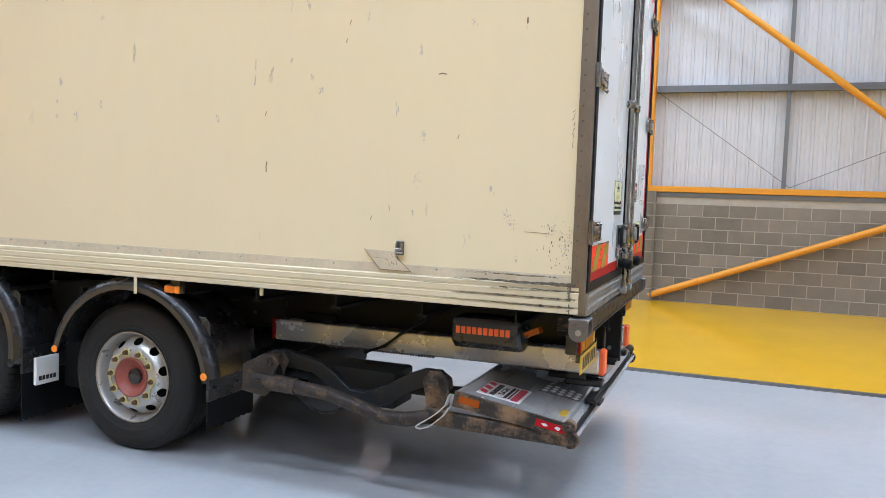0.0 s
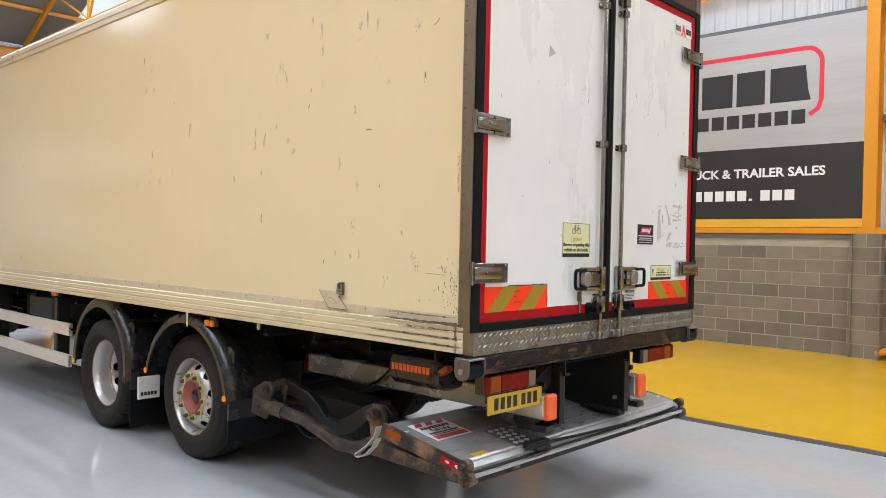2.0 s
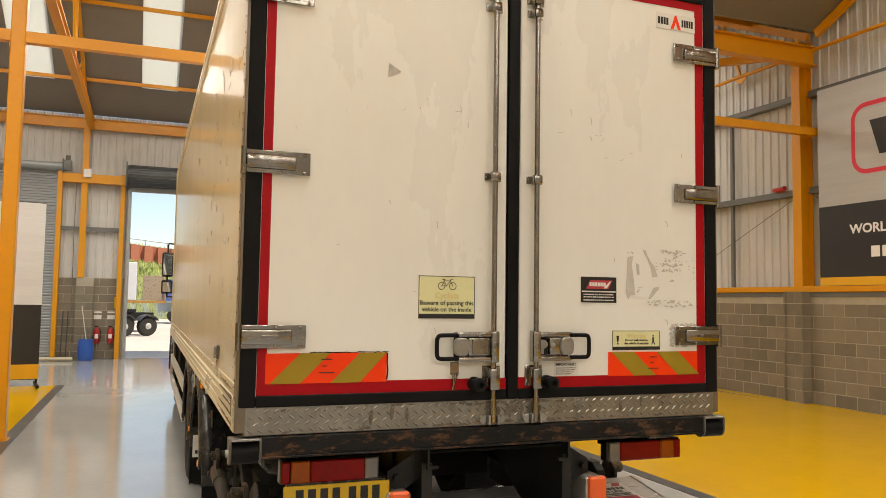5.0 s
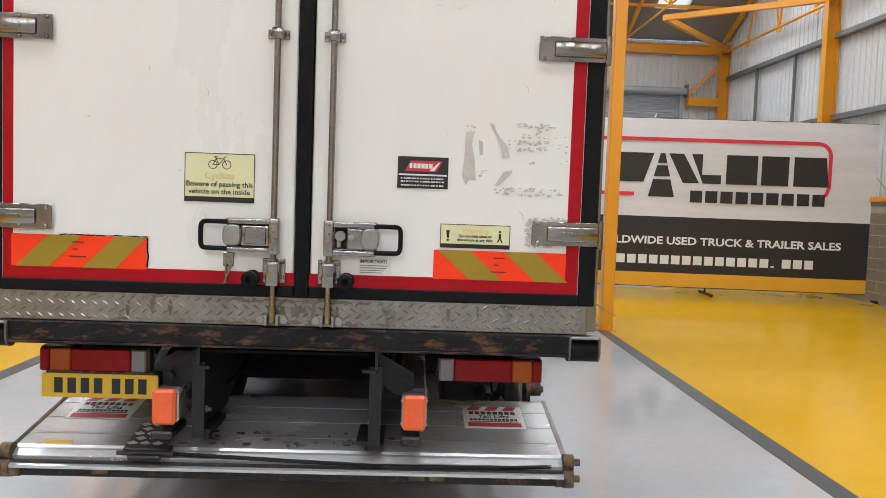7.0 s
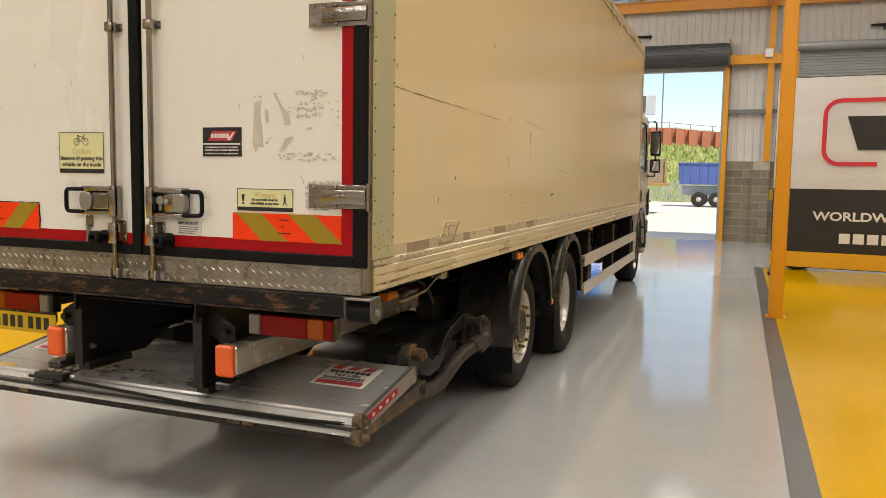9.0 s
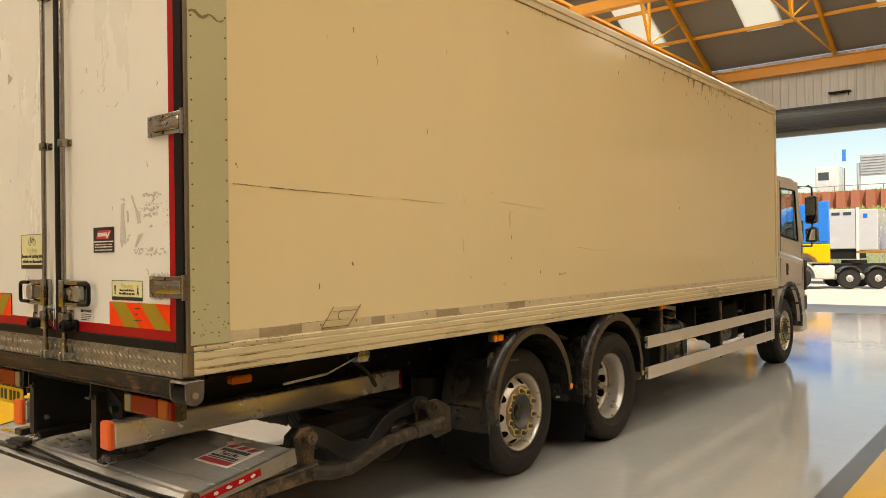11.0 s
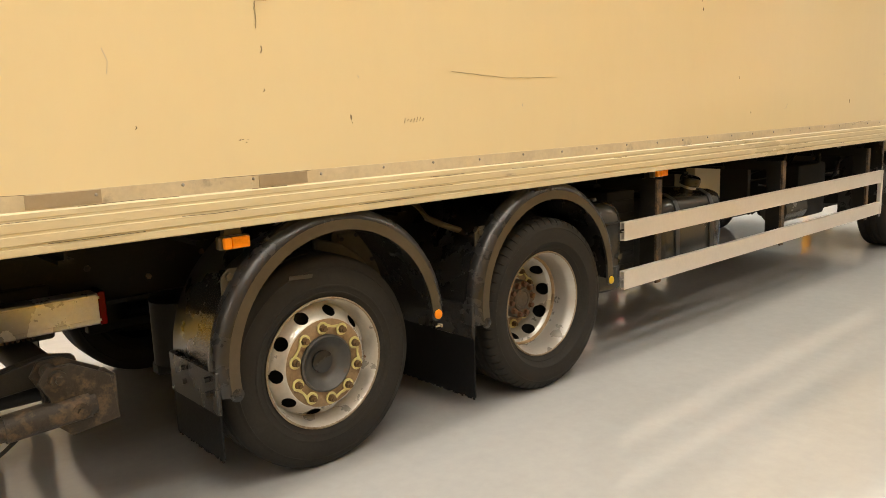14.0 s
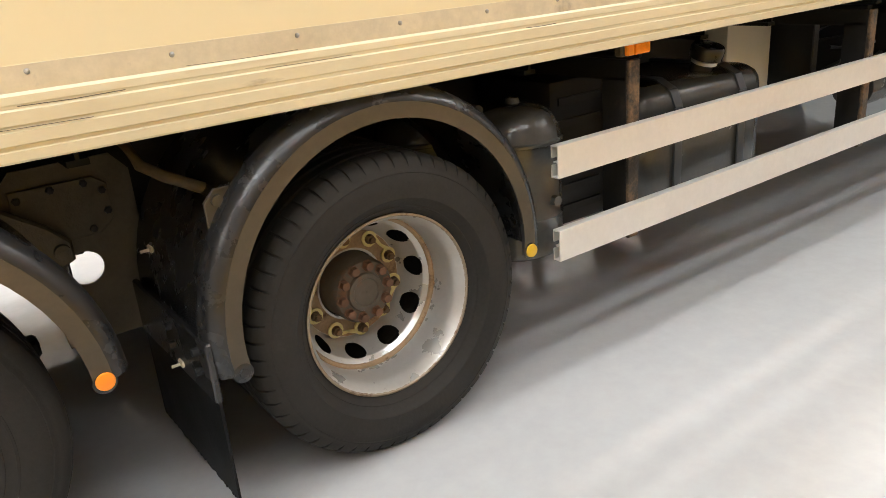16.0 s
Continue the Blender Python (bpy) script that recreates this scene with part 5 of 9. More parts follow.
for s in (-1, 1):
    bm = bmesh.new()
    add_prism(bm, [on_platform(a, s * 1.205 - (0.0 if s > 0 else 0.02), h) for a, h in ((0.0, 0.008), (0.66, 0.006), (0.68, -0.02), (0.66, -0.07), (0.0, -0.08))], (0, 0.02, 0))
    part("platform_side_rail", bm, RUSTIER if s < 0 else ZINC, platform, "scraped edge rail with red and white reflective tape")
    SF = Face(on_platform(0.66, s * (1.2256), -0.06), (on_platform(0, 0, 0) - on_platform(1, 0, 0)) * (1 if s > 0 else 1), on_platform(0, 0, 1) - on_platform(0, 0, 0)) if s > 0 else \
        Face(on_platform(0.0, s * 1.2256, -0.06), on_platform(1, 0, 0) - on_platform(0, 0, 0), on_platform(0, 0, 1) - on_platform(0, 0, 0))
    bm = bmesh.new()
    if s > 0:
        SF.rect(bm, 0.03, 0.012, 0.42, 0.05, 0.002, 0.0015)
    else:
        SF.rect(bm, 0.47, 0.012, 0.65, 0.05, 0.002, 0.0015)
    part("reflective_tape", bm, RED, platform, "torn red reflective tape")
    bm = bmesh.new()
    for k in range(5):
        if s > 0:
            ragged(bm, SF, 0.07 + k * 0.075, 0.03, 0.022, 0.012, 0.0035)
        elif k < 2:
            ragged(bm, SF, 0.52 + k * 0.07, 0.03, 0.022, 0.012, 0.0035)
    stuff(part("tape_white", bm, LABEL_W, platform))
    if s < 0:
        bm = bmesh.new()
        SF.rect(bm, 0.03, 0.01, 0.15, 0.05, 0.002, 0.0015)
        part("side_reflector", bm, AMBER_LENS, platform, "amber side reflector")
    # service sticker
    y0 = -1.12 if s < 0 else 0.78
    bm = bmesh.new()
    PLAT.rect(bm, y0, 0.32, y0 + 0.3, 0.57, 0.002, 0.002)
    st = part("service_sticker", bm, LABEL_W, platform, "white service sticker with red stripes and red bar")
    bm = bmesh.new()
    for k in range(3):
        a = y0 + 0.02 + k * 0.09
        PLAT.poly(bm, ((a, 0.52), (a + 0.055, 0.52), (a + 0.08, 0.565), (a + 0.025, 0.565)), 0.0035, 0.0012)
    PLAT.rect(bm, y0 + 0.02, 0.335, y0 + 0.28, 0.378, 0.0035, 0.0012)
    part_each("red_print", bm, INK_RED, st)
    bm = bmesh.new()
    PLAT.bars(bm, y0 + 0.03, 0.475, y0 + 0.27, 0.505, 8, 0.0035)
    PLAT.bars(bm, y0 + 0.03, 0.405, y0 + 0.27, 0.422, 12, 0.0035)
    PLAT.bars(bm, y0 + 0.03, 0.388, y0 + 0.27, 0.396, 16, 0.0035)
    stuff(part("small_print", bm, INK, st))
    PLAT.text("lettering", "Tail Lifts", 0.046, y0 + 0.15, 0.433, INK, st, 0.0035, "CENTER", 0.0003)
bm = bmesh.new()
PLAT.rect(bm, -1.10, 0.06, -0.98, 0.10, 0.002, 0.0015)
part("yellow_label", bm, PLATE_Y, platform, "small yellow label")
bm = bmesh.new()
PLAT.rect(bm, -0.74, 0.05, -0.56, 0.3, 0.004, 0.004)
slip = part("anti_slip_plate", bm, DARK_STEEL, platform, "anti-slip plate with bright lozenges on the platform")
bm = bmesh.new()
for i in range(3):
    for j in range(5):
        a, b = -0.715 + i * 0.055 + 0.024 * (j % 2), 0.08 + j * 0.047
        PLAT.poly(bm, ((a - 0.024, b), (a, b - 0.019), (a + 0.024, b), (a, b + 0.019)), 0.0065, 0.003)
stuff(part("lozenge", bm, RAIL, slip, "bright worn lozenges"))
bm = bmesh.new()
add_box(bm, (-0.075, -0.72, 0.535), (-0.015, -0.52, 0.56), 0.006)
add_box(bm, (-0.045, -0.69, 0.515), (0.015, -0.55, 0.535), 0.006)
add_cyl(bm, (-0.01, -0.74, 0.54), (-0.01, -0.5, 0.54), 0.01, 8)
part("hinge_lock", bm, GUIDE, platform, "black greasy hinge lock on the platform edge")
# grease where the lift slides between the guides
bm = bmesh.new()
_r = random.Random(77)
for k in range(40):
    ragged(bm, PLAT, _r.uniform(-0.5, 0.45), _r.uniform(0.08, 0.22), _r.uniform(0.004, 0.03), _r.uniform(0.004, 0.02), 0.0043 + 0.00002 * k, 7)
stuff(part("grease_stain", bm, GREASE, platform, "brown grease on the platform between the guides"))
# lower beam across the outer edge
bm = bmesh.new()
add_box(bm, (-0.085, -1.2, 0.418), (-0.045, 1.2, 0.482), 0.006)
add_box(bm, (-0.1, -1.2, 0.48), (-0.03, 1.2, 0.489), 0.002)
for i in range(44):
    add_box(bm, (-0.05, -1.17 + i * 0.054, 0.44 + 0.012 * (i % 2)), (-0.042, -1.145 + i * 0.054, 0.447 + 0.012 * (i % 2)))
lift_beam = part("lift_edge_beam", bm, LIFT_EDGE, TRUCK, "black scraped steel beam along the lift's edge")
for y in (-0.82, 0.55, 0.64):
    box("weld_lug", (-0.045, y - 0.035, 0.435), (-0.03, y + 0.035, 0.465), RUSTIER, lift_beam)
bm = bmesh.new()
add_tube(bm, [(-0.06, -0.55, 0.525), (-0.035, 0.0, 0.512), (-0.03, 0.4, 0.5), (-0.04, 0.9, 0.498), (-0.06, 1.15, 0.503)], 0.009, 8)
part("torsion_rod", bm, CHASSIS, lift_beam, "thin black rod lying along the edge", 50)
for s in (-1, 1):
    bm = bmesh.new()
    for x, z, r in ((-0.05, 0.455, 0.042), (-0.06, 0.525, 0.035)):
        add_cyl(bm, (x, s * 1.2, z), (x, s * 1.245, z), r, 14)
        add_cyl(bm, (x, s * 1.24, z), (x, s * 1.275, z), 0.017, 8)
    part("edge_pivot", bm, RUSTIER, lift_beam, "rusty pivot at the beam end", 40)

for s in (-1, 1):
    # lower arm: flat bar to the beam end, bent round tube to the bracket
    Y = s * 1.19
    bm = bmesh.new()
    add_prism(bm, [(x, Y - 0.025, z) for x, z in ((-0.9, 0.47), (-0.85, 0.425), (-0.4, 0.415), (-0.06, 0.41), (-0.015, 0.43), (-0.02, 0.465), (-0.06, 0.482), (-0.4, 0.492), (-0.8, 0.51), (-0.88, 0.515))], (0, 0.05, 0), 0.008)
    arm = part("lift_arm", bm, RUSTIER, TRUCK, "rust-brown flat arm of the tail lift")
    bm = bmesh.new()
    add_tube(bm, [(-2.02, Y, 0.545), (-1.8, Y, 0.535), (-1.72, Y, 0.53), (-1.5, Y, 0.515), (-1.3, Y, 0.465), (-1.15, Y, 0.425), (-1.0, Y, 0.43), (-0.84, Y, 0.468)], 0.042, 14)
    add_cyl(bm, (-2.0, Y, 0.545), (-1.72, Y, 0.53), 0.05, 14)
    part("lower_tube", bm, FLAKED, arm, "scraped rusty tube with flaking black paint", 50)
    # upper arm: bent plate between two pivots
    bm = bmesh.new()
    out = [(-2.0, 0.70), (-1.9, 0.72), (-1.62, 0.665), (-1.54, 0.62), (-1.42, 0.525), (-1.32, 0.52), (-1.2, 0.57), (-1.05, 0.66), (-0.95, 0.70), (-0.85, 0.70), (-0.79, 0.66), (-0.78, 0.60),
           (-0.84, 0.60), (-0.93, 0.60), (-1.02, 0.565), (-1.16, 0.47), (-1.28, 0.43), (-1.42, 0.44), (-1.52, 0.50), (-1.68, 0.60), (-1.92, 0.62), (-2.02, 0.63)]
    add_prism(bm, [(x, Y - s * 0.14 - 0.03, z) for x, z in out], (0, 0.06, 0), 0.004)
    part("upper_arm", bm, RUSTY, arm, "black bent upper arm with rusty edges")
    # knuckle plate near the platform
    bm = bmesh.new()
    add_prism(bm, [(x, Y - s * 0.045 - 0.012, z) for x, z in ((-0.88, 0.44), (-0.80, 0.43), (-0.76, 0.52), (-0.765, 0.67), (-0.81, 0.715), (-0.88, 0.715), (-0.92, 0.66), (-0.90, 0.56))], (0, 0.024, 0), 0.003)
    for x, z in ((-0.835, 0.665), (-0.83, 0.47)):
        add_cyl(bm, (x, Y - s * 0.06, z), (x, Y + s * 0.03, z), 0.036, 14)
        add_cyl(bm, (x, Y + s * 0.03, z), (x, Y + s * 0.045, z), 0.018, 6)
    part("knuckle", bm, RUSTIER, arm, "rusty knuckle plate with pivot pins", 40)
    # bracket towards the wheels
    bm = bmesh.new()
    for k in (-0.07, 0.045):
        add_prism(bm, [(x, Y - s * 0.05 + k, z) for x, z in ((-2.1, 0.47), (-1.93, 0.45), (-1.88, 0.50), (-1.87, 0.60), (-1.84, 0.66), (-1.87, 0.71), (-1.95, 0.71), (-2.08, 0.64))], (0, 0.022, 0), 0.003)
    add_box(bm, (-2.1, Y - s * 0.05 - 0.06, 0.475), (-2.07, Y - s * 0.05 + 0.06, 0.635), 0.004)
    for x, z in ((-1.9, 0.67), (-1.96, 0.54)):
        add_cyl(bm, (x, Y - s * 0.05 - 0.1, z), (x, Y - s * 0.05 + 0.1, z), 0.03, 12)
        add_cyl(bm, (x, Y - s * 0.05 - 0.115, z), (x, Y - s * 0.05 + 0.115, z), 0.016, 6)
    part("arm_bracket", bm, FLAKED, arm, "heavy rusty bracket of the lift arm", 40)
    bm = bmesh.new()
    add_cyl(bm, (-1.97, Y - s * 0.25, 0.57), (-0.95, Y - s * 0.25, 0.56), 0.05, 14)
    add_cyl(bm, (-0.95, Y - s * 0.25, 0.56), (-0.75, Y - s * 0.25, 0.57), 0.025, 12)
    part("hydraulic_ram", bm, CHASSIS, arm, "black hydraulic ram behind the arm", 40)
    bm = bmesh.new()
    add_box(bm, (-1.75, Y - s * 0.33 - 0.16, 0.42), (-1.15, Y - s * 0.33 + 0.12, 0.645), 0.02, 2)
    part("pump_box", bm, CHASSIS, arm, "black box between the lift arms", 40)
    bm = bmesh.new()
    pts = []
    for k in range(14):
        q = k / 13
        pts.append((-1.85 + 0.5 * q, Y - s * 0.12, 0.50 - 0.14 * math.sin(math.pi * q)))
    add_tube(bm, pts, 0.008, 8)
    part("hose", bm, CHASSIS, arm, "", 60)
# strap wound on the knuckle
bm = bmesh.new()
_pts = [(-0.72, 0.62), (-0.74, 0.56), (-0.80, 0.50), (-0.86, 0.455), (-0.90, 0.43), (-0.91, 0.415), (-0.88, 0.41), (-0.83, 0.43), (-0.76, 0.49), (-0.72, 0.55)]
for (xa, za), (xb, zb) in zip(_pts, _pts[1:]):
    add_bar(bm, (xa, -1.245, za), (xb, -1.245, zb), 0.045, 0.006, up=(0, 0, 1) if abs(xb - xa) > abs(zb - za) else (1, 0, 0))
part("webbing_strap", bm, SCUFF, TRUCK, "pale webbing strap looped round the lift knuckle")
# plate added behind the guides, its black standing for the deep shade there
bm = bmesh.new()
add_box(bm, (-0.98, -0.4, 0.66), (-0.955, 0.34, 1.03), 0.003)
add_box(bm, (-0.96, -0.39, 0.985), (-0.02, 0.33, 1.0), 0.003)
part('lift_back_plate', bm, SHADE_BLACK, TRUCK, 'black plate added behind the lift guides for the deep shade there')
# central lift frame and cross tube
bm = bmesh.new()
add_cyl(bm, (-1.95, -1.1, 0.58), (-1.95, 1.1, 0.58), 0.07, 18)
add_box(bm, (-2.1, -0.46, 0.62), (-1.85, 0.455, 0.86), 0.01)
part("lift_cross_tube", bm, CHASSIS, TRUCK, "black cross tube of the tail lift", 40)

# control box on the nearside, with orange lettering bars
bm = bmesh.new()
add_prism(bm, [(-0.77, y, z) for y, z in ((-1.13, 0.9), (-1.135, 0.99), (-1.11, 1.03), (-0.9, 1.03), (-0.9, 0.86), (-1.0, 0.845), (-1.09, 0.86))], (0.4, 0, 0), 0.016)
ctl = part("lift_control_box", bm, PLASTIC, TRUCK, "dark plastic lift control box with orange bars", 40)
CF = Face((-0.76, -1.1365, 0.9), (1, 0, 0), (0, 0, 1))
bm = bmesh.new()
for k in range(10):
    CF.rect(bm, 0.022 + k * 0.032, 0.045, 0.022 + k * 0.032 + 0.024, 0.085, 0.001, 0.0012)
part_each("label_bar", bm, ORANGE_LENS, ctl)
bm = bmesh.new()
add_bar(bm, (-0.34, -1.14, 0.965), (-0.25, -1.16, 1.01), 0.04, 0.03)
part("side_marker", bm, AMBER_LENS, TRUCK, "small amber marker lamp hanging on its cable")
bm = bmesh.new()
add_tube(bm, [(-0.38, -1.0, 0.99), (-0.35, -1.1, 1.02), (-0.3, -1.15, 0.985), (-0.33, -1.18, 0.96), (-0.37, -1.12, 1.0)], 0.005, 6)
add_tube(bm, [(-1.55, -0.62, 0.66), (-1.4, -0.64, 0.72), (-1.28, -0.63, 0.82), (-1.15, -0.6, 0.9), (-1.05, -0.55, 0.98)], 0.012, 8)
part_each("cable", bm, CHASSIS, TRUCK, "", 60)
bm = bmesh.new()
add_box(bm, (-0.40, 1.2, 1.045), (-0.28, 1.26, 1.085), 0.008)
part("side_marker", bm, AMBER_LENS, TRUCK, "amber side marker lamp under the rail")
bm = bmesh.new()
add_tube(bm, [(-1.3, 1.12, 1.07), (-1.25, 1.14, 1.06), (-1.0, 1.15, 1.0), (-0.72, 1.15, 0.985), (-0.7, 1.13, 0.98)], 0.012, 10)
add_box(bm, (-1.36, 1.08, 1.03), (-1.26, 1.16, 1.1), 0.004)
part("release_lever", bm, STEEL, TRUCK, "bent steel lever below the body", 50)
bm = bmesh.new()
add_tube(bm, [(-1.44, 0.86, 1.04), (-1.5, 0.92, 0.97), (-1.56, 0.95, 0.91), (-1.62, 0.95, 0.82)], 0.014, 8)
part("stay_bar", bm, RUSTY, TRUCK, "short rusty stay under the floor", 50)

# body side hatches, scrapes and scratches
LEFT = Face((0, -BOX_Y, 0), (1, 0, 0), (0, 0, 1))
RIGHT = Face((0, BOX_Y, 0), (-1, 0, 0), (0, 0, 1))
bm = bmesh.new()
LEFT.poly(bm, ((-1.24, 1.395), (-1.055, 1.39), (-1.04, 1.35), (-0.955, 1.285), (-1.14, 1.288)), 0.012, 0.012)
hatch = part("hatch_flap", bm, FOIL, TRUCK, "small weathered slanted flap on the side panel")
bm = bmesh.new()
LEFT.stroke(bm, [(-1.24, 1.396), (-1.141, 1.287), (-0.954, 1.284), (-1.035, 1.352)], 0.0035, 0.0128)
LEFT.stroke(bm, [(-1.2, 1.352), (-1.1, 1.348)], 0.0015, 0.0126)
for k in range(14):
    ragged(bm, LEFT, -1.06 + rng.gauss(0, 0.03), 1.335 + rng.gauss(0, 0.02), rng.uniform(0.002, 0.006), rng.uniform(0.002, 0.008), 0.0124, 6)
stuff(part("edge_line", bm, LINE_SCRATCH, hatch))
bm = bmesh.new()
add_box(bm, (-1.048, -1.303, 1.372), (-1.002, -1.289, 1.448), 0.003)
latch = part("latch", bm, ZINC_WORN, TRUCK, "small worn steel catch on the side panel")
bm = bmesh.new()
add_box(bm, (-1.045, -1.322, 1.395), (-1.005, -1.304, 1.408), 0.003)
add_box(bm, (-1.045, -1.318, 1.408), (-1.036, -1.304, 1.44), 0.002)
add_box(bm, (-1.014, -1.318, 1.408), (-1.005, -1.304, 1.44), 0.002)
part("keeper", bm, ZINC, latch, "scratched zinc keeper")
bm = bmesh.new()
add_cyl(bm, (-1.047, -1.314, 1.385), (-1.003, -1.314, 1.385), 0.007, 10)
part("pin", bm, ZINC, latch)
bm = bmesh.new()
RIGHT.poly(bm, ((0.84, 1.285), (1.04, 1.285), (1.14, 1.395), (0.93, 1.395)), 0.010, 0.010)
hatch = part("hatch_flap", bm, CREAM_RAIL, TRUCK, "small cream slanted flap on the side panel")
bm = bmesh.new()
RIGHT.stroke(bm, [(0.93, 1.396), (0.838, 1.286), (0.838, 1.272)], 0.004, 0.0125)
RIGHT.stroke(bm, [(0.838, 1.284), (1.042, 1.284), (1.142, 1.396)], 0.005, 0.0127)
RIGHT.stroke(bm, [(0.92, 1.37), (1.11, 1.37)], 0.0015, 0.0125)
RIGHT.stroke(bm, [(0.985 + 0.022 * math.cos(radians(q)), 1.345 + 0.022 * math.sin(radians(q))) for q in range(60, 300, 30)], 0.002, 0.0125)
stuff(part("edge_line", bm, LINE_SCRATCH, hatch))
bm = bmesh.new()
for a, b in ((1.24, 1.35), (0.42, 0.70), (1.85, 2.09), (2.69, 2.91)):
    RIGHT.rect(bm, a, 1.272, b, 1.318, 0.0065, 0.002)
part_each("foil_patch", bm, FOIL_DARK, TRUCK, "dull foil patches on the strip")

rng = random.Random(21)
for face, seedmarks in ((LEFT, 26), (RIGHT, 24)):
    bm = bmesh.new()
    bm2 = bmesh.new()
    s = -1 if face is LEFT else 1
    for k in range(seedmarks):
        a = rng.uniform(0.15, 9.3) if rng.random() < 0.6 else abs(rng.gauss(0.4, 0.7)) + 0.12
        a = a * s
        b = rng.uniform(1.4, 3.55) if rng.random() < 0.7 else rng.uniform(1.38, 1.8)
        ang = rng.gauss(1.5, 0.25) if rng.random() < 0.6 else rng.gauss(0.0, 0.3)
        l = rng.choice((0.006, 0.01, 0.015, 0.02, 0.035, 0.06)) * rng.uniform(0.7, 1.5)
        w = rng.uniform(0.001, 0.0035)
        tgt = bm if rng.random() < 0.55 else bm2
        face.stroke(tgt, [(a, b), (a + math.cos(ang) * l * 0.5, b + math.sin(ang) * l * 0.5), (a + math.cos(ang + 0.25) * l, b + math.sin(ang + 0.25) * l)], w, 0.0012 + 0.000004 * k)
        if rng.random() < 0.25:
            ragged(tgt, face, a + rng.uniform(-0.03, 0.03), b + rng.uniform(-0.05, 0.05), rng.uniform(0.004, 0.012), rng.uniform(0.006, 0.025), 0.0013 + 0.000004 * k, 7)
    stuff(part("scratch", bm, LINE_SCRATCH, TRUCK, "dark scratches in the side panel"))
    stuff(part("scuff", bm2, SCUFF, TRUCK, "grey scuffs in the side panel"))
# grouped marks on the nearside: dark nicks, upright grey streaks, speckled scuffs
bm = bmesh.new()
for a, b in ((-1.37, 2.65), (-1.39, 2.55), (-1.91, 2.15), (-1.9, 1.85), (-1.21, 1.57), (-0.71, 2.02)):
    LEFT.stroke(bm, [(a - 0.003, b - 0.012), (a, b), (a + 0.005, b + 0.01)], 0.0035, 0.0021)
LEFT.stroke(bm, [(-0.832, 2.351), (-0.81, 2.356), (-0.79, 2.35)], 0.006, 0.0021)
LEFT.stroke(bm, [(-1.9, 1.81), (-1.902, 1.84), (-1.897, 1.87)], 0.005, 0.0021)
LEFT.stroke(bm, [(-0.33, 1.532), (-0.27, 1.531), (-0.2, 1.528)], 0.002, 0.0021)
for k in range(14):
    b = 1.97 + 0.013 * k + rng.uniform(-0.006, 0.006)
    LEFT.stroke(bm, [(-0.1 + rng.uniform(-0.005, 0.005), b), (-0.095 + rng.uniform(-0.006, 0.006), b + 0.012)], rng.uniform(0.0006, 0.003), 0.0021)
stuff(part("nick", bm, LINE_SCRATCH, TRUCK, "dark nicks in the side panel"))
bm = bmesh.new()
STREAKS = ((-3.61, 2.9, 0.08), (-3.48, 2.9, 0.04), (-2.88, 2.52, 0.13), (-3.49, 2.37, 0.07), (-3.15, 2.21, 0.06), (-2.25, 2.12, 0.04), (-1.99, 2.38, 0.14), (-1.88, 2.38, 0.1), (-1.74, 2.45, 0.03), (-0.94, 2.48, 0.06), (-1.07, 2.17, 0.08), (-0.96, 1.61, 0.05), (-0.88, 1.62, 0.06), (-1.64, 2.77, 0.08), (-3.66, 3.16, 0.07), (-3.52, 3.07, 0.05), (-1.37, 3.08, 0.07), (-1.27, 3.01, 0.09), (-0.84, 3.0, 0.14), (-0.75, 2.96, 0.07))
for a, b, l in STREAKS:
    for k in range(7):
        x, z = a + rng.gauss(0, 0.006), b + rng.uniform(-0.5, 0.3) * l
        LEFT.stroke(bm, [(x, z), (x + rng.uniform(-0.003, 0.003), z + rng.uniform(0.1, 0.45) * l)], rng.uniform(0.0008, 0.0038), 0.0016 + 0.00002 * k)
PATCHES = ((-3.14, 2.76, 0.02), (-1.55, 2.29, 0.027), (-1.61, 2.35, 0.021), (-0.65, 2.62, 0.02), (-1.26, 2.68, 0.018), (-0.91, 2.03, 0.025), (-0.94, 1.79, 0.04), (-0.43, 1.62, 0.034), (-0.39, 1.56, 0.034), (-0.19, 1.55, 0.055), (-0.11, 1.52, 0.05), (-0.12, 1.47, 0.03), (-3.74, 2.13, 0.03), (-3.52, 2.14, 0.016), (-3.36, 2.14, 0.027), (-1.87, 3.07, 0.03), (-1.7, 2.84, 0.04), (-1.26, 2.89, 0.028), (-0.91, 2.97, 0.028), (-0.42, 2.89, 0.03))
for a, b, r in PATCHES:
    for k in range(int(8 + r * 380)):
        ragged(bm, LEFT, min(-0.085, a + rng.gauss(0, r * 0.4)), b + rng.gauss(0, r * 0.55), rng.choice((0.0015, 0.002, 0.003, 0.006)), rng.choice((0.002, 0.004, 0.009)), 0.0013 + 0.00002 * k, 6)
stuff(part("scuff", bm, DARK_SCUFF, TRUCK, "grouped grey scuffs in the side panel"))
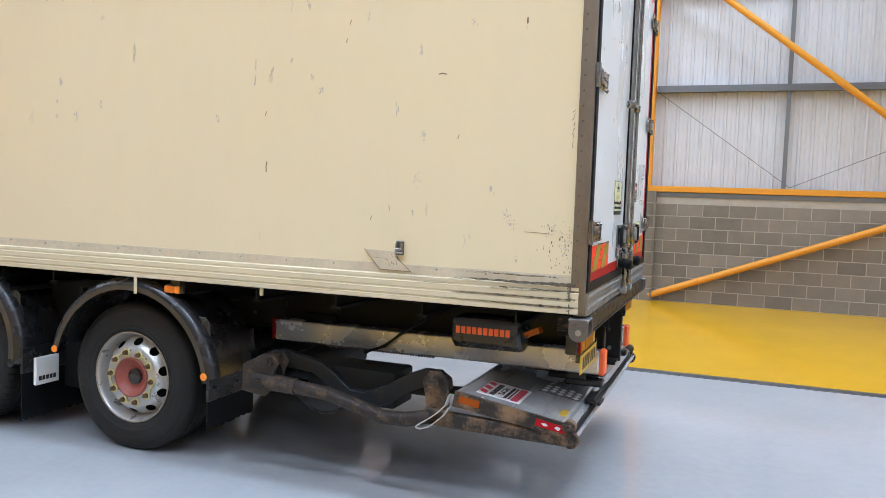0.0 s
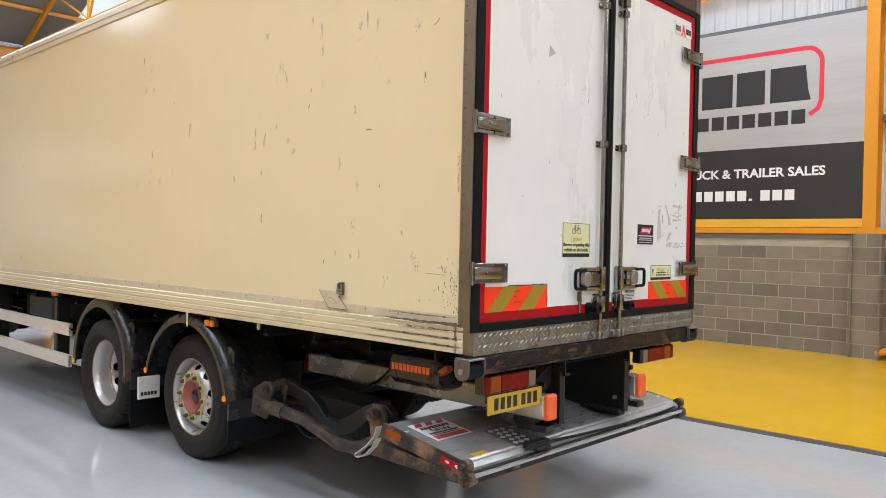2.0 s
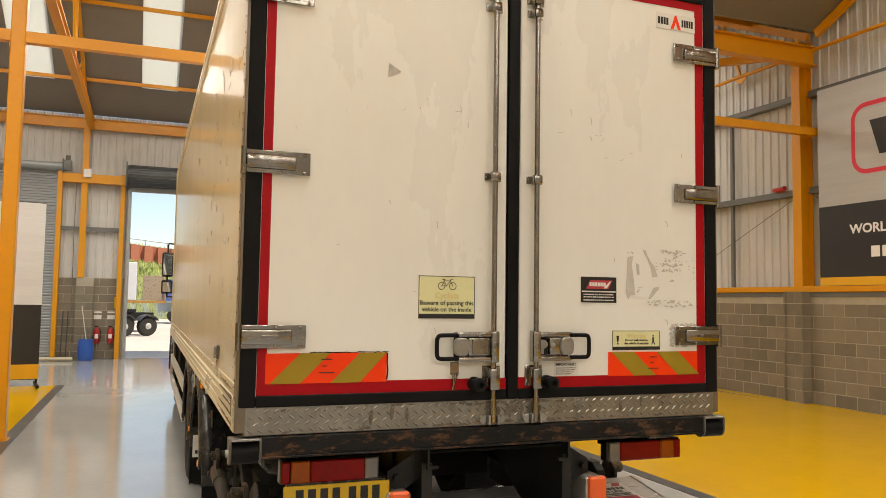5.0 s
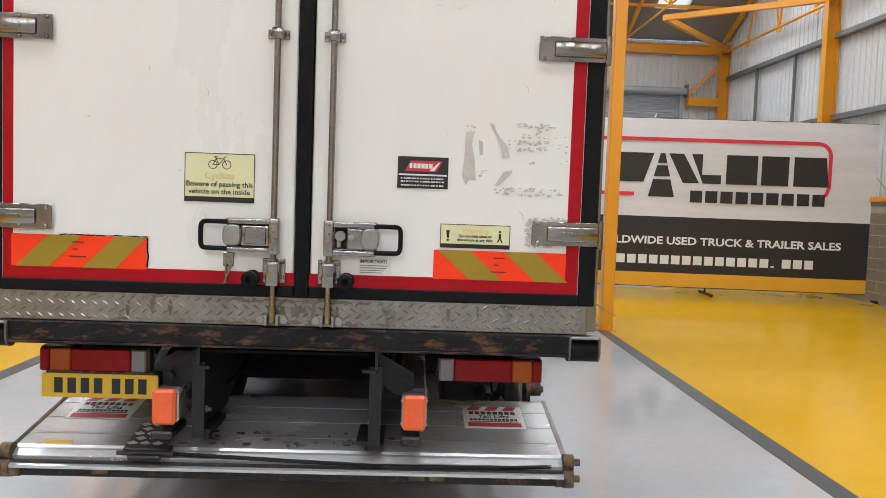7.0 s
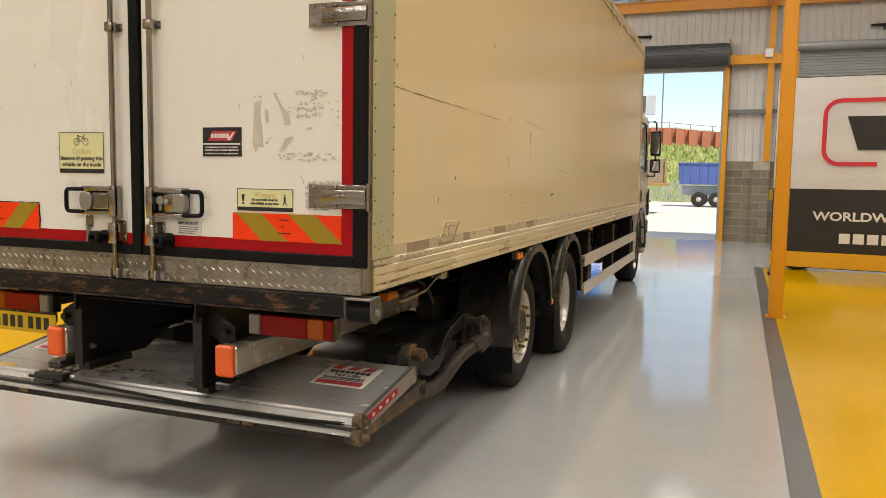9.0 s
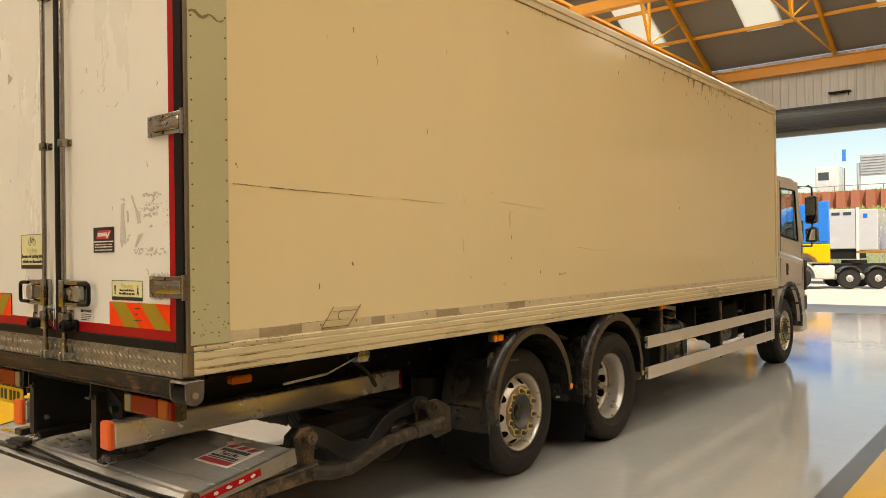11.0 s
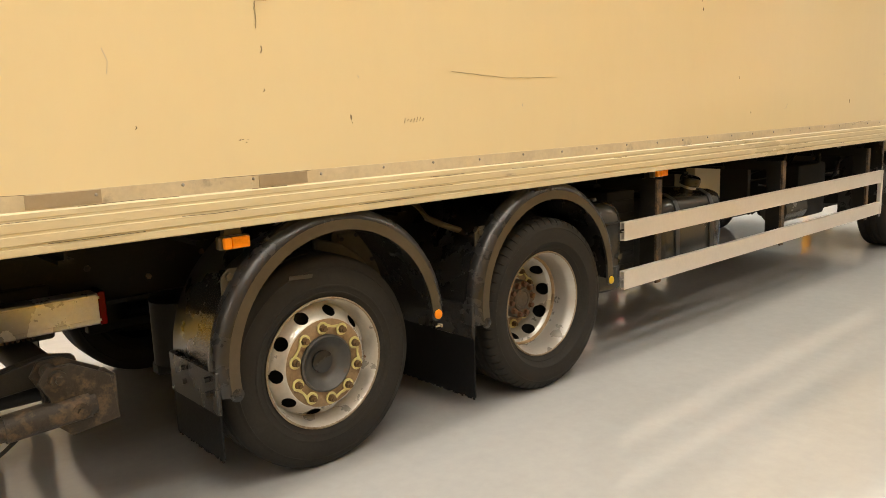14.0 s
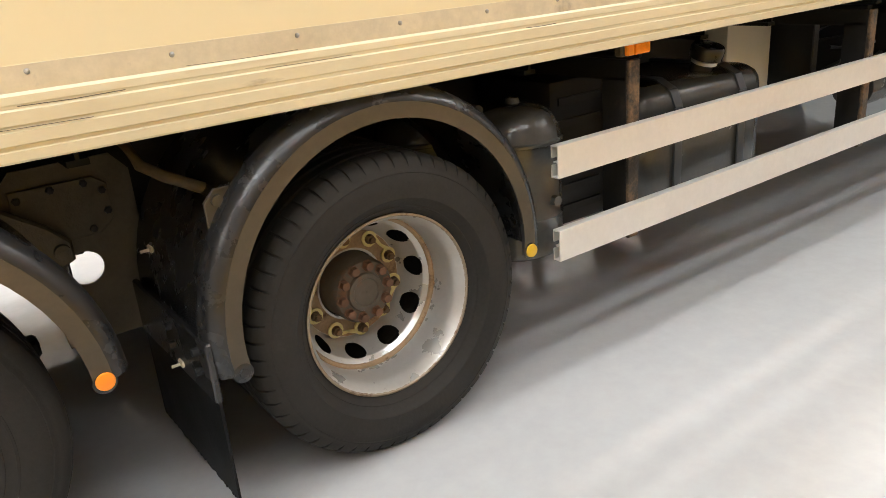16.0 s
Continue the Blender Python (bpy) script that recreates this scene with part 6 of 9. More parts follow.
# long scrapes on the offside
bm = bmesh.new()
for x0, x1, z0, z1, thick in ((0.27, 0.45, 2.05, 2.046, 0.008), (0.5, 1.02, 2.043, 2.036, 0.012), (1.07, 1.27, 2.036, 2.033, 0.008), (1.52, 1.93, 2.03, 2.02, 0.005), (2.6, 3.2, 2.06, 2.03, 0.002), (3.74, 4.13, 1.724, 1.695, 0.004), (4.13, 4.5, 1.695, 1.7, 0.003)):
    n = 12
    pts = [(x0 + (x1 - x0) * i / n, z0 + (z1 - z0) * i / n + rng.uniform(-0.0015, 0.0015)) for i in range(n + 1)]
    for i, (p, q) in enumerate(zip(pts, pts[1:])):
        RIGHT.stroke(bm, [p, q], thick * rng.uniform(0.25, 0.65) * (1 - 0.75 * i / n), 0.0022 + 0.00002 * i)
# bracket-shaped scratch and small nicks
RIGHT.stroke(bm, [(2.78, 1.985), (2.73, 1.984)], 0.0015, 0.0022)
for k in range(9):
    RIGHT.stroke(bm, [(2.728 + rng.uniform(-0.004, 0.004), 1.98 - 0.011 * k), (2.728 + rng.uniform(-0.004, 0.004), 1.968 - 0.011 * k)], rng.uniform(0.0006, 0.003), 0.0022 + 0.00002 * k)
for a, b, l, w in ((2.74, 1.8, 0.026, 0.0035), (0.83, 1.515, 0.03, 0.005), (1.78, 2.48, 0.03, 0.003), (2.74, 1.645, 0.01, 0.003), (2.23, 1.52, 0.01, 0.003), (1.12, 3.0, 0.03, 0.004)):
    RIGHT.stroke(bm, [(a, b - l / 2), (a + 0.006, b), (a + 0.003, b + l / 2)], w, 0.0022)
for a, b, w, t in ((2.0, 3.04, 0.014, 0.014), (2.18, 2.05, 0.02, 0.026), (2.5, 2.115, 0.016, 0.012), (2.63, 1.455, 0.03, 0.008)):
    for k in range(8):
        ragged(bm, RIGHT, a + rng.uniform(-w, w), b + rng.uniform(-t, t), w * rng.uniform(0.06, 0.22), t * rng.uniform(0.06, 0.25), 0.0022 + 0.00002 * k, 7)
for k in range(7):
    RIGHT.stroke(bm, [(3.44 + 0.018 * k, 1.495 + rng.uniform(0, 0.01)), (3.445 + 0.018 * k, 1.51 + rng.uniform(0, 0.01))], 0.0022, 0.0022)
stuff(part("scrape", bm, LINE_SCRATCH, TRUCK, "long scrapes on the side panel"))
# torn sealant under the top rail
bm = bmesh.new()
bm2 = bmesh.new()
for k in range(95):
    x = rng.uniform(2.2, 9.4) if rng.random() < 0.55 else rng.gauss(6.9, 1.1)
    if x > 9.45:
        continue
    far = 0.3 + 0.7 * math.exp(-((x - 6.9) / 1.1) ** 2)
    z = 3.598
    drop = min(0.22, abs(rng.gauss(0.012, 0.05)) * far + 0.006)
    w = rng.choice((0.003, 0.006, 0.012, 0.025)) * rng.uniform(0.7, 1.4)
    tgt = bm if rng.random() < 0.7 else bm2
    if rng.random() < 0.2:
        z -= rng.uniform(0.05, 0.28)
        drop = drop * 0.5 + 0.02
    bits = 4
    edge = [(x - w * (1 - i / bits) * rng.uniform(0.4, 1.3), z - drop * i / bits) for i in range(bits)] + [(x + rng.uniform(-w, w) * 0.3, z - drop)]
    edge += [(x + w * (1 - i / bits) * rng.uniform(0.4, 1.3), z - drop * i / bits) for i in range(bits - 1, -1, -1)]
    RIGHT.poly(tgt, edge, 0.0018 + 0.000008 * k)
x = 1.0
while x < 9.4:
    l = rng.uniform(0.05, 0.5)
    if rng.random() < 0.75:
        RIGHT.stroke(bm, [(x, 3.597), (x + l * 0.5, 3.595 + rng.uniform(-0.003, 0.003)), (x + l, 3.597)], rng.uniform(0.002, 0.006), 0.0035)
    x += l
stuff(part("torn_sealant", bm, SEALANT, TRUCK, "dark torn sealant under the roof rail"))
stuff(part("sealant_patch", bm2, SCUFF, TRUCK, "grey torn sealant under the roof rail"))
bm = bmesh.new()
for k in range(90):
    x = -0.06 - abs(rng.gauss(0, 0.3))
    z = rng.choice((1.157, 1.197, 1.239, 1.27, 1.27, 1.31)) + rng.uniform(-0.004, 0.004)
    l = rng.choice((0.02, 0.04, 0.08, 0.2, 0.35)) * rng.uniform(0.6, 1.3)
    pts = [(x - l * (1 - i / 4), z + rng.uniform(-0.003, 0.003)) for i in range(5)]
    LEFT.stroke(bm, pts, rng.choice((0.0006, 0.0009, 0.0012, 0.0022)), 0.0228 + 0.00003 * k)
for k in range(120):
    x = -0.075 - 0.62 * rng.random() ** 1.7
    thick = 0.003 + 0.012 * (1 - (-x) / 0.75)
    ragged(bm, LEFT, x, 1.274 + rng.gauss(0, 0.3) * thick, rng.choice((0.006, 0.014, 0.03)), thick * rng.uniform(0.25, 0.6), 0.0255 + 0.00002 * k, 8)
for k in range(60):
    x = -0.07 - 0.4 * rng.random() ** 1.8
    ragged(bm, LEFT, x, rng.choice((1.16, 1.2, 1.24)) + rng.uniform(-0.004, 0.004), rng.choice((0.005, 0.012, 0.03)), rng.uniform(0.001, 0.0035), 0.0255 + 0.00002 * k, 7)
for k in range(30):
    ragged(bm, LEFT, -0.07 - abs(rng.gauss(0, 0.008)), rng.uniform(1.13, 1.27), rng.uniform(0.002, 0.006), rng.uniform(0.003, 0.012), 0.0258 + 0.00002 * k, 7)
for k in range(46):
    ragged(bm, LEFT, -0.08 - abs(rng.gauss(0, 0.07)), rng.uniform(1.33, 1.58), rng.choice((0.001, 0.002, 0.004)), rng.uniform(0.002, 0.012), 0.0013 + 0.000004 * k, 7)
stuff(part("scrape", bm, SCRATCH, TRUCK, "dark scrapes along the rear corner of the rail"))
bm = bmesh.new()
for k in range(26):
    x = 0.06 + rng.uniform(0, 9.2)
    z = rng.choice((1.157, 1.197, 1.239, 1.27, 1.322)) + rng.uniform(-0.003, 0.003)
    l = rng.uniform(0.05, 0.45)
    RIGHT.stroke(bm, [(x - l, z), (x - l * 0.5, z + rng.uniform(-0.003, 0.003)), (x, z)], rng.uniform(0.0008, 0.002), 0.0228 + 0.00003 * k)
stuff(part("scrape", bm, SCRATCH, TRUCK, "dark scrapes along the grooved rail"))
bm = bmesh.new()
for k in range(60):
    x = 0.07 + abs(rng.gauss(0, 0.3))
    z = rng.choice((1.13, 1.157, 1.197, 1.239, 1.268)) + rng.uniform(-0.003, 0.003)
    l = rng.choice((0.01, 0.03, 0.06, 0.15)) * rng.uniform(0.6, 1.4)
    RIGHT.stroke(bm, [(x, z), (x + l * 0.5, z + rng.uniform(-0.003, 0.003)), (x + l, z)], rng.choice((0.0007, 0.001, 0.002)), 0.0228 + 0.00003 * k)
for k in range(9):
    ragged(bm, RIGHT, 0.09 + k * 0.075, 1.255 + rng.uniform(-0.004, 0.004), 0.005, 0.005, 0.0226, 7)
stuff(part("scrape", bm, SCRATCH, TRUCK, "brown scrapes along the rear corner of the rail"))

# ---- wheels ----
def wheel_meshes(kind, hub_mat, rim_mat):
    """Meshes of a wheel: axle along y, outer face towards +y at y = 0. kind: 'steer' (bulging disc) or 'drive' (deep dish)."""
    out = []

    def done(name, bm, material, smooth=35, label=""):
        me = bpy.data.meshes.new(name)
        bm.to_mesh(me)
        bm.free()
        me.materials.append(material)
        me.shade_smooth()
        me.set_sharp_from_angle(angle=radians(smooth))
        out.append((name, me, label))

    R = 0.492
    sunk = -0.042 if kind == "drive" else 0.0

    def tyre(bm, y):
        prof = [(0.285, -0.03), (0.30, -0.004), (0.318, 0.006), (0.32, 0.009), (0.328, 0.012), (0.33, 0.0105), (0.352, 0.0155), (0.354, 0.018), (0.36, 0.0185), (0.362, 0.017), (0.40, 0.0195), (0.42, 0.016), (0.436, 0.011), (0.438, 0.0125), (0.444, 0.010), (0.446, 0.0075), (0.455, 0.004), (0.478, -0.01), (R - 0.002, -0.028)]
        prof = [(r, yy + sunk * min(1.0, max(0.0, (0.372 - r) / 0.062))) for r, yy in prof]
        grooves = [(R, -0.04)]
        for g in (-0.085, -0.145, -0.205):
            grooves += [(R + 0.001, g + 0.009), (R - 0.010, g + 0.006), (R - 0.010, g - 0.006), (R + 0.001, g - 0.009)]
        grooves += [(R, -0.25)]
        inner = [(r, -0.29 - yy) for r, yy in reversed(prof)]
        outline = prof + grooves + inner
        # each pitch of the tread: a flat block, then a narrow notch cut into the shoulder
        n = 58
        steps = ((0.0, 1), (0.27, 1), (0.54, 1), (0.8, 1), (0.82, 0), (0.95, 0), (0.97, 1))
        notch = 0.009 if kind == "drive" else 0.0
        seg = n * len(steps)
        rings = []
        for r, yy in outline:
            tooth = r > 0.476 and (yy > -0.076 or yy < -0.214)
            ring = []
            for k in range(seg):
                at, high = steps[k % len(steps)]
                q = r - notch if tooth and not high else r
                a = 2 * math.pi * (k // len(steps) + at) / n
                ring.append(bm.verts.new((q * math.cos(a), y + yy, q * math.sin(a))))
            rings.append(ring)
        f = []
        for p, q in zip(rings, rings[1:]):
            for k in range(seg):
                f.append(bm.faces.new((p[k], p[(k + 1) % seg], q[(k + 1) % seg], q[k])))
        bmesh.ops.recalc_face_normals(bm, faces=f)
    bm = bmesh.new()
    tyre(bm, 0.0)
    if kind == "drive":
        tyre(bm, -0.33)
    done("tyre", bm, TYRE, 40, "worn black truck tyre")

    def disc(prof, holes, ring_r, hole_r, seg=120, squash=1.0):
        bm = bmesh.new()
        add_lathe(bm, prof, (0, 0, 0), (0, 1, 0), seg, cap=False)
        def from_hole(co):
            """Radial and sideways distance to the nearest hand hole, the radial one as it runs along the cone."""
            r, a = math.hypot(co.x, co.z), math.atan2(co.z, co.x)
            k = round(a / (2 * math.pi / holes)) * 2 * math.pi / holes
            return k, (r * math.cos(a - k) - ring_r) / squash, r * math.sin(a - k)

        dead = [f for f in bm.faces if math.hypot(*from_hole(f.calc_center_median())[1:]) < hole_r]
        bmesh.ops.delete(bm, geom=dead, context="FACES")
        # round the holes
        for v in bm.verts:
            if v.is_boundary:
                k, d, e = from_hole(v.co)
                q = math.hypot(d, e)
                if 0 < q < hole_r * 1.5:
                    d, e = ring_r + d * squash * hole_r / q, e * hole_r / q
                    v.co.x, v.co.z = d * math.cos(k) - e * math.sin(k), d * math.sin(k) + e * math.cos(k)
        return bm

    def fine(a, b, n):
        return [(a[0] + (b[0] - a[0]) * i / n, a[1] + (b[1] - a[1]) * i / n) for i in range(1, n + 1)]

    # a back plate keeps the hand holes dark
    bm = bmesh.new()
    if kind == "steer":
        add_lathe(bm, [(0.262, -0.16), (0.255, -0.125), (0.21, -0.11), (0.13, -0.1), (0.0015, -0.1)], (0, 0, 0), (0, 1, 0), 32, cap=False)
    else:
        add_cyl(bm, (0, -0.37, 0), (0, -0.36, 0), 0.26, 32)
    done("brake_drum", bm, CHASSIS)
    if kind == "steer":
        prof = [(0.287, -0.03), (0.298, -0.008), (0.302, 0.004), (0.297, 0.006), (0.289, -0.004), (0.283, -0.02), (0.276, -0.04), (0.268, -0.085), (0.262, -0.09)]
        prof += fine((0.262, -0.09), (0.252, -0.06), 2) + fine((0.252, -0.06), (0.212, -0.012), 12) + fine((0.212, -0.012), (0.205, -0.004), 2) + [(0.13, -0.004), (0.128, -0.02)]
        done("rim", disc(prof, 10, 0.234, 0.032, 150, 0.66), rim_mat, 50, "silver steel disc wheel, chipped and rust-spotted")
        bm = bmesh.new()
        add_lathe(bm, [(0.132, -0.03), (0.132, 0.012), (0.124, 0.016), (0.098, -0.014), (0.084, -0.03), (0.062, -0.036), (0.0015, -0.036)], (0, 0, 0), (0, 1, 0), 40, cap=False)
        done("hub", bm, hub_mat, 40, "dished wheel hub")
        bm = bmesh.new()
        add_lathe(bm, [(0.052, -0.038), (0.052, -0.022), (0.046, -0.018), (0.0015, -0.017)], (0, 0, 0), (0, 1, 0), 28, cap=False)
        done("hub_cap", bm, PLASTIC, 40)
        ny = -0.004
    else:
        prof = [(0.287, -0.03), (0.298, -0.008), (0.302, 0.004), (0.297, 0.006), (0.289, -0.004), (0.284, -0.02), (0.277, -0.03), (0.272, -0.055), (0.269, -0.09), (0.266, -0.13), (0.262, -0.148), (0.257, -0.151)]
        prof += fine((0.257, -0.151), (0.252, -0.147), 2) + fine((0.252, -0.147), (0.236, -0.165), 5) + fine((0.236, -0.165), (0.2, -0.25), 16) + fine((0.2, -0.25), (0.192, -0.262), 3) + [(0.12, -0.262), (0.118, -0.275)]
        done("rim", disc([(r, y + sunk) for r, y in prof], 10, 0.2215, 0.038, 160, 0.42), rim_mat, 50, "deep-dished silver steel wheel with chipped rusty lip")
        bm = bmesh.new()
        add_lathe(bm, [(0.116, -0.3), (0.112, -0.178), (0.104, -0.169), (0.068, -0.167), (0.064, -0.158), (0.05, -0.155), (0.046, -0.16), (0.012, -0.158), (0.0015, -0.16)], (0, sunk, 0), (0, 1, 0), 32, cap=False)
        done("hub", bm, HUB_RUST, 40, "rusty bolted drive hub")
        for i in range(10):
            bm = bmesh.new()
            a = 2 * math.pi * i / 10
            add_lathe(bm, [(0.021, -0.172), (0.021, -0.166), (0.0165, -0.165), (0.0155, -0.147), (0.007, -0.144)], (0.089 * math.cos(a), sunk, 0.09 * math.sin(a)), (0, 1, 0), 6)
            done("hub_bolt", bm, NUT_RED, 30, "red-brown hub bolt")
        ny = -0.262 + sunk
        bm = bmesh.new()
        add_lathe(bm, [(0.264, -0.137), (0.259, -0.136), (0.251, -0.142), (0.25, -0.149)], (0, sunk, 0), (0, 1, 0), 72, cap=False)
        done("rim_joint", bm, RUST_FACE, 50, "rusty weld ring inside the rim")
    bm = bmesh.new()
    add_lathe(bm, [(0.291, -0.003), (0.297, 0.0075), (0.3035, 0.005), (0.302, -0.004)], (0, sunk, 0), (0, 1, 0), 72, cap=False)
    done("rim_lip", bm, FLANGE, 50, "rust-chipped outer lip of the rim")
    bm = bmesh.new()
    add_lathe(bm, [(0.128, ny), (0.128, ny + 0.003), (0.199 if kind == "steer" else 0.189, ny + 0.003), (0.203 if kind == "steer" else 0.191, ny)], (0, 0, 0), (0, 1, 0), 60, cap=False)
    done("bolt_flange", bm, RUST_FACE if hub_mat is HUB_GREY else rim_mat, 40, "bolt circle face of the wheel")
    for i in range(10):
        bm = bmesh.new()
        a = 2 * math.pi * (i + 0.5) / 10
        add_lathe(bm, [(0.021, ny), (0.021, ny + 0.006), (0.0165, ny + 0.007), (0.0165, ny + 0.03), (0.011, ny + 0.031), (0.011, ny + 0.042)], (0.167 * math.cos(a), 0, 0.167 * math.sin(a)), (0, 1, 0), 6)
        done("wheel_nut", bm, NUT, 30)
    for i in range(10):
        bm = bmesh.new()
        a = 2 * math.pi * (i + 0.5) / 10
        d = 1 if i % 2 else -1
        c = Vector((0.167 * math.cos(a), 0, 0.167 * math.sin(a)))
        tang = Vector((-math.sin(a), 0, math.cos(a))) * d
        rad = Vector((math.cos(a), 0, math.sin(a)))
        lift = Vector((0, ny + 0.009, 0))
        dirs = [rad * math.sin(2 * math.pi * k / 14) + tang * math.cos(2 * math.pi * k / 14) for k in range(14)]
        lower = [[bm.verts.new(c + lift + q * w) for q in dirs] for w in (0.0185, 0.0285)]
        upper = [[bm.verts.new(v.co + Vector((0, 0.007, 0))) for v in ring] for ring in lower]
        for k in range(14):
            j = (k + 1) % 14
            for ra, rb in ((lower[0], lower[1]), (lower[1], upper[1]), (upper[1], upper[0]), (upper[0], lower[0])):
                bm.faces.new((ra[k], ra[j], rb[j], rb[k]))
        bmesh.ops.recalc_face_normals(bm, faces=bm.faces)
        add_prism(bm, [c + lift + tang * e + rad * f for e, f in ((0.027, 0.013), (0.057, -0.004), (0.057, -0.013), (0.027, -0.002))], (0, 0.006, 0))
        done("nut_indicator", bm, INDICATOR, 30, "pale yellow wheel nut pointer")
    return out


WHEEL_SETS = {"steer_red": wheel_meshes("steer", HUB_RED, SILVER), "steer": wheel_meshes("steer", HUB_GREY, SILVER_WORN), "drive": wheel_meshes("drive", HUB_GREY, SILVER)}


def put_wheel(key, x, side, turn):
    w = new("wheel")
    w.parent = TRUCK
    w.empty_display_size = 0.1
    w["label"] = "truck wheel with black tyre and silver steel rim"
    w.matrix_basis = Matrix.Translation((x, side * (1.245 if key == 'drive' else 1.17), 0.440)) @ (Matrix.Identity(4) if side > 0 else Matrix.Rotation(math.pi, 4, "Z")) @ Matrix.Rotation(radians(turn), 4, "Y")
    for name, me, label in WHEEL_SETS[key]:
        ob = new(name, me)
        ob.parent = w
        if label:
            ob["label"] = label


AX1, AX2, AX3 = -3.0, -4.47, -10.33
put_wheel("steer_red", AX1 + 0.015, -1, 14)
put_wheel("steer", AX1 - 0.02, 1, 40)
put_wheel("drive", AX2, -1, 70)
put_wheel("drive", AX2, 1, 5)
put_wheel("steer", AX3, -1, 22)
put_wheel("steer", AX3, 1, 33)

bm = bmesh.new()
add_prism(bm, [(-2.85, 1.1895, 0.853), (-2.965, 1.1895, 0.845), (-2.968, 1.1895, 0.862), (-2.853, 1.1895, 0.87)], (0, 0.0025, 0))
part("tyre_scuff", bm, GREASE, TRUCK, "pale rubbed mark on the tyre wall")

# ---- mudguards and flaps ----
def mudguard(x, cz, side, r, a0, a1, flap_x, flap_z0, lights, inner=0.9, lip=0.05):
    """A half-round wing: thin band with a turned-down outer lip; angles in degrees from the rear, upwards."""
    bm = bmesh.new()
    n = 36
    prof = [(r - lip, 1.287), (r - 0.006, 1.292), (r + 0.008, 1.287), (r + 0.027, 1.272), (r + 0.04, 1.248), (r + 0.044, 1.222), (r + 0.04, 1.198), (r + 0.032, 1.186), (r + 0.03, 1.09), (r + 0.022, 1.075), (r + 0.022, inner), (r + 0.014, inner), (r + 0.014, 1.19), (r + 0.01, 1.235), (r - 0.002, 1.265), (r - 0.012, 1.276), (r - lip, 1.275)]
    rings = []
    for i in range(n + 1):
        a = radians(a0 + (a1 - a0) * i / n)
        rings.append([bm.verts.new((x + q * math.cos(a), side * y, cz + q * math.sin(a))) for q, y in prof])
    k = len(prof)
    for p, q in zip(rings, rings[1:]):
        for i in range(k):
            bm.faces.new((p[i], p[(i + 1) % k], q[(i + 1) % k], q[i]))
    bm.faces.new(rings[0])
    bm.faces.new(rings[-1][::-1])
    bmesh.ops.recalc_face_normals(bm, faces=bm.faces)
    g = part("mudguard", bm, PLASTIC, TRUCK, "dusty black half-round plastic mudguard", 40)
    # flat outer rim of the wing, dusty
    bm = bmesh.new()
    for i in range(n):
        a, b = (radians(a0 + (a1 - a0) * j / n) for j in (i, i + 1))
        loop = [(x + q * math.cos(c), side * 1.2895, cz + q * math.sin(c)) for q, c in ((r - lip - 0.002, a), (r - 0.006, a), (r - 0.006, b), (r - lip - 0.002, b))]
        add_prism(bm, loop, (0, side * 0.004, 0))
    part("mudguard_rim", bm, MUD, g, "brown dusty rim of the mudguard")
    # round bolted ends of the lip
    for a in (a0, a1):
        c = radians(a)
        q = r - lip / 2 - 0.003
        bm = bmesh.new()
        add_lathe(bm, [(lip / 2 + 0.004, -0.006), (lip / 2 + 0.004, 0.004), (lip / 2 - 0.002, 0.006), (0.013, 0.006), (0.012, 0.009), (0.002, 0.01)], (x + q * math.cos(c), side * 1.289, cz + q * math.sin(c)), (0, side, 0), 18)
        part("lip_end", bm, PLASTIC, g, "", 40)
    # stay bracket bolted on the rear shoulder
    c = radians(38)
    bm = bmesh.new()
    add_prism(bm, [(x + (r + d) * math.cos(radians(q)), side * 1.2, cz + (r + d) * math.sin(radians(q))) for d, q in ((0.026, 44), (0.075, 40), (0.08, 36), (0.026, 28))], (0, side * 0.012, 0), 0.002)
    add_cyl(bm, (x + (r + 0.054) * math.cos(c), side * 1.205, cz + (r + 0.054) * math.sin(c)), (x + (r + 0.054) * math.cos(c), side * 1.225, cz + (r + 0.054) * math.sin(c)), 0.016, 12)
    part("stay_bracket", bm, MUD, g, "dusty bracket and stay of the mudguard", 40)
    # rear skirt and hanging flap
    bm = bmesh.new()
    ya, yb = sorted((side * inner, side * 1.27))
    add_box(bm, (flap_x - 0.008, ya, 0.38), (flap_x + 0.012, yb, 0.56), 0.005)
    for y in (0.98, 1.2):
        add_cyl(bm, (flap_x, side * y, 0.46), (flap_x + 0.03, side * y, 0.46), 0.012, 8)
        add_cyl(bm, (flap_x, side * y, 0.52), (flap_x + 0.03, side * y, 0.52), 0.012, 8)
    part("guard_skirt", bm, PLASTIC, g, "black plastic skirt behind the wheel")
    bm = bmesh.new()
    ya, yb = sorted((side * inner, side * 1.265))
    add_box(bm, (flap_x - 0.004, ya, flap_z0 + 0.012), (flap_x + 0.004, yb, 0.43))
    rr = random.Random(int(-x * 100))
    w = 0.0
    while w < yb - ya - 0.01:
        d = rr.uniform(0.006, 0.02)
        add_box(bm, (flap_x - 0.003, ya + w, flap_z0 + rr.uniform(-0.004, 0.01)), (flap_x + 0.003, ya + w + d * 0.7, flap_z0 + 0.014))
        w += d
    part("mud_flap", bm, RUBBER, g, "black rubber mud flap with frayed edge")
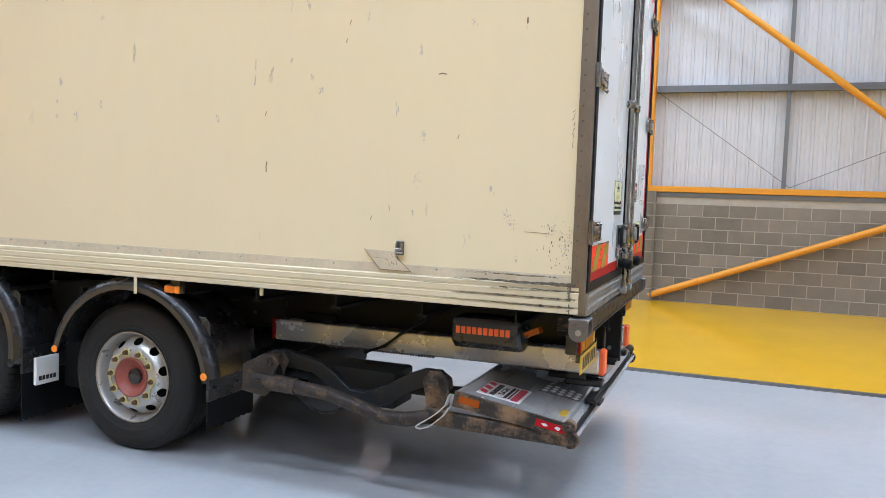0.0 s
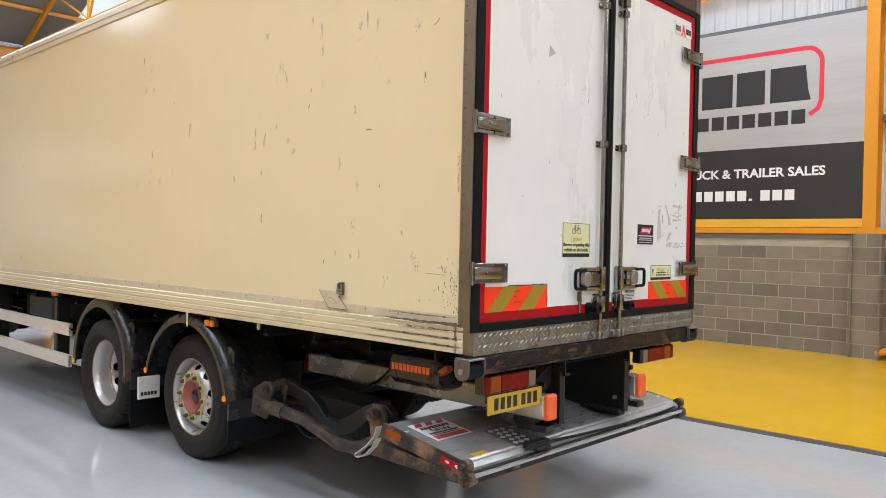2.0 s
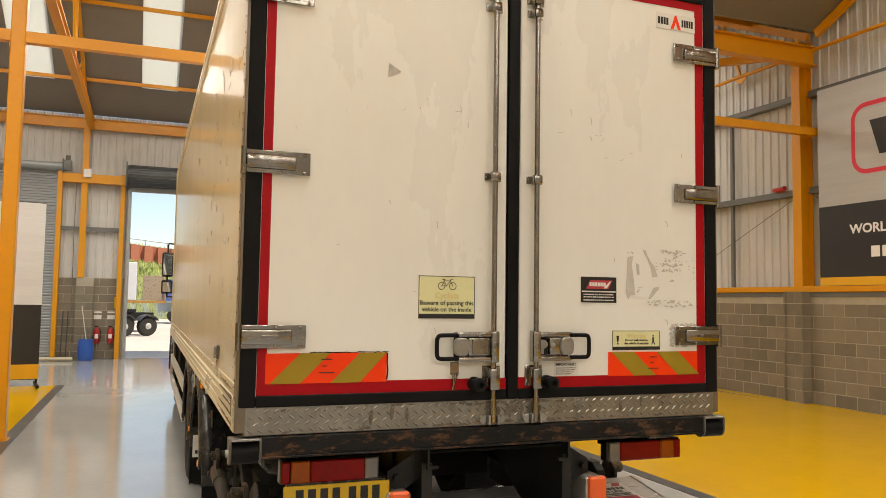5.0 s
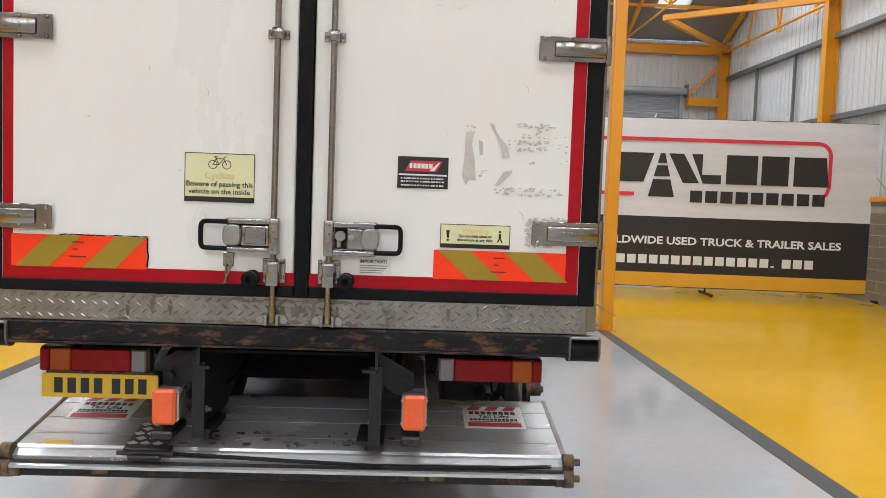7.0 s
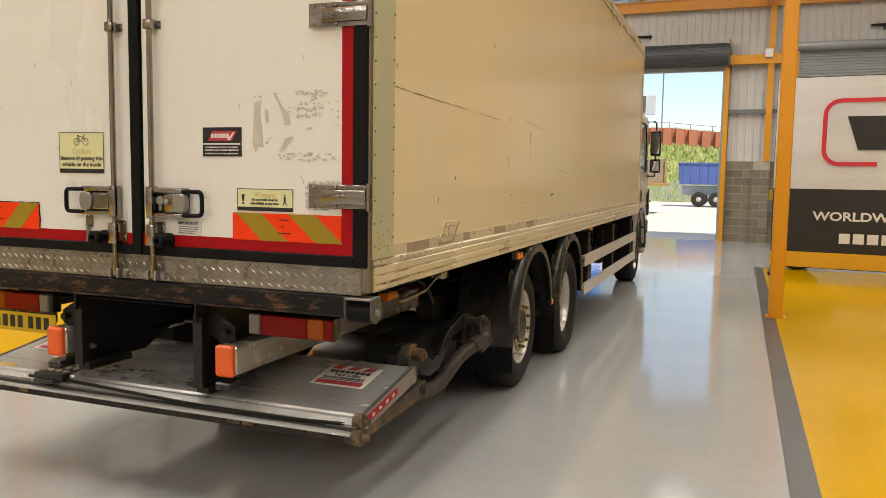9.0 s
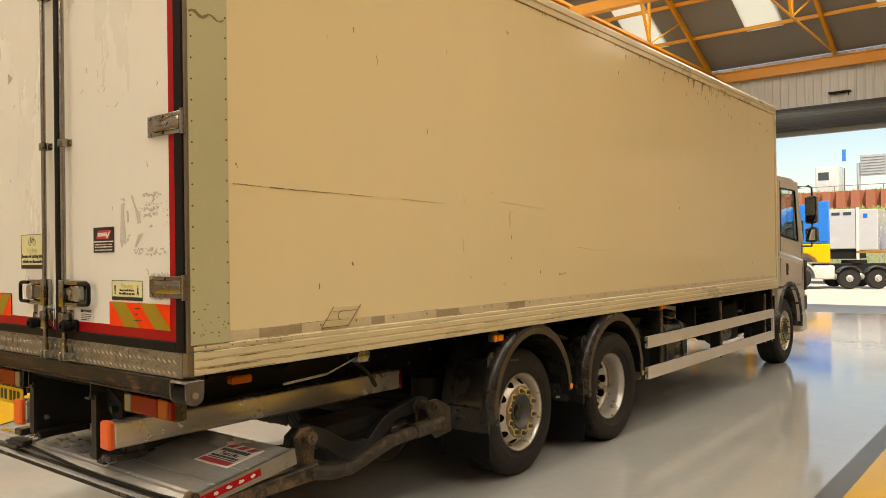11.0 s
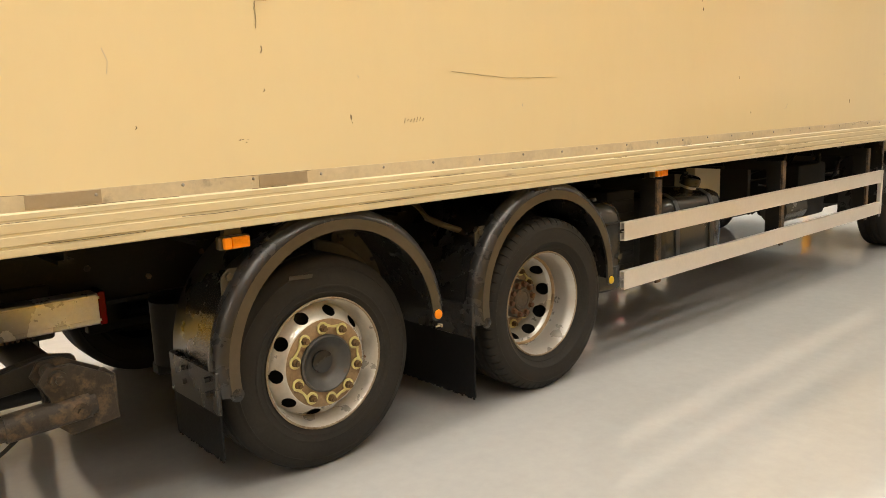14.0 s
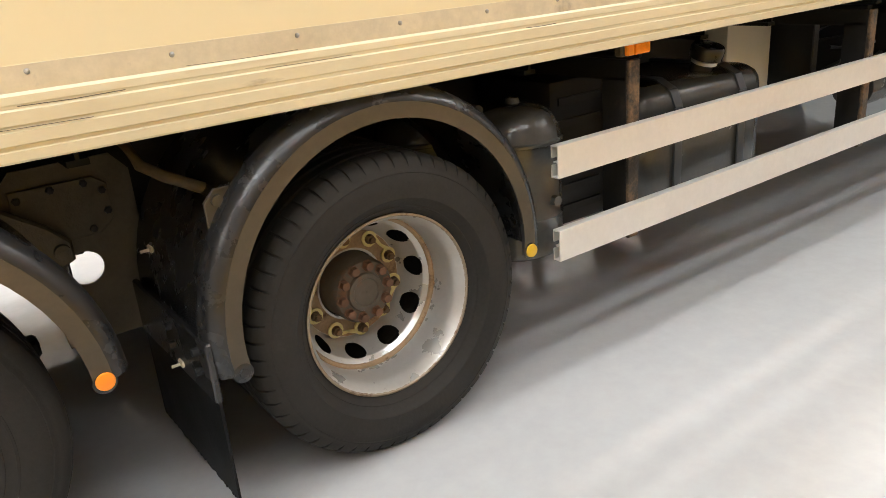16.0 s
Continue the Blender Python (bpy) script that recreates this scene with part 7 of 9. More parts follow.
    for a, m in lights:
        c = radians(a)
        bm = bmesh.new()
        p = (x + (r - lip / 2 - 0.002) * math.cos(c), side * 1.297, cz + (r - lip / 2 - 0.002) * math.sin(c))
        add_lathe(bm, [(0.024, 0), (0.022, 0.006), (0.002, 0.008)], p, (0, side, 0), 16)
        part("reflector", bm, m, g, "round amber reflector")
    return g


for _s in (-1, 1):
    if _s > 0:
        mudguard(-3.056, 0.54, _s, 0.565, -9, 177, -2.46, 0.18, ((176.5, ROUND_REFLECTOR),), 0.82)
    else:
        mudguard(-2.925, 0.435, _s, 0.64, 8, 165, -2.31, 0.2, ((165, ROUND_REFLECTOR), (10, ROUND_REFLECTOR)), 0.78, 0.036)
    mudguard(-4.455, 0.54, _s, 0.56, -9, 184, AX2 + 0.61, 0.05, ((184, PLATE_Y),), 0.62)
    for _x, _k in ((AX1, 0.2), (AX2, 0.25)):
        bm = bmesh.new()
        if _s < 0:
            add_cyl(bm, (_x + 0.45, _s * 0.4, 0.95), (_x + 0.45, _s * 1.24, 0.95), 0.02, 10)
        add_cyl(bm, (_x - 0.4, _s * 0.4, 0.99), (_x - 0.4, _s * 1.2, 0.99), 0.02, 10)
        part_each("guard_stay", bm, CHASSIS, TRUCK)
    for x0, x1, z0, z1, drop in ((AX1 + 0.36, AX1 + 0.47, 1.04, 1.085, 0.05), (-5.62, -5.5, 1.082, 1.122, 0.02)):
        bm = bmesh.new()
        add_box(bm, (x0 - 0.012, _s * 1.24 - 0.018, z0 - 0.004), (x1 + 0.012, _s * 1.24 + 0.018, z1 + 0.004), 0.006)
        add_prism(bm, [(x0 + 0.015, _s * 1.21, z1 + 0.004), (x1 - 0.015, _s * 1.21, z1 + 0.004), (x1 - 0.03, _s * 1.21, z1 + drop), (x0 + 0.03, _s * 1.21, z1 + drop)], (0, _s * 0.03, 0))
        marker = part("side_marker", bm, MUD, TRUCK, "amber side marker lamp under the rail")
        bm = bmesh.new()
        add_box(bm, (x0, _s * 1.268 - 0.012, z0), (x0 + (x1 - x0) * 0.68, _s * 1.268 + 0.012, z1), 0.006, 2)
        part("lens", bm, MARKER_LENS, marker, "amber lens")
        bm = bmesh.new()
        add_box(bm, (x0 + (x1 - x0) * 0.7, _s * 1.268 - 0.01, z0), (x1, _s * 1.268 + 0.01, z1), 0.004)
        part("reflector", bm, ROUND_REFLECTOR, marker, "orange reflector end")
box("rail_strap", (AX1 + 0.15, -1.312, 1.02), (AX1 + 0.175, -1.306, 1.13), CREAM_RAIL, TRUCK)
box("rail_strap", (-1.93, -1.29, 1.075), (-1.91, -1.27, 1.13), CREAM_RAIL, TRUCK)
# added panel that keeps the bright far side from showing between the wheels
bm = bmesh.new()
add_box(bm, (-3.98, -0.9, 0.22), (-3.42, -0.88, 1.02), 0.004)
part("splash_panel", bm, CHASSIS, TRUCK, "black panel added to close the gap between the wheels")
# suspension hanger on the offside rail: plate with a round hole, a bolted cover and its bolts
bm = bmesh.new()
rings = []
for i in range(32):
    a = 2 * math.pi * i / 32
    c, s = math.cos(a), math.sin(a)
    reach = min((0.2 if c > 0 and s > 0 else 0.12 if c > 0 else 0.2) / max(1e-6, abs(c)), (0.36 if s > 0 else 0.26) / max(1e-6, abs(s)))
    rings.append([bm.verts.new((-3.75 + d * c, y, 0.59 + d * s)) for d, y in ((0.058, 0.466), (reach, 0.466), (reach, 0.478), (0.058, 0.478))])
for ra, rb in zip(rings, rings[1:] + rings[:1]):
    for j in range(4):
        bm.faces.new((ra[j], ra[(j + 1) % 4], rb[(j + 1) % 4], rb[j]))
bmesh.ops.recalc_face_normals(bm, faces=bm.faces)
hanger = part("suspension_hanger", bm, KHAKI, TRUCK, "dusty khaki-brown steel hanger plate with a round hole")
bm = bmesh.new()
add_prism(bm, [(x, 0.478, z) for x, z in ((-3.58, 0.735), (-3.62, 0.7), (-3.82, 0.7), (-3.87, 0.74), (-3.87, 0.86), (-3.83, 0.89), (-3.58, 0.89))], (0, 0.012, 0), 0.003)
part("cover_plate", bm, KHAKI, hanger, "bolted khaki cover plate")
for x, z in ((-3.6, 0.86), (-3.7, 0.873), (-3.8, 0.873), (-3.85, 0.84), (-3.855, 0.77), (-3.8, 0.72), (-3.65, 0.72)):
    bm = bmesh.new()
    add_lathe(bm, [(0.013, 0), (0.012, 0.009), (0.004, 0.011)], (x, 0.49, z), (0, 1, 0), 6)
    part("bolt", bm, GUIDE, hanger)
bm = bmesh.new()
add_prism(bm, [(x, 0.53, z) for x, z in ((-3.38, 0.9), (-3.55, 0.855), (-3.66, 0.775), (-3.715, 0.715), (-3.715, 0.655), (-3.675, 0.635), (-3.6, 0.66), (-3.5, 0.74), (-3.38, 0.78))], (0, 0.03, 0), 0.008)
add_lathe(bm, [(0.026, 0), (0.024, 0.014), (0.01, 0.017)], (-3.68, 0.56, 0.69), (0, 1, 0), 14)
part("link_arm", bm, KHAKI, TRUCK, "dusty brown suspension link", 40)
bm = bmesh.new()
add_tube(bm, [(-3.84, 0.72, 1.1), (-3.86, 0.84, 1.05), (-3.88, 0.9, 0.98), (-3.93, 0.95, 0.945), (-4.02, 1.03, 0.9)], 0.017, 10)
part("guard_stay", bm, KHAKI, TRUCK, "brown bent stay of the mudguard", 60)
for x, y, z in ((-3.855, 0.92, 0.74), (-3.845, 1.02, 0.41)):
    bm = bmesh.new()
    add_box(bm, (x - 0.004, y - 0.018, z - 0.007), (x + 0.006, y + 0.018, z + 0.012), 0.003)
    add_cyl(bm, (x, y, z), (x + 0.03, y, z), 0.005, 8)
    part("wing_nut", bm, FOIL, TRUCK, "pale plastic wing nut on the mudguard")
# white panel with bars behind the rear nearside wheel
box("white_board", (AX2 + 0.705, -1.25, 0.31), (AX2 + 0.712 + 0.02, -1.06, 0.5), LABEL_W, TRUCK, "white board with blue squares and dark bars", 0.002)
BF = Face((AX2 + 0.733, -1.25, 0.31), (0, 1, 0), (0, 0, 1))
bm = bmesh.new()
BF.bars(bm, 0.02, 0.03, 0.17, 0.06, 5, 0.001)
part_each("board_bar", bm, INK, TRUCK)

# ---- chassis, axles, tanks ----
for _s in (-1, 1):
    bm = bmesh.new()
    add_ibeam(bm, (-10.9, _s * 0.42, 0.86), (-0.5, _s * 0.42, 0.86), 0.08, 0.27)
    rail = part("chassis_rail", bm, CHASSIS, TRUCK, "black steel chassis rail")
    bm = bmesh.new()
    for k in range(30):
        add_lathe(bm, [(0.016, 0), (0.014, 0.01)], (-2.0 - k * 0.27, _s * 0.426, 0.9 if k % 2 else 0.82), (0, _s, 0), 6)
    stuff(part("chassis_bolt", bm, RUSTIER, rail))
for k in range(17):
    x = -0.4 - k * 0.555
    bm = bmesh.new()
    add_ibeam(bm, (x, -1.12, 1.065), (x, 0.88, 1.065), 0.06, 0.115)
    part("cross_bearer", bm, CHASSIS, TRUCK, "black cross bearer under the body floor")
for x, r in ((AX1, 0.06), (AX2, 0.08), (AX3, 0.06)):
    bm = bmesh.new()
    add_cyl(bm, (x, -1.0, 0.44), (x, 1.0, 0.44), r, 16)
    if x == AX2:
        add_lathe(bm, [(0.06, -0.24), (0.17, -0.2), (0.22, -0.1), (0.22, 0.1), (0.17, 0.2), (0.06, 0.24)], (x, 0, 0.44), (0, 1, 0), 20)
        add_cyl(bm, (x, 0, 0.5), (-9.3, 0, 0.72), 0.055, 14)
    for s in (-1, 1):
        add_cyl(bm, (x, s * 0.72, 0.44), (x, s * 0.9, 0.44), 0.2, 24)
        add_cyl(bm, (x + 0.38, s * 0.55, 0.42), (x + 0.38, s * 0.55, 0.72), 0.13, 18)
        add_box(bm, (x - 0.55, s * 0.5 - 0.04, 0.36), (x + 0.5, s * 0.5 + 0.04, 0.42), 0.01)
    part("axle", bm, CHASSIS, TRUCK, "black axle with drums and air springs", 40)
# engine and gearbox mass behind the cab, battery box, boxes on the nearside
bm = bmesh.new()
add_box(bm, (-9.6, -0.38, 0.42), (-7.9, 0.38, 1.0), 0.06, 2)
add_cyl(bm, (-7.9, 0.0, 0.7), (-7.3, 0.0, 0.68), 0.2, 18)
part("gearbox", bm, CHASSIS, TRUCK, "dark gearbox and engine under the chassis", 40)
bm = bmesh.new()
add_box(bm, (-6.9, -1.05, 0.78), (-6.2, -0.48, 1.02), 0.02)
part("locker", bm, DARK_STEEL, TRUCK, "dark box under the nearside rail")
bm = bmesh.new()
add_box(bm, (-6.35, -1.02, 0.33), (-5.5, -0.5, 0.62), 0.05, 2)
part("white_tank", bm, CAB, TRUCK, "pale tank low under the chassis", 40)

# fuel tank with straps and cap
bm = bmesh.new()
add_box(bm, (-6.7, 0.5, 0.33), (-5.8, 1.1, 0.895), 0.1, 4)
tank = part("fuel_tank", bm, TANK, TRUCK, "dark grey rounded fuel tank with straps", 40)
for x in (-6.02, -6.48):
    bm = bmesh.new()
    loop = [(0.49, 0.42), (0.6, 0.323), (1.0, 0.323), (1.075, 0.36), (1.107, 0.43), (1.107, 0.795), (1.075, 0.865), (1.0, 0.902), (0.6, 0.902)]
    for (ya, za), (yb, zb) in zip(loop, loop[1:]):
        add_prism(bm, [(x - 0.025, ya, za), (x + 0.025, ya, za), (x + 0.025, yb, zb), (x - 0.025, yb, zb)], Vector((0, zb - za, ya - yb)).normalized() * 0.008)
    part("tank_strap", bm, DARK_STEEL, tank, "dark steel tank strap")
bm = bmesh.new()
add_cyl(bm, (-6.36, 0.96, 0.86), (-6.36, 0.985, 0.94), 0.05, 18)
part("filler_neck", bm, TANK, tank, "", 40)
bm = bmesh.new()
add_lathe(bm, [(0.05, -0.006), (0.058, -0.004), (0.059, 0.012), (0.05, 0.014)], (-6.36, 0.985, 0.93), (0, 0.3, 1), 20)
part("neck_ring", bm, RAIL, tank, "pale ring under the filler cap", 40)
bm = bmesh.new()
add_lathe(bm, [(0.062, 0), (0.073, 0.004), (0.075, 0.05), (0.068, 0.062), (0.03, 0.066), (0.028, 0.06)], (-6.36, 0.99, 0.945), (0, 0.3, 1), 24)
part("filler_cap", bm, PLASTIC, tank, "black filler cap", 40)
bm = bmesh.new()
add_box(bm, (-5.78, 0.46, 0.36), (-5.46, 0.92, 0.97), 0.02, 2)
bbox = part("battery_box", bm, CHASSIS, TRUCK, "black ribbed battery box beside the fuel tank", 40)
bm = bmesh.new()
for k in range(6):
    add_box(bm, (-5.74, 0.918, 0.42 + k * 0.09), (-5.5, 0.93, 0.45 + k * 0.09))
part_each("rib", bm, CHASSIS, bbox)
# upright air tanks
for x, y, z1 in ((-5.19, 1.0, 0.945), (-5.02, 0.62, 0.93)):
    bm = bmesh.new()
    add_lathe(bm, [(0.05, 0.36), (0.13, 0.37), (0.175, 0.395), (0.178, 0.42), (0.174, 0.43), (0.174, 0.53), (0.179, 0.537), (0.174, 0.544), (0.174, z1 - 0.14), (0.183, z1 - 0.135), (0.183, z1 - 0.125), (0.174, z1 - 0.12), (0.165, z1 - 0.08), (0.14, z1 - 0.035), (0.09, z1 - 0.006), (0.03, z1), (0.025, z1 + 0.02), (0.01, z1 + 0.025)], (x, y, 0), (0, 0, 1), 32)
    at = part("air_tank", bm, TANK, TRUCK, "dark grey upright air reservoir", 40)
    bm = bmesh.new()
    add_cyl(bm, (x - 0.03, y + 0.15, 0.6), (x - 0.03, y + 0.195, 0.6), 0.02, 8)
    part("port", bm, TANK, at)
    bm = bmesh.new()
    add_tube(bm, [(x + 0.05, y, 0.38), (x + 0.05, y + 0.01, 0.32), (x + 0.07, y, 0.31), (x + 0.06, y, 0.34)], 0.004, 6)
    part("drain_ring", bm, ZINC, at)
bm = bmesh.new()
add_box(bm, (-7.5, 0.24, 0.6), (-7.08, 0.62, 1.12), 0.012, 2)
part("pale_cabinet", bm, CAB_CREAM, TRUCK, "cream upright cabinet behind the fuel tank", 40)
# hoses and clutter forward of the tank
rng = random.Random(8)
for s in (-1, 1):
    for k in range(7):
        bm = bmesh.new()
        x = rng.uniform(-9.4, -8.25)
        y = s * rng.uniform(0.55, 0.95)
        pts = [(x + rng.uniform(-0.05, 0.05) + 0.12 * j * rng.uniform(0.5, 1.5), y + rng.uniform(-0.06, 0.06), 1.0 - 0.09 * j + rng.uniform(-0.03, 0.03)) for j in range(6)]
        add_tube(bm, pts, rng.uniform(0.008, 0.02), 8)
        part("hose", bm, RUBBER if k % 3 else GUIDE, TRUCK, "", 60)
    bm = bmesh.new()
    add_box(bm, (-8.9, s * 0.75 - 0.2, 0.45), (-8.3, s * 0.75 + 0.2, 0.95), 0.04, 2)
    part("silencer" if s > 0 else "battery_box", bm, CHASSIS, TRUCK, "dark box under the chassis", 40)

# brown-stained frame members and pipes between the guard posts
rng = random.Random(19)
for s in (-1, 1):
    for x in (-7.62, -8.2):
        bm = bmesh.new()
        add_box(bm, (x - 0.03, s * 0.62 - 0.2, 0.6), (x + 0.03, s * 0.62 + 0.2, 1.0), 0.006)
        part("frame_bracket", bm, GUIDE, TRUCK, "brown-stained steel bracket on the chassis")
    for k in range(4):
        z = 0.72 + 0.07 * k
        bm = bmesh.new()
        add_tube(bm, [(-7.7 - 0.36 * j, s * (0.86 - 0.03 * k) + rng.uniform(-0.03, 0.03), z + rng.uniform(-0.04, 0.04)) for j in range(5)], 0.011, 8)
        part("pipe", bm, RUSTY if k % 2 else CHASSIS, TRUCK, "thin pipe along the chassis", 60)
    bm = bmesh.new()
    add_cyl(bm, (-8.15, s * 0.98, 0.6), (-7.75, s * 0.98, 0.6), 0.12, 20)
    part("air_reservoir", bm, TANK, TRUCK, "dark lying air reservoir", 40)
# side guard rails
for _s in (-1, 1):
    guard = new("side_guard")
    guard.parent = TRUCK
    guard["label"] = "silver side guard of two long rails"
    for z0, z1 in ((0.72, 0.835), (0.415, 0.53)):
        bm = bmesh.new()
        add_prism(bm, [(-5.13, _s * y, z) for y, z in ((1.29, z0), (1.29, z1), (1.256, z1), (1.256, z1 - 0.045), (1.261, z1 - 0.045), (1.261, z1 - 0.005), (1.285, z1 - 0.005), (1.285, z0 + 0.06), (1.268, z0 + 0.06), (1.268, z0 + 0.055), (1.285, z0 + 0.055), (1.285, z0 + 0.005), (1.261, z0 + 0.005), (1.261, z0 + 0.045), (1.256, z0 + 0.045), (1.256, z0))], (-4.24, 0, 0))
        part("guard_rail", bm, RAIL, guard, "silver aluminium side rail")
    bm = bmesh.new()
    add_box(bm, (-9.37, _s * 1.275 - 0.018, 0.415), (-9.33, _s * 1.275 + 0.018, 0.835), 0.003)
    part("guard_end", bm, RAIL, guard)
    for x in (-5.55, -7.32, -9.08):
        bm = bmesh.new()
        ya, yb = sorted((_s * 1.12, _s * 1.236))
        add_box(bm, (x - 0.004, ya, 0.4), (x + 0.012, yb, 1.0), 0.003)
        ya, yb = sorted((_s * 0.46, _s * 1.236))
        add_box(bm, (x - 0.004, ya, 0.985), (x + 0.012, yb, 1.062), 0.003)
        post = part("guard_post", bm, CHASSIS, guard, "black steel guard post with rusty edges")
        bm = bmesh.new()
        ya, yb = sorted((_s * 1.237, _s * 1.254))
        add_box(bm, (x - 0.045, ya, 0.38), (x + 0.014, yb, 1.062), 0.004)
        part("post_flange", bm, RUSTIER, post, "rust-streaked outer flange")

# ---- cab ----
CABF, CABR = -11.25, -9.72
box("cab_floor", (CABF + 0.05, -1.16, 0.98), (CABR, 1.16, 1.1), CHASSIS, TRUCK)
box("cab_roof", (CABF + 0.25, -1.19, 2.66), (CABR, 1.19, 2.79), CAB, TRUCK, "white cab roof", 0.05)
box("cab_back", (CABR - 0.05, -1.2, 1.0), (CABR, 1.2, 2.75), CAB, TRUCK, "", 0.02)
for _s in (-1, 1):
    Y = _s * 1.2
    th = (0, _s * 0.045, 0)
    bm = bmesh.new()
    # rear quarter, lower door with wheel arch, front pillar, roof rail: one skin round the window opening
    arch = [(AX3 + 0.60 * math.cos(radians(a)), 0.52 + 0.62 * math.sin(radians(a))) for a in range(0, 181, 15)]
    add_prism(bm, [(CABR, Y, 1.1), (CABR, Y, 2.72), (-9.93, Y, 2.72), (-9.93, Y, 1.1)], th)
    top = [(-9.93, 1.14), (-9.93, 1.88), (-10.87, 1.80), (-11.16, 1.80), (-11.22, 1.3), (-11.22, 1.14)]
    add_prism(bm, [(x, Y, z) for x, z in top], th)
    for i in range(len(arch) - 1):
        (xa, za), (xb, zb) = arch[i], arch[i + 1]
        if max(za, zb) < 1.139:
            add_prism(bm, [(xa, Y, min(za, 1.135)), (xb, Y, min(zb, 1.135)), (xb, Y, 1.14), (xa, Y, 1.14)], th)
    add_prism(bm, [(-11.24, Y, 0.62), (-10.93, Y, 0.62), (-10.93, Y, 1.14), (-11.24, Y, 1.14)], th)
    add_prism(bm, [(-9.93, Y, 2.58), (-9.93, Y, 2.72), (-10.88, Y, 2.72), (-10.72, Y, 2.58)], th)
    add_prism(bm, [(-10.72, Y, 2.58), (-10.88, Y, 2.72), (-11.18, Y, 1.8), (-10.87, Y, 1.8)], th)
    skin = part("cab_side", bm, CAB, TRUCK, "white cab door side with dark window")
    bm = bmesh.new()
    add_prism(bm, [(x, Y + _s * 0.01, z) for x, z in ((-9.93, 1.88), (-9.93, 2.58), (-10.72, 2.58), (-10.87, 1.80))], (0, _s * 0.006, 0))
    gl = bpy.data.materials.get("cab_glass")
    if gl is None:
        gl = bpy.data.materials.new("cab_glass")
        gl.use_nodes = True
        b = gl.node_tree.nodes["Principled BSDF"]
        b.inputs["Base Color"].default_value = (0.8, 0.87, 0.86, 1)
        b.inputs["Transmission Weight"].default_value = 1.0
        b.inputs["Roughness"].default_value = 0.02
        b.inputs["IOR"].default_value = 1.1
    w = part("side_window", bm, gl, skin, "clear side window")
    w.visible_shadow = False
    bm = bmesh.new()
    ring = [(-9.93, 1.88), (-9.93, 2.58), (-10.72, 2.58), (-10.87, 1.80)]
    for (xa, za), (xb, zb) in zip(ring, ring[1:] + ring[:1]):
        add_bar(bm, (xa, Y + _s * 0.04, za), (xb, Y + _s * 0.04, zb), 0.022, 0.022)
    part("window_seal", bm, RUBBER, skin, "black window rubber")
    bm = bmesh.new()
    for (xa, za), (xb, zb) in (((-9.9, 1.12), (-9.9, 2.68)), ((-9.9, 1.12), (-11.1, 1.12)), ((-11.12, 1.12), (-11.05, 1.8))):
        add_bar(bm, (xa, Y + _s * 0.0445, za), (xb, Y + _s * 0.0445, zb), 0.008, 0.008)
    part_each("door_gap", bm, INK, skin)
    bm = bmesh.new()
    add_box(bm, (-10.28, Y + _s * 0.045 - 0.012, 1.29), (-10.2, Y + _s * 0.045 + 0.012, 1.47), 0.01, 2)
    part("door_handle", bm, PLASTIC, skin, "black recessed door handle")
    bm = bmesh.new()
    add_prism(bm, [(-9.75, Y + _s * a, z) for a, z in ((0.044, 1.665), (0.072, 1.625), (0.074, 1.605), (0.044, 1.56))], (-1.3, 0, -0.14))
    part("door_crease", bm, CAB, skin, "bright pressed crease line on the door")
    # arch lip, step and bumper corner
    bm = bmesh.new()
    pts = [(AX3 + 0.6 * math.cos(radians(a)), 0.52 + 0.62 * math.sin(radians(a))) for a in range(-5, 186, 10)]
    rings = []
    for xa, za in pts:
        o = Vector((xa - AX3, 0, za - 0.52)).normalized() * 0.05
        rings.append([bm.verts.new((xa + o.x * f, Y + _s * w, za + o.z * f)) for w, f in ((-0.25, 0), (0.06, 0), (0.075, 0.2), (0.075, 0.8), (0.06, 1), (-0.25, 1))])
    for ra, rb in zip(rings, rings[1:]):
        for j in range(6):
            bm.faces.new((ra[j], rb[j], rb[(j + 1) % 6], ra[(j + 1) % 6]))
    bm.faces.new(rings[0])
    bm.faces.new(rings[-1][::-1])
    bmesh.ops.recalc_face_normals(bm, faces=bm.faces)
    part("wheel_arch", bm, PLASTIC, TRUCK, "black plastic front wheel arch", 50)
    bm = bmesh.new()
    add_box(bm, (-9.62, Y - _s * 0.25 - 0.15, 0.35), (-9.58, Y - _s * 0.25 + 0.25, 1.1))
    part("arch_skirt", bm, PLASTIC, TRUCK)
    bm = bmesh.new()
    add_box(bm, (-11.32, Y - 0.2 if _s > 0 else Y - 0.06, 0.36), (-10.95, Y + 0.06 if _s > 0 else Y + 0.2, 0.68), 0.05, 3)
    part("bumper_corner", bm, CAB, TRUCK, "white bumper corner", 40)
    box("grab_grille", (-11.3, Y - 0.02, 1.02), (-11.18, Y + 0.07, 1.5), PLASTIC, TRUCK, "", 0.01)
    box("headlamp_side", (-11.3, Y - 0.03, 0.7), (-11.2, Y + 0.065, 0.95), CLEAR_LENS, TRUCK, "", 0.02)
    # mirrors on a black arm
    my = _s * 1.345
    bm = bmesh.new()
    add_tube(bm, [(-11.02, _s * 1.22, 2.66), (-11.2, _s * 1.33, 2.68), (-11.33, my, 2.66), (-11.34, my, 2.5), (-11.34, my, 1.9), (-11.3, _s * 1.34, 1.72), (-11.1, _s * 1.24, 1.72)], 0.016, 10)
    arm = part("mirror_arm", bm, PLASTIC, TRUCK, "black tubular mirror arm", 60)
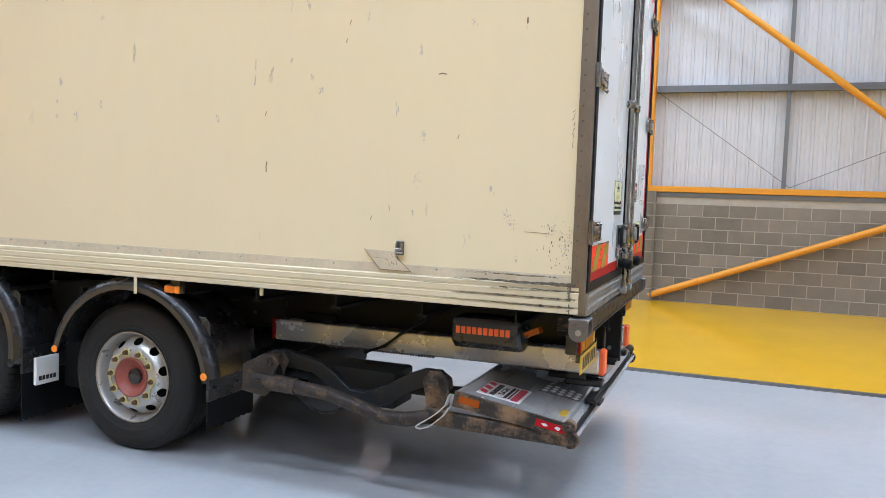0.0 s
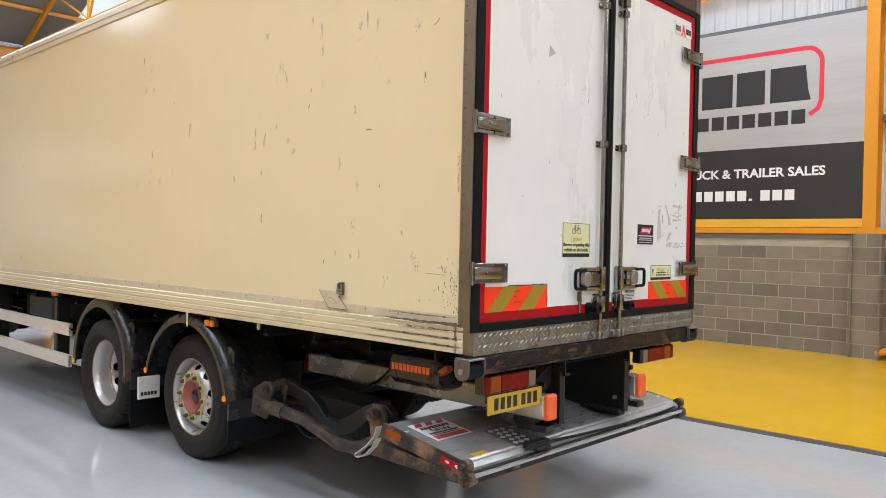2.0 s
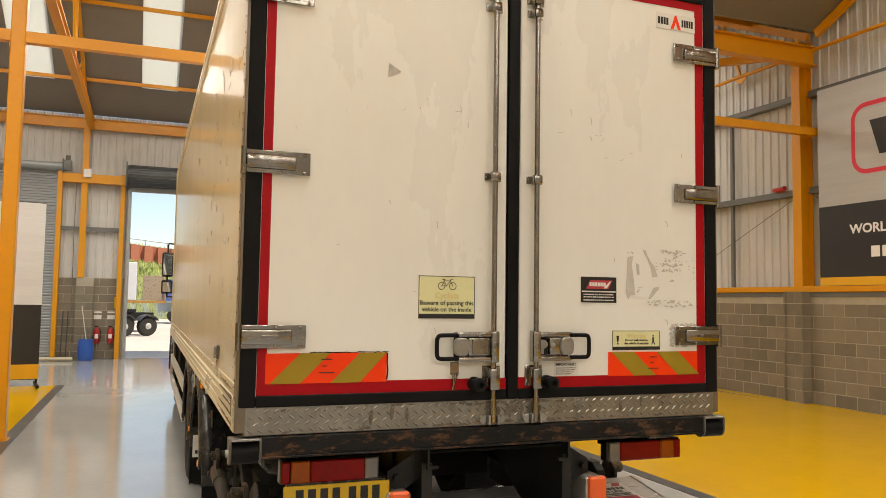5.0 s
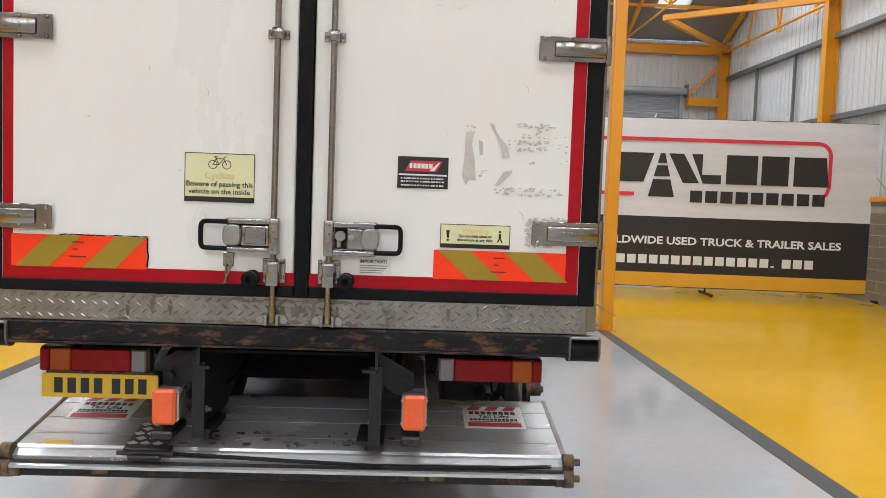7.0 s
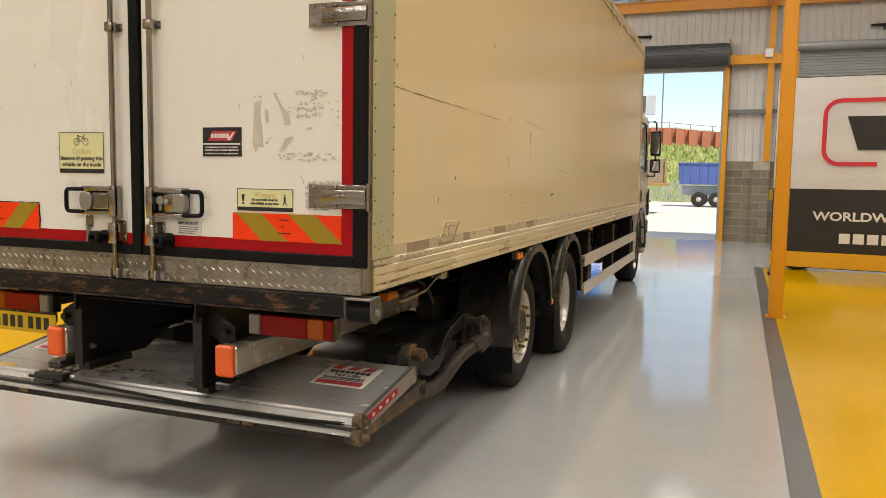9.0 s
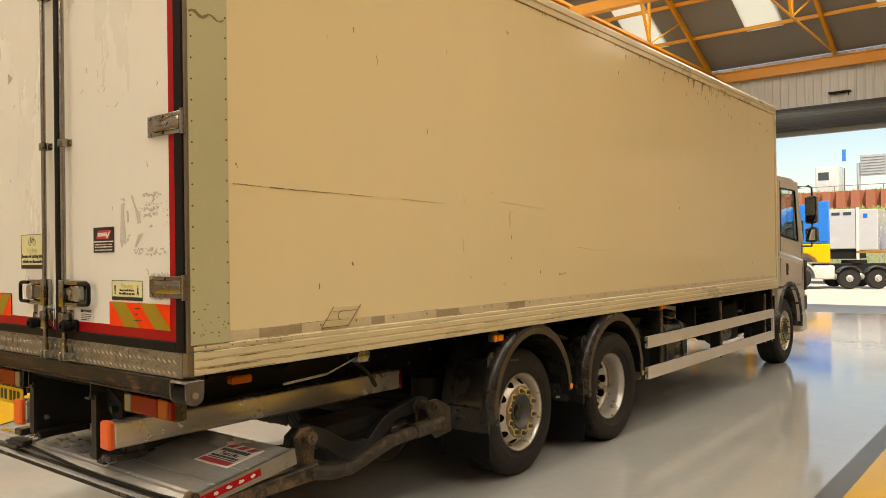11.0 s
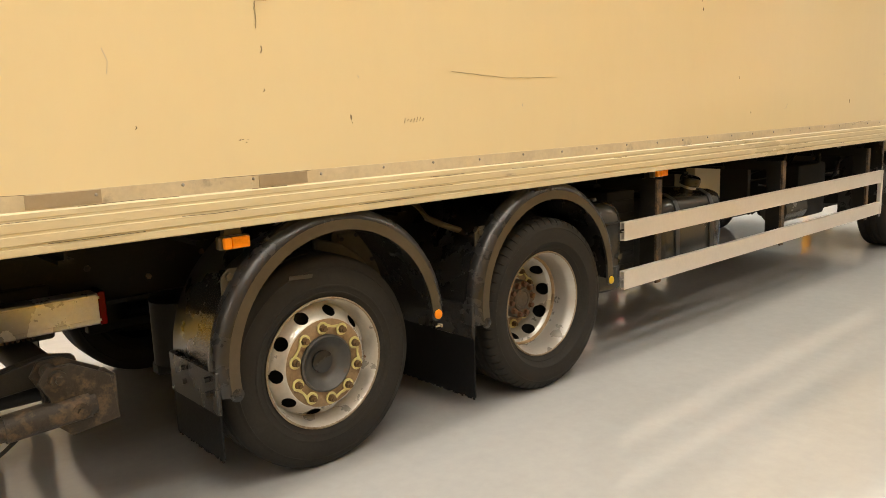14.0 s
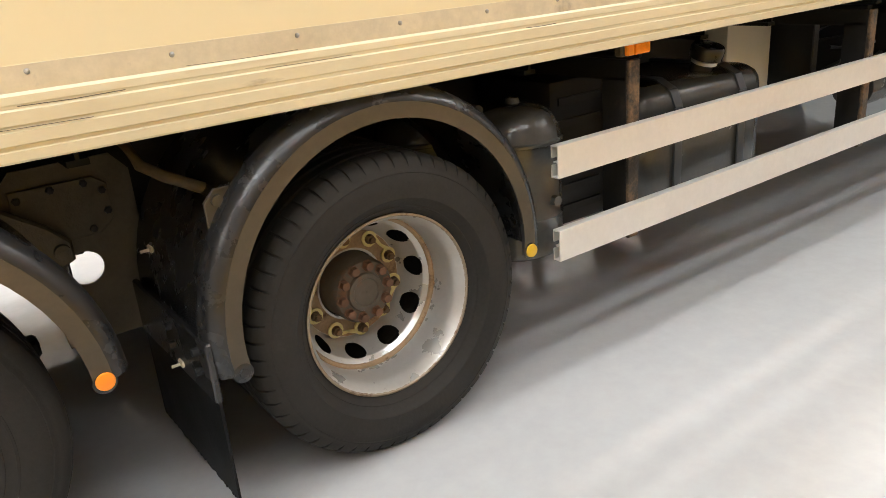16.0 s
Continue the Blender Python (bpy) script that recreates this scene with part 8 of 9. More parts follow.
    for z0, z1 in ((2.08, 2.52), (1.78, 2.02)):
        bm = bmesh.new()
        turn = [(-11.36, -0.06), (-11.39, 0.0), (-11.36, 0.09), (-11.2, 0.1), (-11.195, 0.085), (-11.265, -0.085), (-11.28, -0.09)]
        add_prism(bm, [(x, my + _s * d, z0) for x, d in turn], (0, 0, z1 - z0), 0.02)
        h = part("mirror_housing", bm, PLASTIC, arm, "black mirror housing", 40)
        bm = bmesh.new()
        add_prism(bm, [(x, my + _s * d, z0 + 0.035) for x, d in ((-11.2, 0.075), (-11.196, 0.076), (-11.258, -0.074), (-11.262, -0.075))], (0, 0, z1 - z0 - 0.07))
        part("mirror_glass", bm, MIRROR, arm, "mirror glass")
# front skin with windscreen opening
bm = bmesh.new()
add_box(bm, (CABF - 0.03, -1.2, 1.0), (CABF + 0.03, 1.2, 1.78), 0.02)
add_box(bm, (CABF - 0.05, -1.2, 0.36), (CABF + 0.05, 1.2, 1.0), 0.03)
part("cab_front", bm, CAB, TRUCK, "white cab front")
bm = bmesh.new()
add_prism(bm, [(CABF + 0.02, -1.17, 1.78), (CABF + 0.02, 1.17, 1.78), (CABF + 0.32, 1.17, 2.68), (CABF + 0.32, -1.17, 2.68)], (0.006, 0, 0))
_w = part("windscreen", bm, bpy.data.materials["cab_glass"], TRUCK, "clear windscreen")
_w.visible_shadow = False
for _s in (-1, 1):
    bm = bmesh.new()
    add_box(bm, (-10.6, _s * 0.62 - 0.25, 1.1), (-10.1, _s * 0.62 + 0.25, 1.55), 0.05, 2)
    add_box(bm, (-10.15, _s * 0.62 - 0.25, 1.5), (-9.98, _s * 0.62 + 0.25, 2.3), 0.05, 2)
    part("cab_seat", bm, PLASTIC, TRUCK, "dark cab seat", 40)

# ---- roller shutters ----
def shutter_slats(name, y0, y1, z0, z1, parent):
    """A curtain of rolled steel slats."""
    bm = bmesh.new()
    z = z0
    while z < z1:
        prof = [(-20.44, z), (-20.395, z + 0.004), (-20.385, z + 0.02), (-20.385, z + 0.055), (-20.395, z + 0.071), (-20.44, z + 0.075)]
        add_prism(bm, [(x, y0, zz) for x, zz in prof], (0, y1 - y0, 0))
        z += 0.076
    return part(name, bm, SHUTTER, parent, "grey horizontal steel slats")


for _s, _n in ((-1, "door_2"), (1, "door_3")):
    y0, y1 = sorted((_s * SHUT_IN, _s * SHUT_OUT))
    bm = bmesh.new()
    add_cyl(bm, (-20.2, y0 - 0.1, 5.361), (-20.2, y1 + 0.1, 5.361), 0.11, 20)
    d = structure(_n, bm, SHUTTER, "closed grey steel roller shutter door", "roller shutter", smooth=40)
    shutter_slats("shutter_curtain", y0 + 0.03, y1 - 0.03, 0.01, 5.29, d)
    for y in (y0, y1):
        bm = bmesh.new()
        add_box(bm, (-20.4, y - 0.06, 0.0), (-20.28, y + 0.06, 5.287), 0.004)
        part("shutter_guide", bm, SHUTTER, d)
        bm = bmesh.new()
        add_box(bm, (-20.38, y - 0.012 + (0.1 if y == y1 else -0.1), 5.181), (-20.02, y + 0.012 + (0.1 if y == y1 else -0.1), 5.561), 0.004)
        part("end_plate", bm, GALV, d)
    bm = bmesh.new()
    yy = _s * (SHUT_IN - 0.22)
    add_box(bm, (-20.22, yy - 0.1, 5.245), (-20.0, yy + 0.1, 5.519), 0.02, 2)
    add_cyl(bm, (-20.1, yy, 5.498), (-20.1, yy, 5.656), 0.06, 14)
    part("drive_motor", bm, GALV, d, "grey shutter drive motor", 40)
bm = bmesh.new()
add_cyl(bm, (-20.15, -DOOR_HALF - 0.05, 5.213), (-20.15, DOOR_HALF + 0.05, 5.213), 0.3, 28)
d = structure("door_1", bm, DARK_STEEL, "open dark grey roller shutter rolled up over the doorway", "roller shutter", smooth=40)
bm = bmesh.new()
for k in range(26):
    a = 2 * math.pi * k / 26
    add_cyl(bm, (-20.15 + 0.302 * math.cos(a), -DOOR_HALF, 5.213 + 0.302 * math.sin(a)), (-20.15 + 0.302 * math.cos(a), DOOR_HALF, 5.213 + 0.302 * math.sin(a)), 0.012, 6)
part("rolled_slats", bm, DARK_STEEL, d, "", 40)
bm = bmesh.new()
add_box(bm, (-20.42, -DOOR_HALF + 0.02, 4.781), (-20.36, DOOR_HALF - 0.02, 4.928), 0.01)
part("bottom_bar", bm, SHUTTER, d, "pale bottom bar of the raised shutter")
for _s in (-1, 1):
    bm = bmesh.new()
    add_box(bm, (-20.6, _s * (DOOR_HALF - 0.03) - 0.05, 0), (-20.3, _s * (DOOR_HALF - 0.03) + 0.05, 4.865), 0.006)
    part("shutter_guide", bm, SHUTTER, d, "pale steel shutter guide")
    bm = bmesh.new()
    add_box(bm, (-20.4, _s * (DOOR_HALF + 0.07) - 0.012, 4.844), (-19.82, _s * (DOOR_HALF + 0.07) + 0.012, 5.582), 0.004)
    part("end_plate", bm, GALV, d)

# ---- banners ----


def fitted_text(face, words, a0, a1, b, cap, material, parent, h):
    """A line of words stretched to run from a0 to a1 with capitals of that height."""
    size = cap / 0.7
    ob = face.text("lettering", words, size, 0.0, 0.0, material, parent, 0.0, "LEFT", size * 0.028)
    me = ob.data
    us = [(v.co - face.o).dot(face.u) for v in me.vertices]
    lo, hi = min(us), max(us)
    k = (a1 - a0) / (hi - lo)
    for v in me.vertices:
        rel = v.co - face.o
        u, w, n = rel.dot(face.u), rel.dot(face.v), rel.dot(face.n)
        v.co = face.p(a0 + (u - lo) * k, b + w, h + n)
    return ob


def banner(face, W, H, parent, sx, sy, black_top, yellow_top, waves):
    """Printed banner cloth: silver field, dark band, yellow foot, a badge of plain blocks and a line of words."""
    def cloth(b0, b1, material, label, h):
        bm = bmesh.new()
        nx, nz = 110, max(2, int((b1 - b0) / 0.1))
        grid = [[None] * (nz + 1) for _ in range(nx + 1)]
        for i in range(nx + 1):
            for j in range(nz + 1):
                a, b = W * i / nx, b0 + (b1 - b0) * j / nz
                grid[i][j] = face.p(a, b, h + waves * (0.008 * math.sin(a * 2.7 + math.sin(b * 1.3)) + 0.006 * math.sin(a * 9.0 - b * 5.0) * max(0.0, b / H - 0.55) * 2.0) + waves * 0.008)
        front = [[bm.verts.new(q) for q in col] for col in grid]
        back = [[bm.verts.new(q - face.n * 0.004) for q in col] for col in grid]
        for i in range(nx):
            for j in range(nz):
                bm.faces.new((front[i][j], front[i + 1][j], front[i + 1][j + 1], front[i][j + 1]))
                bm.faces.new((back[i][j + 1], back[i + 1][j + 1], back[i + 1][j], back[i][j]))
        return part("banner_cloth", bm, material, parent, label, 60)
    # the flat wall banner takes the shaded copy of the cloth
    cloth(black_top, H, BANNER if waves else BANNER_SHADED, "silver printed upper field of the banner", 0.0)
    cloth(yellow_top, black_top, BANNER_BLACK, "black printed band of the banner", 0.0)
    cloth(0.0, yellow_top, BANNER_YELLOW, "yellow foot of the banner", 0.0)
    h = 0.024 if waves else 0.004
    # red bracket line round the badge
    bm = bmesh.new()
    r = 0.25 * sy
    a0, a1, bt, bb = 0.8 * sx, W - (0.93 if waves else 0.72) * sx, 3.0 * sy, 1.88 * sy
    pts = [(1.65 * sx, bb)] + [(a0 + r + r * math.cos(c), bb + r + r * math.sin(c)) for c in (radians(q) for q in range(270, 179, -15))]
    pts += [(a0 + r + r * math.cos(c), bt - r + r * math.sin(c)) for c in (radians(q) for q in range(180, 89, -15))]
    pts += [(a1 - r + r * math.cos(c), bt - r + r * math.sin(c)) for c in (radians(q) for q in range(90, -1, -15))]
    pts += [(a1, bb + r), (a1 - 0.05 * sx, bb + 0.1), (a1 - 0.2 * sx, bb)]
    wide = 0.0375 * sy
    left, right = [], []
    for k, (a, b) in enumerate(pts):
        d = Vector(pts[min(k + 1, len(pts) - 1)]) - Vector(pts[max(k - 1, 0)])
        n = Vector((-d.y, d.x)).normalized() * wide
        left.append((a + n.x, b + n.y))
        right.append((a - n.x, b - n.y))
    face.poly(bm, left + right[::-1], h)
    part("badge_outline", bm, PRINT_RED, parent, "red rounded outline round the badge")
    # dark blocks in place of the name
    bm = bmesh.new()
    b0, b1 = 2.13 * sy, 2.72 * sy
    hh = b1 - b0
    def blk(pts):
        face.poly(bm, [(p * sx, b0 + q * hh) for p, q in pts], h)
    blk(((1.15, 1), (2.02, 1), (1.83, 0), (1.34, 0)))
    blk(((2.15, 1), (2.24, 1), (2.29, 0.66), (2.10, 0.66)))
    blk(((2.09, 0.58), (2.30, 0.58), (2.36, 0.2), (2.03, 0.2)))
    blk(((2.02, 0.1), (2.37, 0.1), (2.46, -0.5), (1.93, -0.5)))
    blk(((2.32, 1), (2.62, 1), (2.95, 0), (2.62, 0)))
    blk(((2.78, 1), (3.0, 1), (3.0, 0.3), (3.38, 0.3), (3.38, 0), (3.02, 0)))
    blk(((3.48, 0), (3.48, 1), (4.1, 1), (4.1, 0)))
    blk(((4.18, 0), (4.18, 1), (4.72, 1), (4.72, 0)))
    blk(((4.82, 0), (4.82, 1), (5.45, 1), (5.5, 0.3), (5.55, 0)))
    m0, m1 = 2.78 * sx, 5.52 * sx
    w = (m1 - m0) / 9
    for k in range(9):
        face.rect(bm, m0 + k * w, 1.74 * sy, m0 + k * w + w * 0.8, 1.98 * sy, h)
    part_each("badge_block", bm, BANNER_BLACK, parent, "dark plain blocks of the badge")
    fitted_text(face, "WORLDWIDE USED TRUCK & TRAILER SALES", 0.68 * sx, W - 0.62 * sx, 0.87 * sy, 0.15 * sy, PRINT_WHITE, parent, h)
    bm = bmesh.new()
    m0, m1 = 1.13 * sx, W - 1.1 * sx
    w = (m1 - m0) / 19
    for k in range(19):
        kw = 0.3 if k == 15 else 0.78
        face.rect(bm, m0 + k * w, 0.46 * sy, m0 + k * w + w * kw, (0.5 if k == 15 else 0.64) * sy, h)
    part_each("address_bar", bm, PRINT_WHITE, parent, "white bars in place of an address")


_wb = thing("wall_banner", (0, 0, 0), "large printed wall banner in silver and black with red bracket line", "banner")
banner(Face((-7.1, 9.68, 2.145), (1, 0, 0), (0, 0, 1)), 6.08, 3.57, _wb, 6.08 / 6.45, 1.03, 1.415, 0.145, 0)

for _s in (1, -1):
    st = thing("stand_banner", (0, 0, 0), "free-standing printed banner in silver and black on a thin frame", "banner", "lane banners")
    if _s > 0:
        f = Face((-12.57, 3.36, 0.16), (0.62, 6.43, 0), (0, 0, 1))
    else:
        f = Face((-12.3, -9.95, 0.15), (-1.15, 6.37, 0), (0, 0, 1))
    banner(f, 6.46, 3.42, st, 1.0, 1.0, 1.43, 0.28, 1)
    for a in (0.03, 3.2, 6.43):
        bm = bmesh.new()
        add_cyl(bm, f.p(a, -0.12, -0.05), f.p(a, 3.42, -0.05), 0.02, 10)
        part("pole", bm, CHASSIS, st, "thin dark upright pole", 40)
        bm = bmesh.new()
        add_bar(bm, f.p(a, -0.11, 0.45), f.p(a, -0.11, -0.45), 0.05, 0.04)
        for q in (0.4, -0.4):
            add_cyl(bm, f.p(a - 0.015, -0.125, q), f.p(a + 0.015, -0.125, q), 0.024, 12)
        part("foot", bm, CHASSIS, st, "dark foot with castors")
    for b in (0.0, 3.42):
        bm = bmesh.new()
        add_cyl(bm, f.p(0, b, -0.05), f.p(6.46, b, -0.05), 0.018, 10)
        part("cross_pole", bm, CHASSIS, st, "", 40)
    for a in (2.0, 4.6):
        bm = bmesh.new()
        add_bar(bm, f.p(a, 3.44, 0.0), f.p(a + 0.03, 3.52, 0.03), 0.02, 0.03)
        part("clip", bm, LABEL_W, st)

# ---- small things on the front piers ----
bm = bmesh.new()
add_lathe(bm, [(0.17, 0.0), (0.185, 0.02), (0.2, 0.1), (0.21, 0.28), (0.2, 0.46), (0.185, 0.56), (0.19, 0.575), (0.18, 0.585), (0.165, 0.575), (0.165, 0.3)], (-19.95, -3.2, 0), (0, 0, 1), 28)
BLUE = mat("blue_plastic", (0.02, 0.1, 0.42), 0.35, var=0.12, scale=5, bump=0.03)
barrel = tagged(part("waste_barrel", bm, BLUE, None, "", 40), "open blue plastic barrel holding a broom handle", "barrel")
bm = bmesh.new()
add_cyl(bm, (-19.95, -3.15, 0.3), (-20.18, -3.35, 1.5), 0.013, 8)
tagged(part("broom", bm, RAIL, None, "", 40), "thin pale broom handle leaning in the blue barrel", "broom")
RED_PAINT = mat("red_cylinder_paint", (0.42, 0.02, 0.02), 0.3, var=0.1, scale=5, bump=0.02)
for y in (-2.95, -2.6):
    e = thing("fire_extinguisher", (-20.3, y, 0.45), "red fire extinguisher hanging on the block wall", "fire extinguisher", "wall extinguishers")
    bm = bmesh.new()
    add_lathe(bm, [(0.06, 0.0), (0.075, 0.02), (0.075, 0.34), (0.06, 0.39), (0.025, 0.42), (0.02, 0.46)], (0.02, 0, 0), (0, 0, 1), 18)
    part("cylinder", bm, RED_PAINT, e, "", 40)
    bm = bmesh.new()
    add_box(bm, (0.0, -0.06, 0.455), (0.05, 0.05, 0.49), 0.006)
    add_tube(bm, [(0.04, 0.05, 0.45), (0.05, 0.1, 0.36), (0.05, 0.095, 0.15)], 0.01, 8)
    part("valve_hose", bm, PLASTIC, e, "", 40)
    bm = bmesh.new()
    add_box(bm, (0.094, -0.045, 0.14), (0.098, 0.045, 0.26))
    part("paper_label", bm, LABEL_W, e)
    bm = bmesh.new()
    add_box(bm, (-20.392, y - 0.1, 1.12), (-20.386, y + 0.1, 1.24))
    add_box(bm, (-20.392, y - 0.1, 1.29), (-20.386, y + 0.1, 1.34))
    tagged(part("extinguisher_sign", bm, LABEL_W), "small white and red sign over the extinguisher", "sign", "extinguisher signs")
for y, z0, z1, mm, lab in ((-2.45, 1.42, 1.75, LABEL_Y, "yellow notice on the block pier"), (2.72 + 0.9, 1.2, 1.5, LABEL_Y, "yellow notice on the block pier")):
    bm = bmesh.new()
    add_box(bm, (-20.392, y - 0.09, z0), (-20.384, y + 0.09, z1))
    tagged(part("wall_notice", bm, PLATE_Y), lab, "sign", "pier notices")
for _s in (-1, 1):
    bm = bmesh.new()
    add_box(bm, (-20.1, _s * 3.35 - 0.1, 5.076), (-20.0, _s * 3.35 + 0.1, 5.308), 0.01)
    tagged(part("control_box", bm, LABEL_W), "small white control box on the door beam", "control box", "shutter controls")
    for y in (3.45, 3.62):
        bm = bmesh.new()
        add_tube(bm, [(-20.2, _s * y, 4.970), (-20.22, _s * (y + 0.02), 3.388), (-20.21, _s * (y - 0.01), 1.3)], 0.008, 6)
        tagged(part("pull_chain", bm, GALV, None, "", 60), "thin hanging shutter chain by the pier", "chain", "shutter chains")
    for y0, y1 in ((6.0, 6.45),):
        bm = bmesh.new()
        add_box(bm, (-20.47, _s * y0 - 0.2, 5.836), (-20.3, _s * y0 + 0.2, 5.878))
        add_cyl(bm, (-20.3, _s * y0 + 0.1, 5.709), (-20.3, _s * y0 + 0.1, 5.836), 0.02, 8)
        tagged(part("vent_bracket", bm, CHASSIS), "small dark bracket on the sheeting", "bracket", "sheeting brackets")
bm = bmesh.new()
add_box(bm, (-20.47, -0.32, 5.82), (-20.27, 0.2, 5.855))
add_cyl(bm, (-20.29, 0.16, 5.72), (-20.29, 0.16, 5.83), 0.018, 8)
tagged(part("vent_bracket", bm, CHASSIS), "small dark bracket on the sheeting", "bracket", "sheeting brackets")
bm = bmesh.new()
add_cyl(bm, (-19.9, -5.2, 0.06), (-19.75, -3.5, 0.06), 0.05, 12)
tagged(part("timber_roll", bm, FOIL, None, "", 40), "pale tube lying on the floor by the shutter", "tube")
for y in (-3.85, -3.72):
    bm = bmesh.new()
    add_cyl(bm, (-20.28, y, 0.0), (-20.33, y + 0.02, 1.35), 0.014, 8)
    tagged(part("leaning_rod", bm, DARK_STEEL, None, "", 40), "thin dark rod leaning on the block wall", "rod", "leaning rods")
bm = bmesh.new()
add_cyl(bm, (-8.2, 9.8, 4.02), (-8.02, 9.8, 4.05), 0.05, 12)
add_box(bm, (-8.3, 9.75, 4.002), (-8.15, 9.85, 4.07), 0.01)
tagged(part("cable_reel", bm, RED_PAINT, None, "", 40), "small red clamp on the grey wall rail", "clamp")
for y in (-5.6,):
    l = thing("roof_lamp", (-12.5, y, 6.0), "white box lamp hanging under the roof trusses", "lamp")
    bm = bmesh.new()
    add_box(bm, (-0.3, -0.25, -0.12), (0.3, 0.25, 0.06), 0.03, 2)
    part("lamp_housing", bm, LABEL_W, l, "", 40)
    bm = bmesh.new()
    add_cyl(bm, (0, 0, 0.05), (0, 0, roof_z(-12.5) - 6.0), 0.01, 6)
    part("hanger", bm, GALV, l)
bm = bmesh.new()
add_box(bm, (-20.39, -SHUT_IN + 0.1, 0), (-20.36, -DOOR_HALF - 0.1, 0.02))
structure("threshold", bm, DARK_STEEL, "dark floor joint at the front wall", "joint")
for _x in (-18.4, -13.8):
    bm = bmesh.new()
    add_box(bm, (_x - 0.008, -3.1, 0.0), (_x + 0.008, 9.3 if _x < -14 else 3.1, 0.0015))
    structure("floor_joint", bm, LINE, "thin dark saw-cut joint in the floor", "joint")

# truck wheel standing behind the lane banner
_w = thing("spare_wheel", (-13.6, 3.9, 0.0), "black truck wheel with silver rim standing behind the banner", "wheel")
bm = bmesh.new()
add_lathe(bm, [(0.29, -0.13), (0.44, -0.14), (0.49, -0.11), (0.5, -0.05), (0.5, 0.05), (0.49, 0.11), (0.44, 0.14), (0.29, 0.13)], (0, 0, 0.5), (0.99, 0.12, 0), 48, cap=False)
part("tyre", bm, TYRE, _w, "black truck tyre", 40)
bm = bmesh.new()
add_lathe(bm, [(0.295, 0.13), (0.28, 0.11), (0.26, 0.05), (0.2, 0.07), (0.12, 0.08), (0.003, 0.09)], (0, 0, 0.5), (0.99, 0.12, 0), 40, cap=False)
part("rim", bm, SILVER_WORN, _w, "silver steel rim", 40)

# ---- yard outside the open door ----
CONCRETE = mat("sunlit_concrete", (0.5, 0.47, 0.42), 0.85, var=0.1, scale=0.25, fine=4, bump=0.1, dirt=(0.28, 0.26, 0.23), dirt_amt=-0.05, dirt_scale=0.6, dirt_soft=0.3)
GRASS_SOIL = mat("bank_soil", (0.2, 0.22, 0.08), 0.95, var=0.3, scale=0.5, fine=6, bump=0.4)
GRASS = mat("long_grass", (0.3, 0.36, 0.11), 0.7, var=0.35, scale=0.7, fine=5, bump=0.0)
LEAF = mat("leaf_green", (0.06, 0.11, 0.03), 0.6, var=0.4, scale=1.0, fine=8, bump=0.0)
PILE = mat("rust_red_piling", (0.36, 0.125, 0.07), 0.8, var=0.2, scale=0.6, fine=8, bump=0.2)
FENCE = mat("green_grey_fence", (0.24, 0.28, 0.26), 0.5, var=0.1, scale=2, bump=0.0)
SKY_BLUE = mat("blue_cab_paint", (0.0, 0.16, 0.6), 0.2, var=0.06, scale=2, bump=0.0, coat=0.4)
DULL_ORANGE = mat("dull_orange_frame_paint", (0.34, 0.17, 0.035), 0.6, var=0.25, scale=3, bump=0.1, dirt=(0.16, 0.09, 0.05), dirt_amt=0.2, dirt_scale=4)
CAB_YELLOW = mat("yellow_cab_paint", (0.8, 0.42, 0.01), 0.22, var=0.06, scale=2, bump=0.0, coat=0.4)
NAVY = mat("navy_paint", (0.06, 0.1, 0.28), 0.35, var=0.1, scale=2, bump=0.0)
GREY_BOARD = mat("grey_sign_back", (0.36, 0.39, 0.41), 0.5, var=0.1, scale=1, bump=0.0)
DARK_GLASS = mat("dark_window_glass", (0.02, 0.03, 0.035), 0.05, var=0.1, scale=2, bump=0.0, coat=0.5)

bm = bmesh.new()
N = 60
xs = [X_FRONT - 0.2 - (2200 - 20) * (i / N) ** 3 for i in range(N + 1)]
for i in range(N):
    v = [bm.verts.new(p) for p in ((xs[i], -1500, -0.02), (xs[i], 1500, -0.02), (xs[i + 1], 1500, -0.02), (xs[i + 1], -1500, -0.02))]
    bm.faces.new(v)
v = [bm.verts.new(p) for p in ((xs[0], -1500, -0.02), (600, -1500, -0.02), (600, -Y_SIDE - 0.25, -0.02), (xs[0], -Y_SIDE - 0.25, -0.02))]
bm.faces.new(v)
v = [bm.verts.new(p) for p in ((xs[0], Y_SIDE + 0.25, -0.02), (600, Y_SIDE + 0.25, -0.02), (600, 1500, -0.02), (xs[0], 1500, -0.02))]
bm.faces.new(v)
bmesh.ops.recalc_face_normals(bm, faces=bm.faces)
structure("ground", bm, CONCRETE, "sunlit pale concrete yard reaching the far distance", "ground")

# grass bank with sheet piling and a road above, both falling towards +y
def road_z(y):
    return 6.42 - 0.1 * max(0.0, min(y + 4.0, 40.0))


bm = bmesh.new()
rng = random.Random(4)
NX, NY = 10, 80
g = [[bm.verts.new((-65.0 - 10.5 * i / NX, -70 + 140 * j / NY, 5.4 * road_z(-70 + 140 * j / NY) / 6.42 * (i / NX) ** 0.9 + (rng.uniform(-0.12, 0.12) if 0 < i < NX else 0))) for j in range(NY + 1)] for i in range(NX + 1)]
for i in range(NX):
    for j in range(NY):
        bm.faces.new((g[i][j], g[i][j + 1], g[i + 1][j + 1], g[i + 1][j]))
bmesh.ops.recalc_face_normals(bm, faces=bm.faces)
structure("bank", bm, GRASS_SOIL, "steep grass-grown bank beyond the yard fence", "bank")


